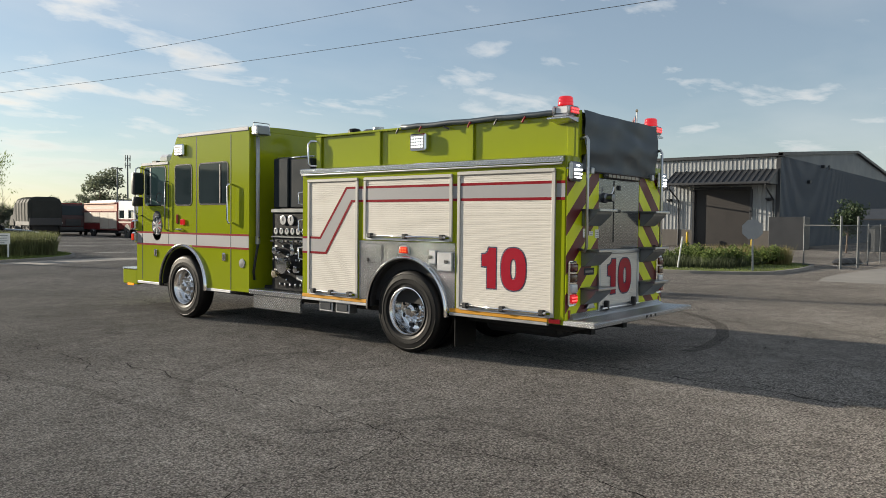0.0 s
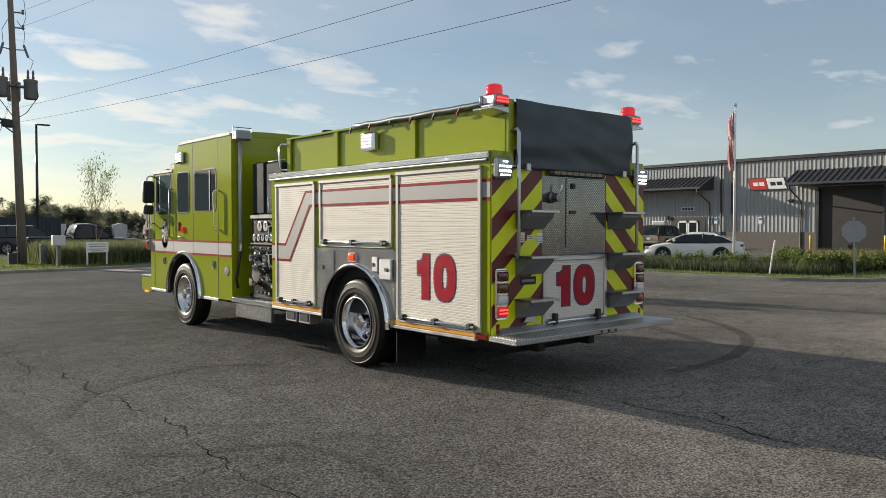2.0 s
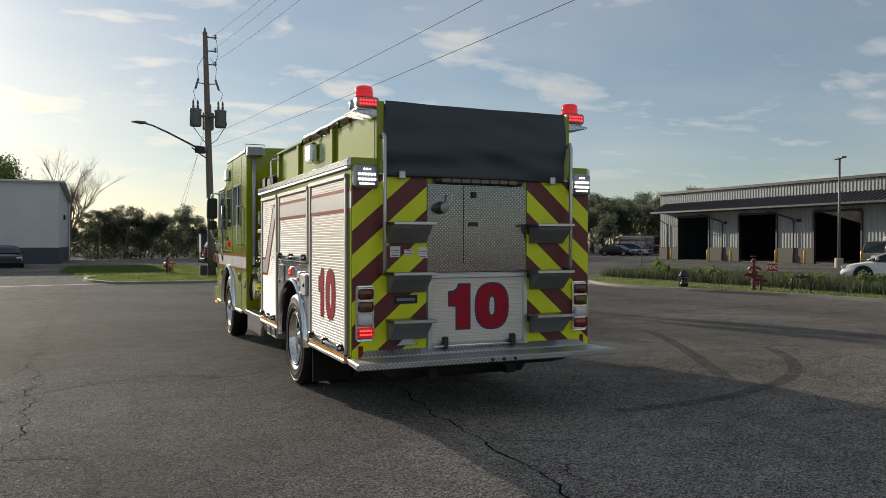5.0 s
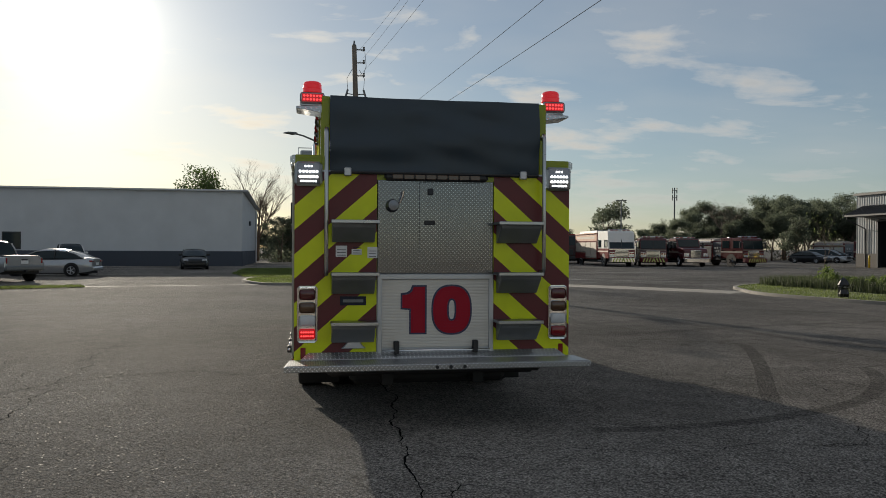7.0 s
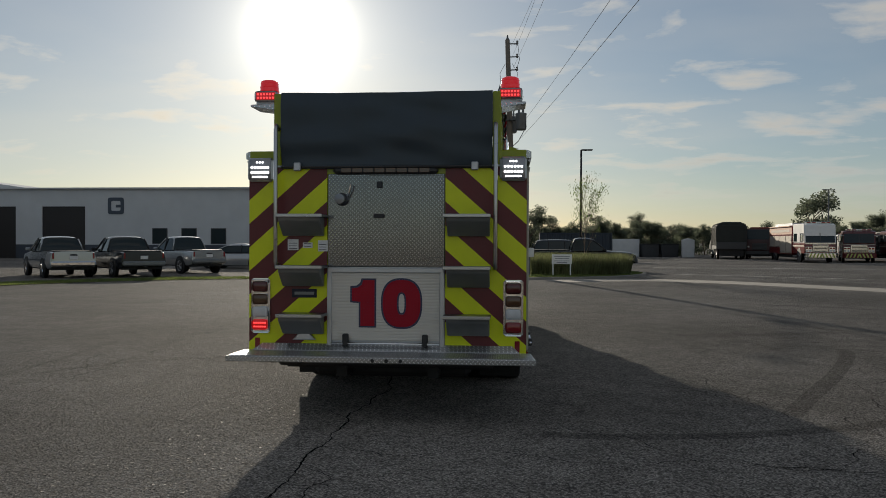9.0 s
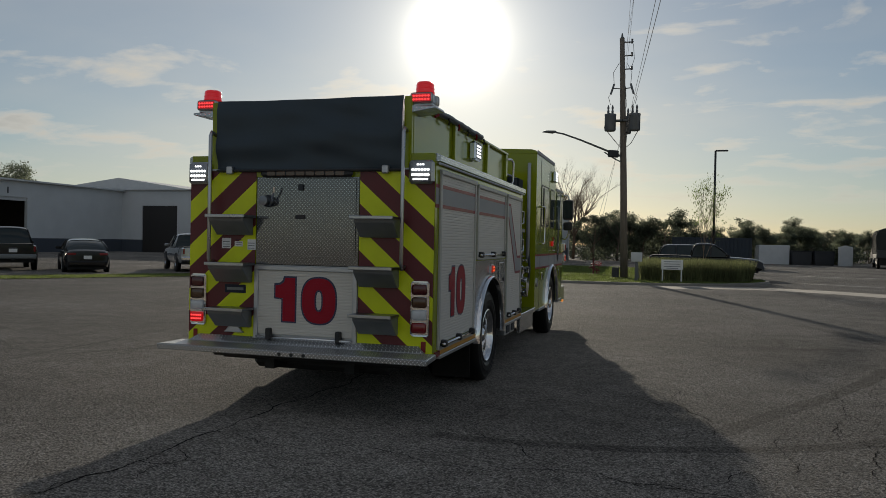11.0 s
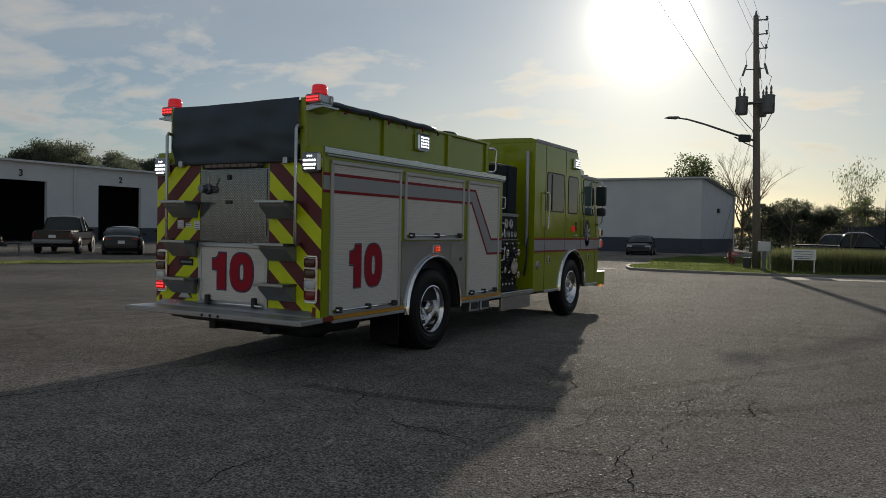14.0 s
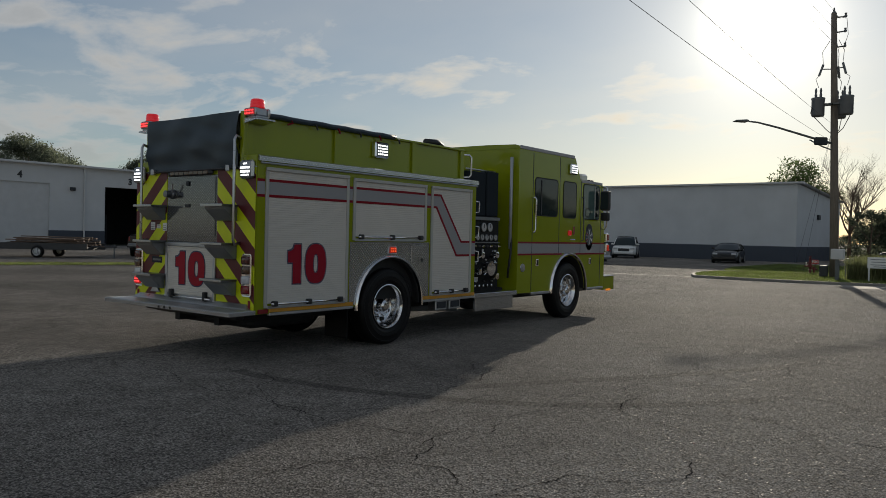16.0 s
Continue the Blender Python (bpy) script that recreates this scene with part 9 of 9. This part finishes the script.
bracket.transform(Matrix.Rotation(radians(39), 4, "Z"))
part("arm_bracket", bracket, GREY_BOX, up)
part("arm_brace", tube([(-0.15, 0, 5.55), (-0.55, -0.40, 5.72), (-1.0, -0.75, 6.0)], 0.03, 6), GALV, up)
up.matrix_basis = pose(1.40, 31.5, 0.1)
for (x0, z0, az, sl, cv) in ((-0.15, 10.2, 3.7, -0.085, 0.0012), (-0.15, 10.85, 3.4, -0.095, 0.0014), (-0.15, 11.5, 4.2, -0.10, 0.0016), (-0.22, 6.78, 4.34, -0.0382, 0.0006), (-0.38, 6.13, 4.52, -0.0429, 0.0006)):
    a = radians(az)
    pts = []
    for k in range(25):
        s = 52 * k / 24
        pts.append((1.42 + x0 + math.sin(a) * s, 31.8 - math.cos(a) * s, z0 + sl * s + cv * s * s))
    cb = solid("overhead_cable", tube(pts, 0.0055, 5), CABLE, "thin dark overhead cable strung from the wooden pole", "cable", "overhead cables", smooth=True)
for dx in (0.0, 0.4):
    solid("guy_wire", tube([(1.25, 31.8, 7.8 - dx), (-0.5 - dx, 34.3, 0.1)], 0.006, 5), CABLE, "thin guy wire beside the wooden pole", "cable", "guy wires")


def lamp_post(x, y, h, label, yaw=0, double=False, group="lot lamps"):
    p = thing("lamp_post", label, "street lamp", group)
    part("base", lathe([(0, 0.28), (0.65, 0.28), (0.68, 0.2), (0.69, 0)], "z", (0, 0, 0), 16), CONCRETE, p)
    part("shaft", tube([(0, 0, 0.6), (0, 0, h)], 0.09, 10, None, [0.10, 0.075]), GREY_CAR if not double else GALV, p, smooth=True)
    for s in ((1, -1) if double else (1,)):
        part("lamp_head", box(min(0, s * 0.85), max(0, s * 0.85), -0.14, 0.14, h - 0.06, h + 0.04, 0.02), TRIM_DARK, p)
    p.matrix_basis = pose(x, y, 0, 0, 0, yaw)
    return p


lamp_post(6.65, 51.6, 8.6, "slim dark lot lamp on a tall post")
lamp_post(43.6, 31.0, 7.65, "pale lot lamp with twin heads", yaw=60, double=True)
lamp_post(39.4, 88.0, 8.0, "slim twin-headed lot lamp by the engines", yaw=20, double=True)

tw = thing("cell_tower", "far grey mobile phone mast with antenna arrays", "mast")
part("mast", tube([(0, 0, 0), (0, 0, 27)], 0.5, 8, None, [0.6, 0.35]), GALV, tw)
for z in (23.5, 26.5):
    for k in range(6):
        a = math.pi / 3 * k
        part("antenna", box(1.5 * math.cos(a) - 0.2, 1.5 * math.cos(a) + 0.2, 1.5 * math.sin(a) - 0.2, 1.5 * math.sin(a) + 0.2, z - 1.2, z + 1.2), GALV, tw)
        part("strut", tube([(0, 0, z), (1.5 * math.cos(a), 1.5 * math.sin(a), z)], 0.1, 5), GALV, tw)
tw.matrix_basis = pose(160.5, 312, 0) @ Matrix.Diagonal((0.75, 0.75, 1.05, 1.0))

# flag pole with a limp striped flag
fp = thing("flag_pole", "white flag pole with a limp striped flag", "flag pole")
part("shaft", tube([(0, 0, 0), (0, 0, 6.9)], 0.055, 12, None, [0.06, 0.035]), WHITE_PAINT, fp, smooth=True)
part("finial", lathe([(6.9, 0.05), (6.97, 0.07), (7.04, 0.04), (7.06, 0)], "z", (0, 0, 0), 10), BRASS, fp)
FLAG_W, FLAG_R, FLAG_B = leaf_mat("flag_white", (0.74, 0.71, 0.69), 0.3, 0.6), leaf_mat("flag_red", (0.50, 0.07, 0.09), 0.3, 0.6), leaf_mat("flag_blue", (0.04, 0.05, 0.16), 0.3, 0.6)


def flag_strip(u0, u1, m, z0=4.35, z1=6.75):
    b = bmesh.new()
    rows = []
    for k in range(13):
        v = k / 12
        row = []
        for j in range(3):
            u = u0 + (u1 - u0) * j / 2
            x = -0.05 - 0.27 * u * (0.6 + 0.4 * math.sin(2.2 * v + 0.4))
            y = 0.10 * math.sin(9 * u + 3 * v) * (0.3 + v)
            row.append(b.verts.new((x, y, z1 - (z1 - z0) * v - 0.35 * u)))
        rows.append(row)
    for r0, r1 in zip(rows, rows[1:]):
        for j in range(2):
            b.faces.new((r0[j], r0[j + 1], r1[j + 1], r1[j]))
    part("flag_stripe", b, m, fp, smooth=True)


for k in range(13):
    flag_strip(k / 13, (k + 1) / 13, FLAG_R if k % 2 == 0 else FLAG_W, 4.35, 5.7)
for k in range(13):
    flag_strip(k / 13, (k + 1) / 13, FLAG_B if k < 2 else (FLAG_R if k % 2 == 0 else FLAG_W), 5.7, 6.75)
fp.matrix_basis = pose(26.3, 12.25, 0, 0, 0, -57) @ Matrix.Scale(1.035, 4)


# backflow riser and its connection sign
bf = thing("standpipe", "dark red standpipe with hose connections by the hedge", "standpipe")
part("riser", tube([(0, 0, 0), (0, 0, 1.15)], 0.07, 12), HYDRANT_RED, bf)
part("riser", tube([(0.28, 0, 0), (0.28, 0, 0.55), (0.05, 0, 0.6)], 0.06, 10), HYDRANT_RED, bf)
part("valve_body", lathe([(0.5, 0.08), (0.55, 0.15), (0.75, 0.15), (0.8, 0.08)], "z", (0, 0, 0), 14), HYDRANT_RED, bf)
part("hose_inlet", tube([(0, 0, 0.65), (-0.32, -0.05, 0.62), (-0.38, -0.06, 0.58)], 0.065, 10), HYDRANT_RED, bf)
part("top_nut", lathe([(1.15, 0.10), (1.22, 0.10), (1.30, 0.04), (1.32, 0)], "z", (0, 0, 0), 10), HYDRANT_RED, bf)
for a in (0.3, 2.2, 4.0):
    part("hose_inlet", tube([(0, 0, 0.92), (0.16 * math.cos(a), 0.16 * math.sin(a), 0.92), (0.26 * math.cos(a), 0.26 * math.sin(a), 0.86)], 0.055, 10), HYDRANT_RED, bf)
    part("inlet_cap", lathe([(0.0, 0.0), (0.0, 0.07), (0.05, 0.07), (0.06, 0.0)], "z", (0.27 * math.cos(a), 0.27 * math.sin(a), 0.81), 10), HYDRANT_RED, bf)
part("flange", lathe([(0.30, 0.06), (0.31, 0.12), (0.35, 0.12), (0.36, 0.06)], "z", (0, 0, 0), 14), HYDRANT_RED, bf)
part("flange", lathe([(0.02, 0.06), (0.02, 0.13), (0.06, 0.13), (0.07, 0.06)], "z", (0, 0, 0), 14), HYDRANT_RED, bf)
part("hand_wheel", lathe([(1.36, 0.10), (1.38, 0.12), (1.40, 0.10)], "z", (0, 0, 0), 16), HYDRANT_RED, bf)
part("elbow", tube([(0, 0, 0.45), (0.16, 0.02, 0.42), (0.40, 0.05, 0.40), (0.55, 0.07, 0.36)], 0.06, 10), HYDRANT_RED, bf, smooth=True)
bf.matrix_basis = pose(16.9, 12.9, 0.1, 0, 0, -40) @ Matrix.Scale(0.82, 4)
copy_thing(bf, pose(-0.40, 35.3, 0.03, 0, 0, 20) @ Matrix.Scale(0.78, 4))
sgn = thing("connection_sign", "small red sign with white letters on a post", "sign")
part("post", tube([(0, 0, 0), (0, 0, 1.0)], 0.02, 8), HYDRANT_RED, sgn)
pl = part("panel", box(-0.22, 0.22, -0.02, 0.0, 0.72, 1.0, 0.005), SIGN_RED, sgn)
part("letters", text_mesh("FDC", 0.22, 0.006), DECAL_WHITE, pl).location = (0, -0.024, 0.79)
sgn.matrix_basis = pose(18.2, 13.3, 0.1, 0, 0, -57) @ Matrix.Scale(0.85, 4)
copy_thing(sgn, pose(-0.12, 35.1, 0.03, 0, 0, 8) @ Matrix.Scale(0.85, 4))
bp2 = thing("pipe_loop", "dark pipe loop with valve beside the hedge", "pipe")
part("pipe", tube([(-0.4, 0, 0), (-0.4, 0, 0.55), (-0.3, 0, 0.65), (0.3, 0, 0.65), (0.4, 0, 0.55), (0.4, 0, 0)], 0.05, 10), TRIM_DARK, bp2, smooth=True)
part("valve", lathe([(0.55, 0.06), (0.6, 0.1), (0.72, 0.1), (0.78, 0.05), (0.8, 0)], "z", (0, 0, 0), 10), TRIM_DARK, bp2)
bp2.matrix_basis = pose(18.0, 11.9, 0.1, 0, 0, -50) @ Matrix.Scale(0.72, 4)
wb = thing("wrapped_valve", "garden valve wrapped in glossy black plastic", "valve")
rr = random.Random(6)
b = lathe([(0, 0.20), (0.15, 0.24), (0.35, 0.20), (0.55, 0.23), (0.75, 0.15), (0.85, 0.05), (0.87, 0)], "z", (0, 0, 0), 14)
for v in b.verts:
    v.co.x += rr.uniform(-0.035, 0.035)
    v.co.y += rr.uniform(-0.035, 0.035)
part("wrap", b, mat("bin_bag", (0.012, 0.012, 0.013), 0.25, 0, 0.2, 8), wb)
part("tie", lathe([(0.44, 0.19), (0.46, 0.235), (0.48, 0.19)], "z", (0, 0, 0), 14), DECAL_WHITE, wb)
wb.matrix_basis = pose(15.9, 15.2, 0.1) @ Matrix.Scale(0.72, 4)

SIGN_BACK = mat("sign_back", (0.30, 0.31, 0.32), 0.5, 0.1, 0.08, 4)
st = thing("stop_sign", "back of an octagonal road sign on a metal post", "road sign")
part("post", box(-0.03, 0.03, -0.02, 0.02, 0, 1.9), SIGN_BACK, st)
part("panel", prism([(0.365 * math.cos(a), 1.45 + 0.365 * math.sin(a)) for a in (math.pi / 8 + math.pi / 4 * k for k in range(8))], "y", -0.035, -0.022), SIGN_BACK, st)
st.matrix_basis = pose(19.09, 4.35, 0.1, 0, -1.5, -70)
solid("stake", tube([(0, 0, 0), (0.16, 0.0, 1.15)], 0.028, 6), WHITE_PAINT, "leaning white marker stake in the grass", "stake", m=pose(18.9, 7.0, 0.1, 0, 0, -50))


def lot_sign(x, y, yaw):
    s = thing("lot_sign", "low white board sign on two posts in the grass", "sign")
    for xx in (-0.40, 0.40):
        part("post", box(xx - 0.025, xx + 0.025, -0.03, 0.03, 0, 0.95), WHITE_PAINT, s)
    pb = part("board", box(-0.46, 0.46, -0.05, -0.03, 0.52, 0.96, 0.005), WHITE_PAINT, s)
    for z, w in ((0.87, 0.36), (0.77, 0.33), (0.66, 0.35), (0.585, 0.24)):
        part("text_bar", box(-w, w, -0.055, -0.05, z - 0.013, z + 0.013), STEP_GREY, pb)
    s.matrix_basis = pose(x, y, 0.1, 0, 0, yaw)


lot_sign(3.6, 28.6, 4)
for x, y, w, h, m, lab in ((2.08, 28.5, 0.24, 1.25, DOOR_WHITE, "pale metal utility pedestal on the bed"), (1.0, 31.4, 0.17, 0.48, TRIM_DARK, "small dark utility box by the pole"), (2.1, 30.9, 0.15, 0.85, STEP_GREY, "grey utility post by the pole")):
    s = thing("utility_box", lab, "utility box", "utility boxes")
    part("case", box(-w, w, -w * 0.6, w * 0.6, h - 0.42 if w == 0.24 else 0, h, 0.02), m, s)
    if w == 0.24:
        part("post", box(-0.07, 0.07, -0.07, 0.07, 0, h - 0.42), GALV, s)
    part("cover_plate", box(-w * 0.8, w * 0.8, -w * 0.6 - 0.008, -w * 0.6, h - 0.36, h - 0.06), m, s)
    s.matrix_basis = pose(x, y, 0.1)
# chain fence
fc = thing("chain_fence", "galvanised chain-link fence with gate posts", "fence")
posts = [(25.1, 4.2), (24.5, 2.7), (26.6, 2.5), (29.2, 2.6), (32.0, 2.6), (35.0, 2.5), (38.0, 2.5), (41.0, 2.4), (44.5, 2.4)]
for i, (x, y) in enumerate(posts):
    part("post", tube([(x, y, 0), (x, y, 2.1 if i < 3 else 1.8)], 0.05 if i in (1, 2) else 0.032, 8), GALV, fc)
for (xa, ya), (xb, yb) in zip(posts, posts[1:]):
    part("rail", tube([(xa, ya, 1.72), (xb, yb, 1.72)], 0.02, 6), GALV, fc)
    part("rail", tube([(xa, ya, 0.12), (xb, yb, 0.12)], 0.015, 6), GALV, fc)
    b = bmesh.new()
    L = math.dist((xa, ya), (xb, yb))
    n = int(L / 0.14)
    for k in range(-12, n):
        for sgn_ in (1, -1):
            u0, u1 = k * 0.14, k * 0.14 + 1.60
            z0, z1 = (0.12, 1.72) if sgn_ > 0 else (1.72, 0.12)
            if u0 < 0:
                z0 += (z1 - z0) * (-u0 / 1.60)
                u0 = 0
            if u1 > L:
                z1 = z0 + (z1 - z0) * (L - u0) / max(u1 - u0, 1e-6)
                u1 = L
            if u1 <= u0:
                continue
            p = [(xa + (xb - xa) * u / L, ya + (yb - ya) * u / L, z) for u, z in ((u0, z0), (u1, z1))]
            tube(p, 0.0035, 3, b, cap=False)
    tagged(part("chain_mesh", b, GALV, fc), kind="stuff")
for k, (x, y) in enumerate(((28.3, 3.4), (29.0, 3.2))):
    solid("hose_coil", lathe([(0.0, 0.35), (0.10, 0.45), (0.2, 0.35), (0.28, 0.2), (0.3, 0.1)], "z", (0, 0, 0), 16), BLACK, "dark heap of coiled hose on the ground", "hose", m=pose(x, y, 0))
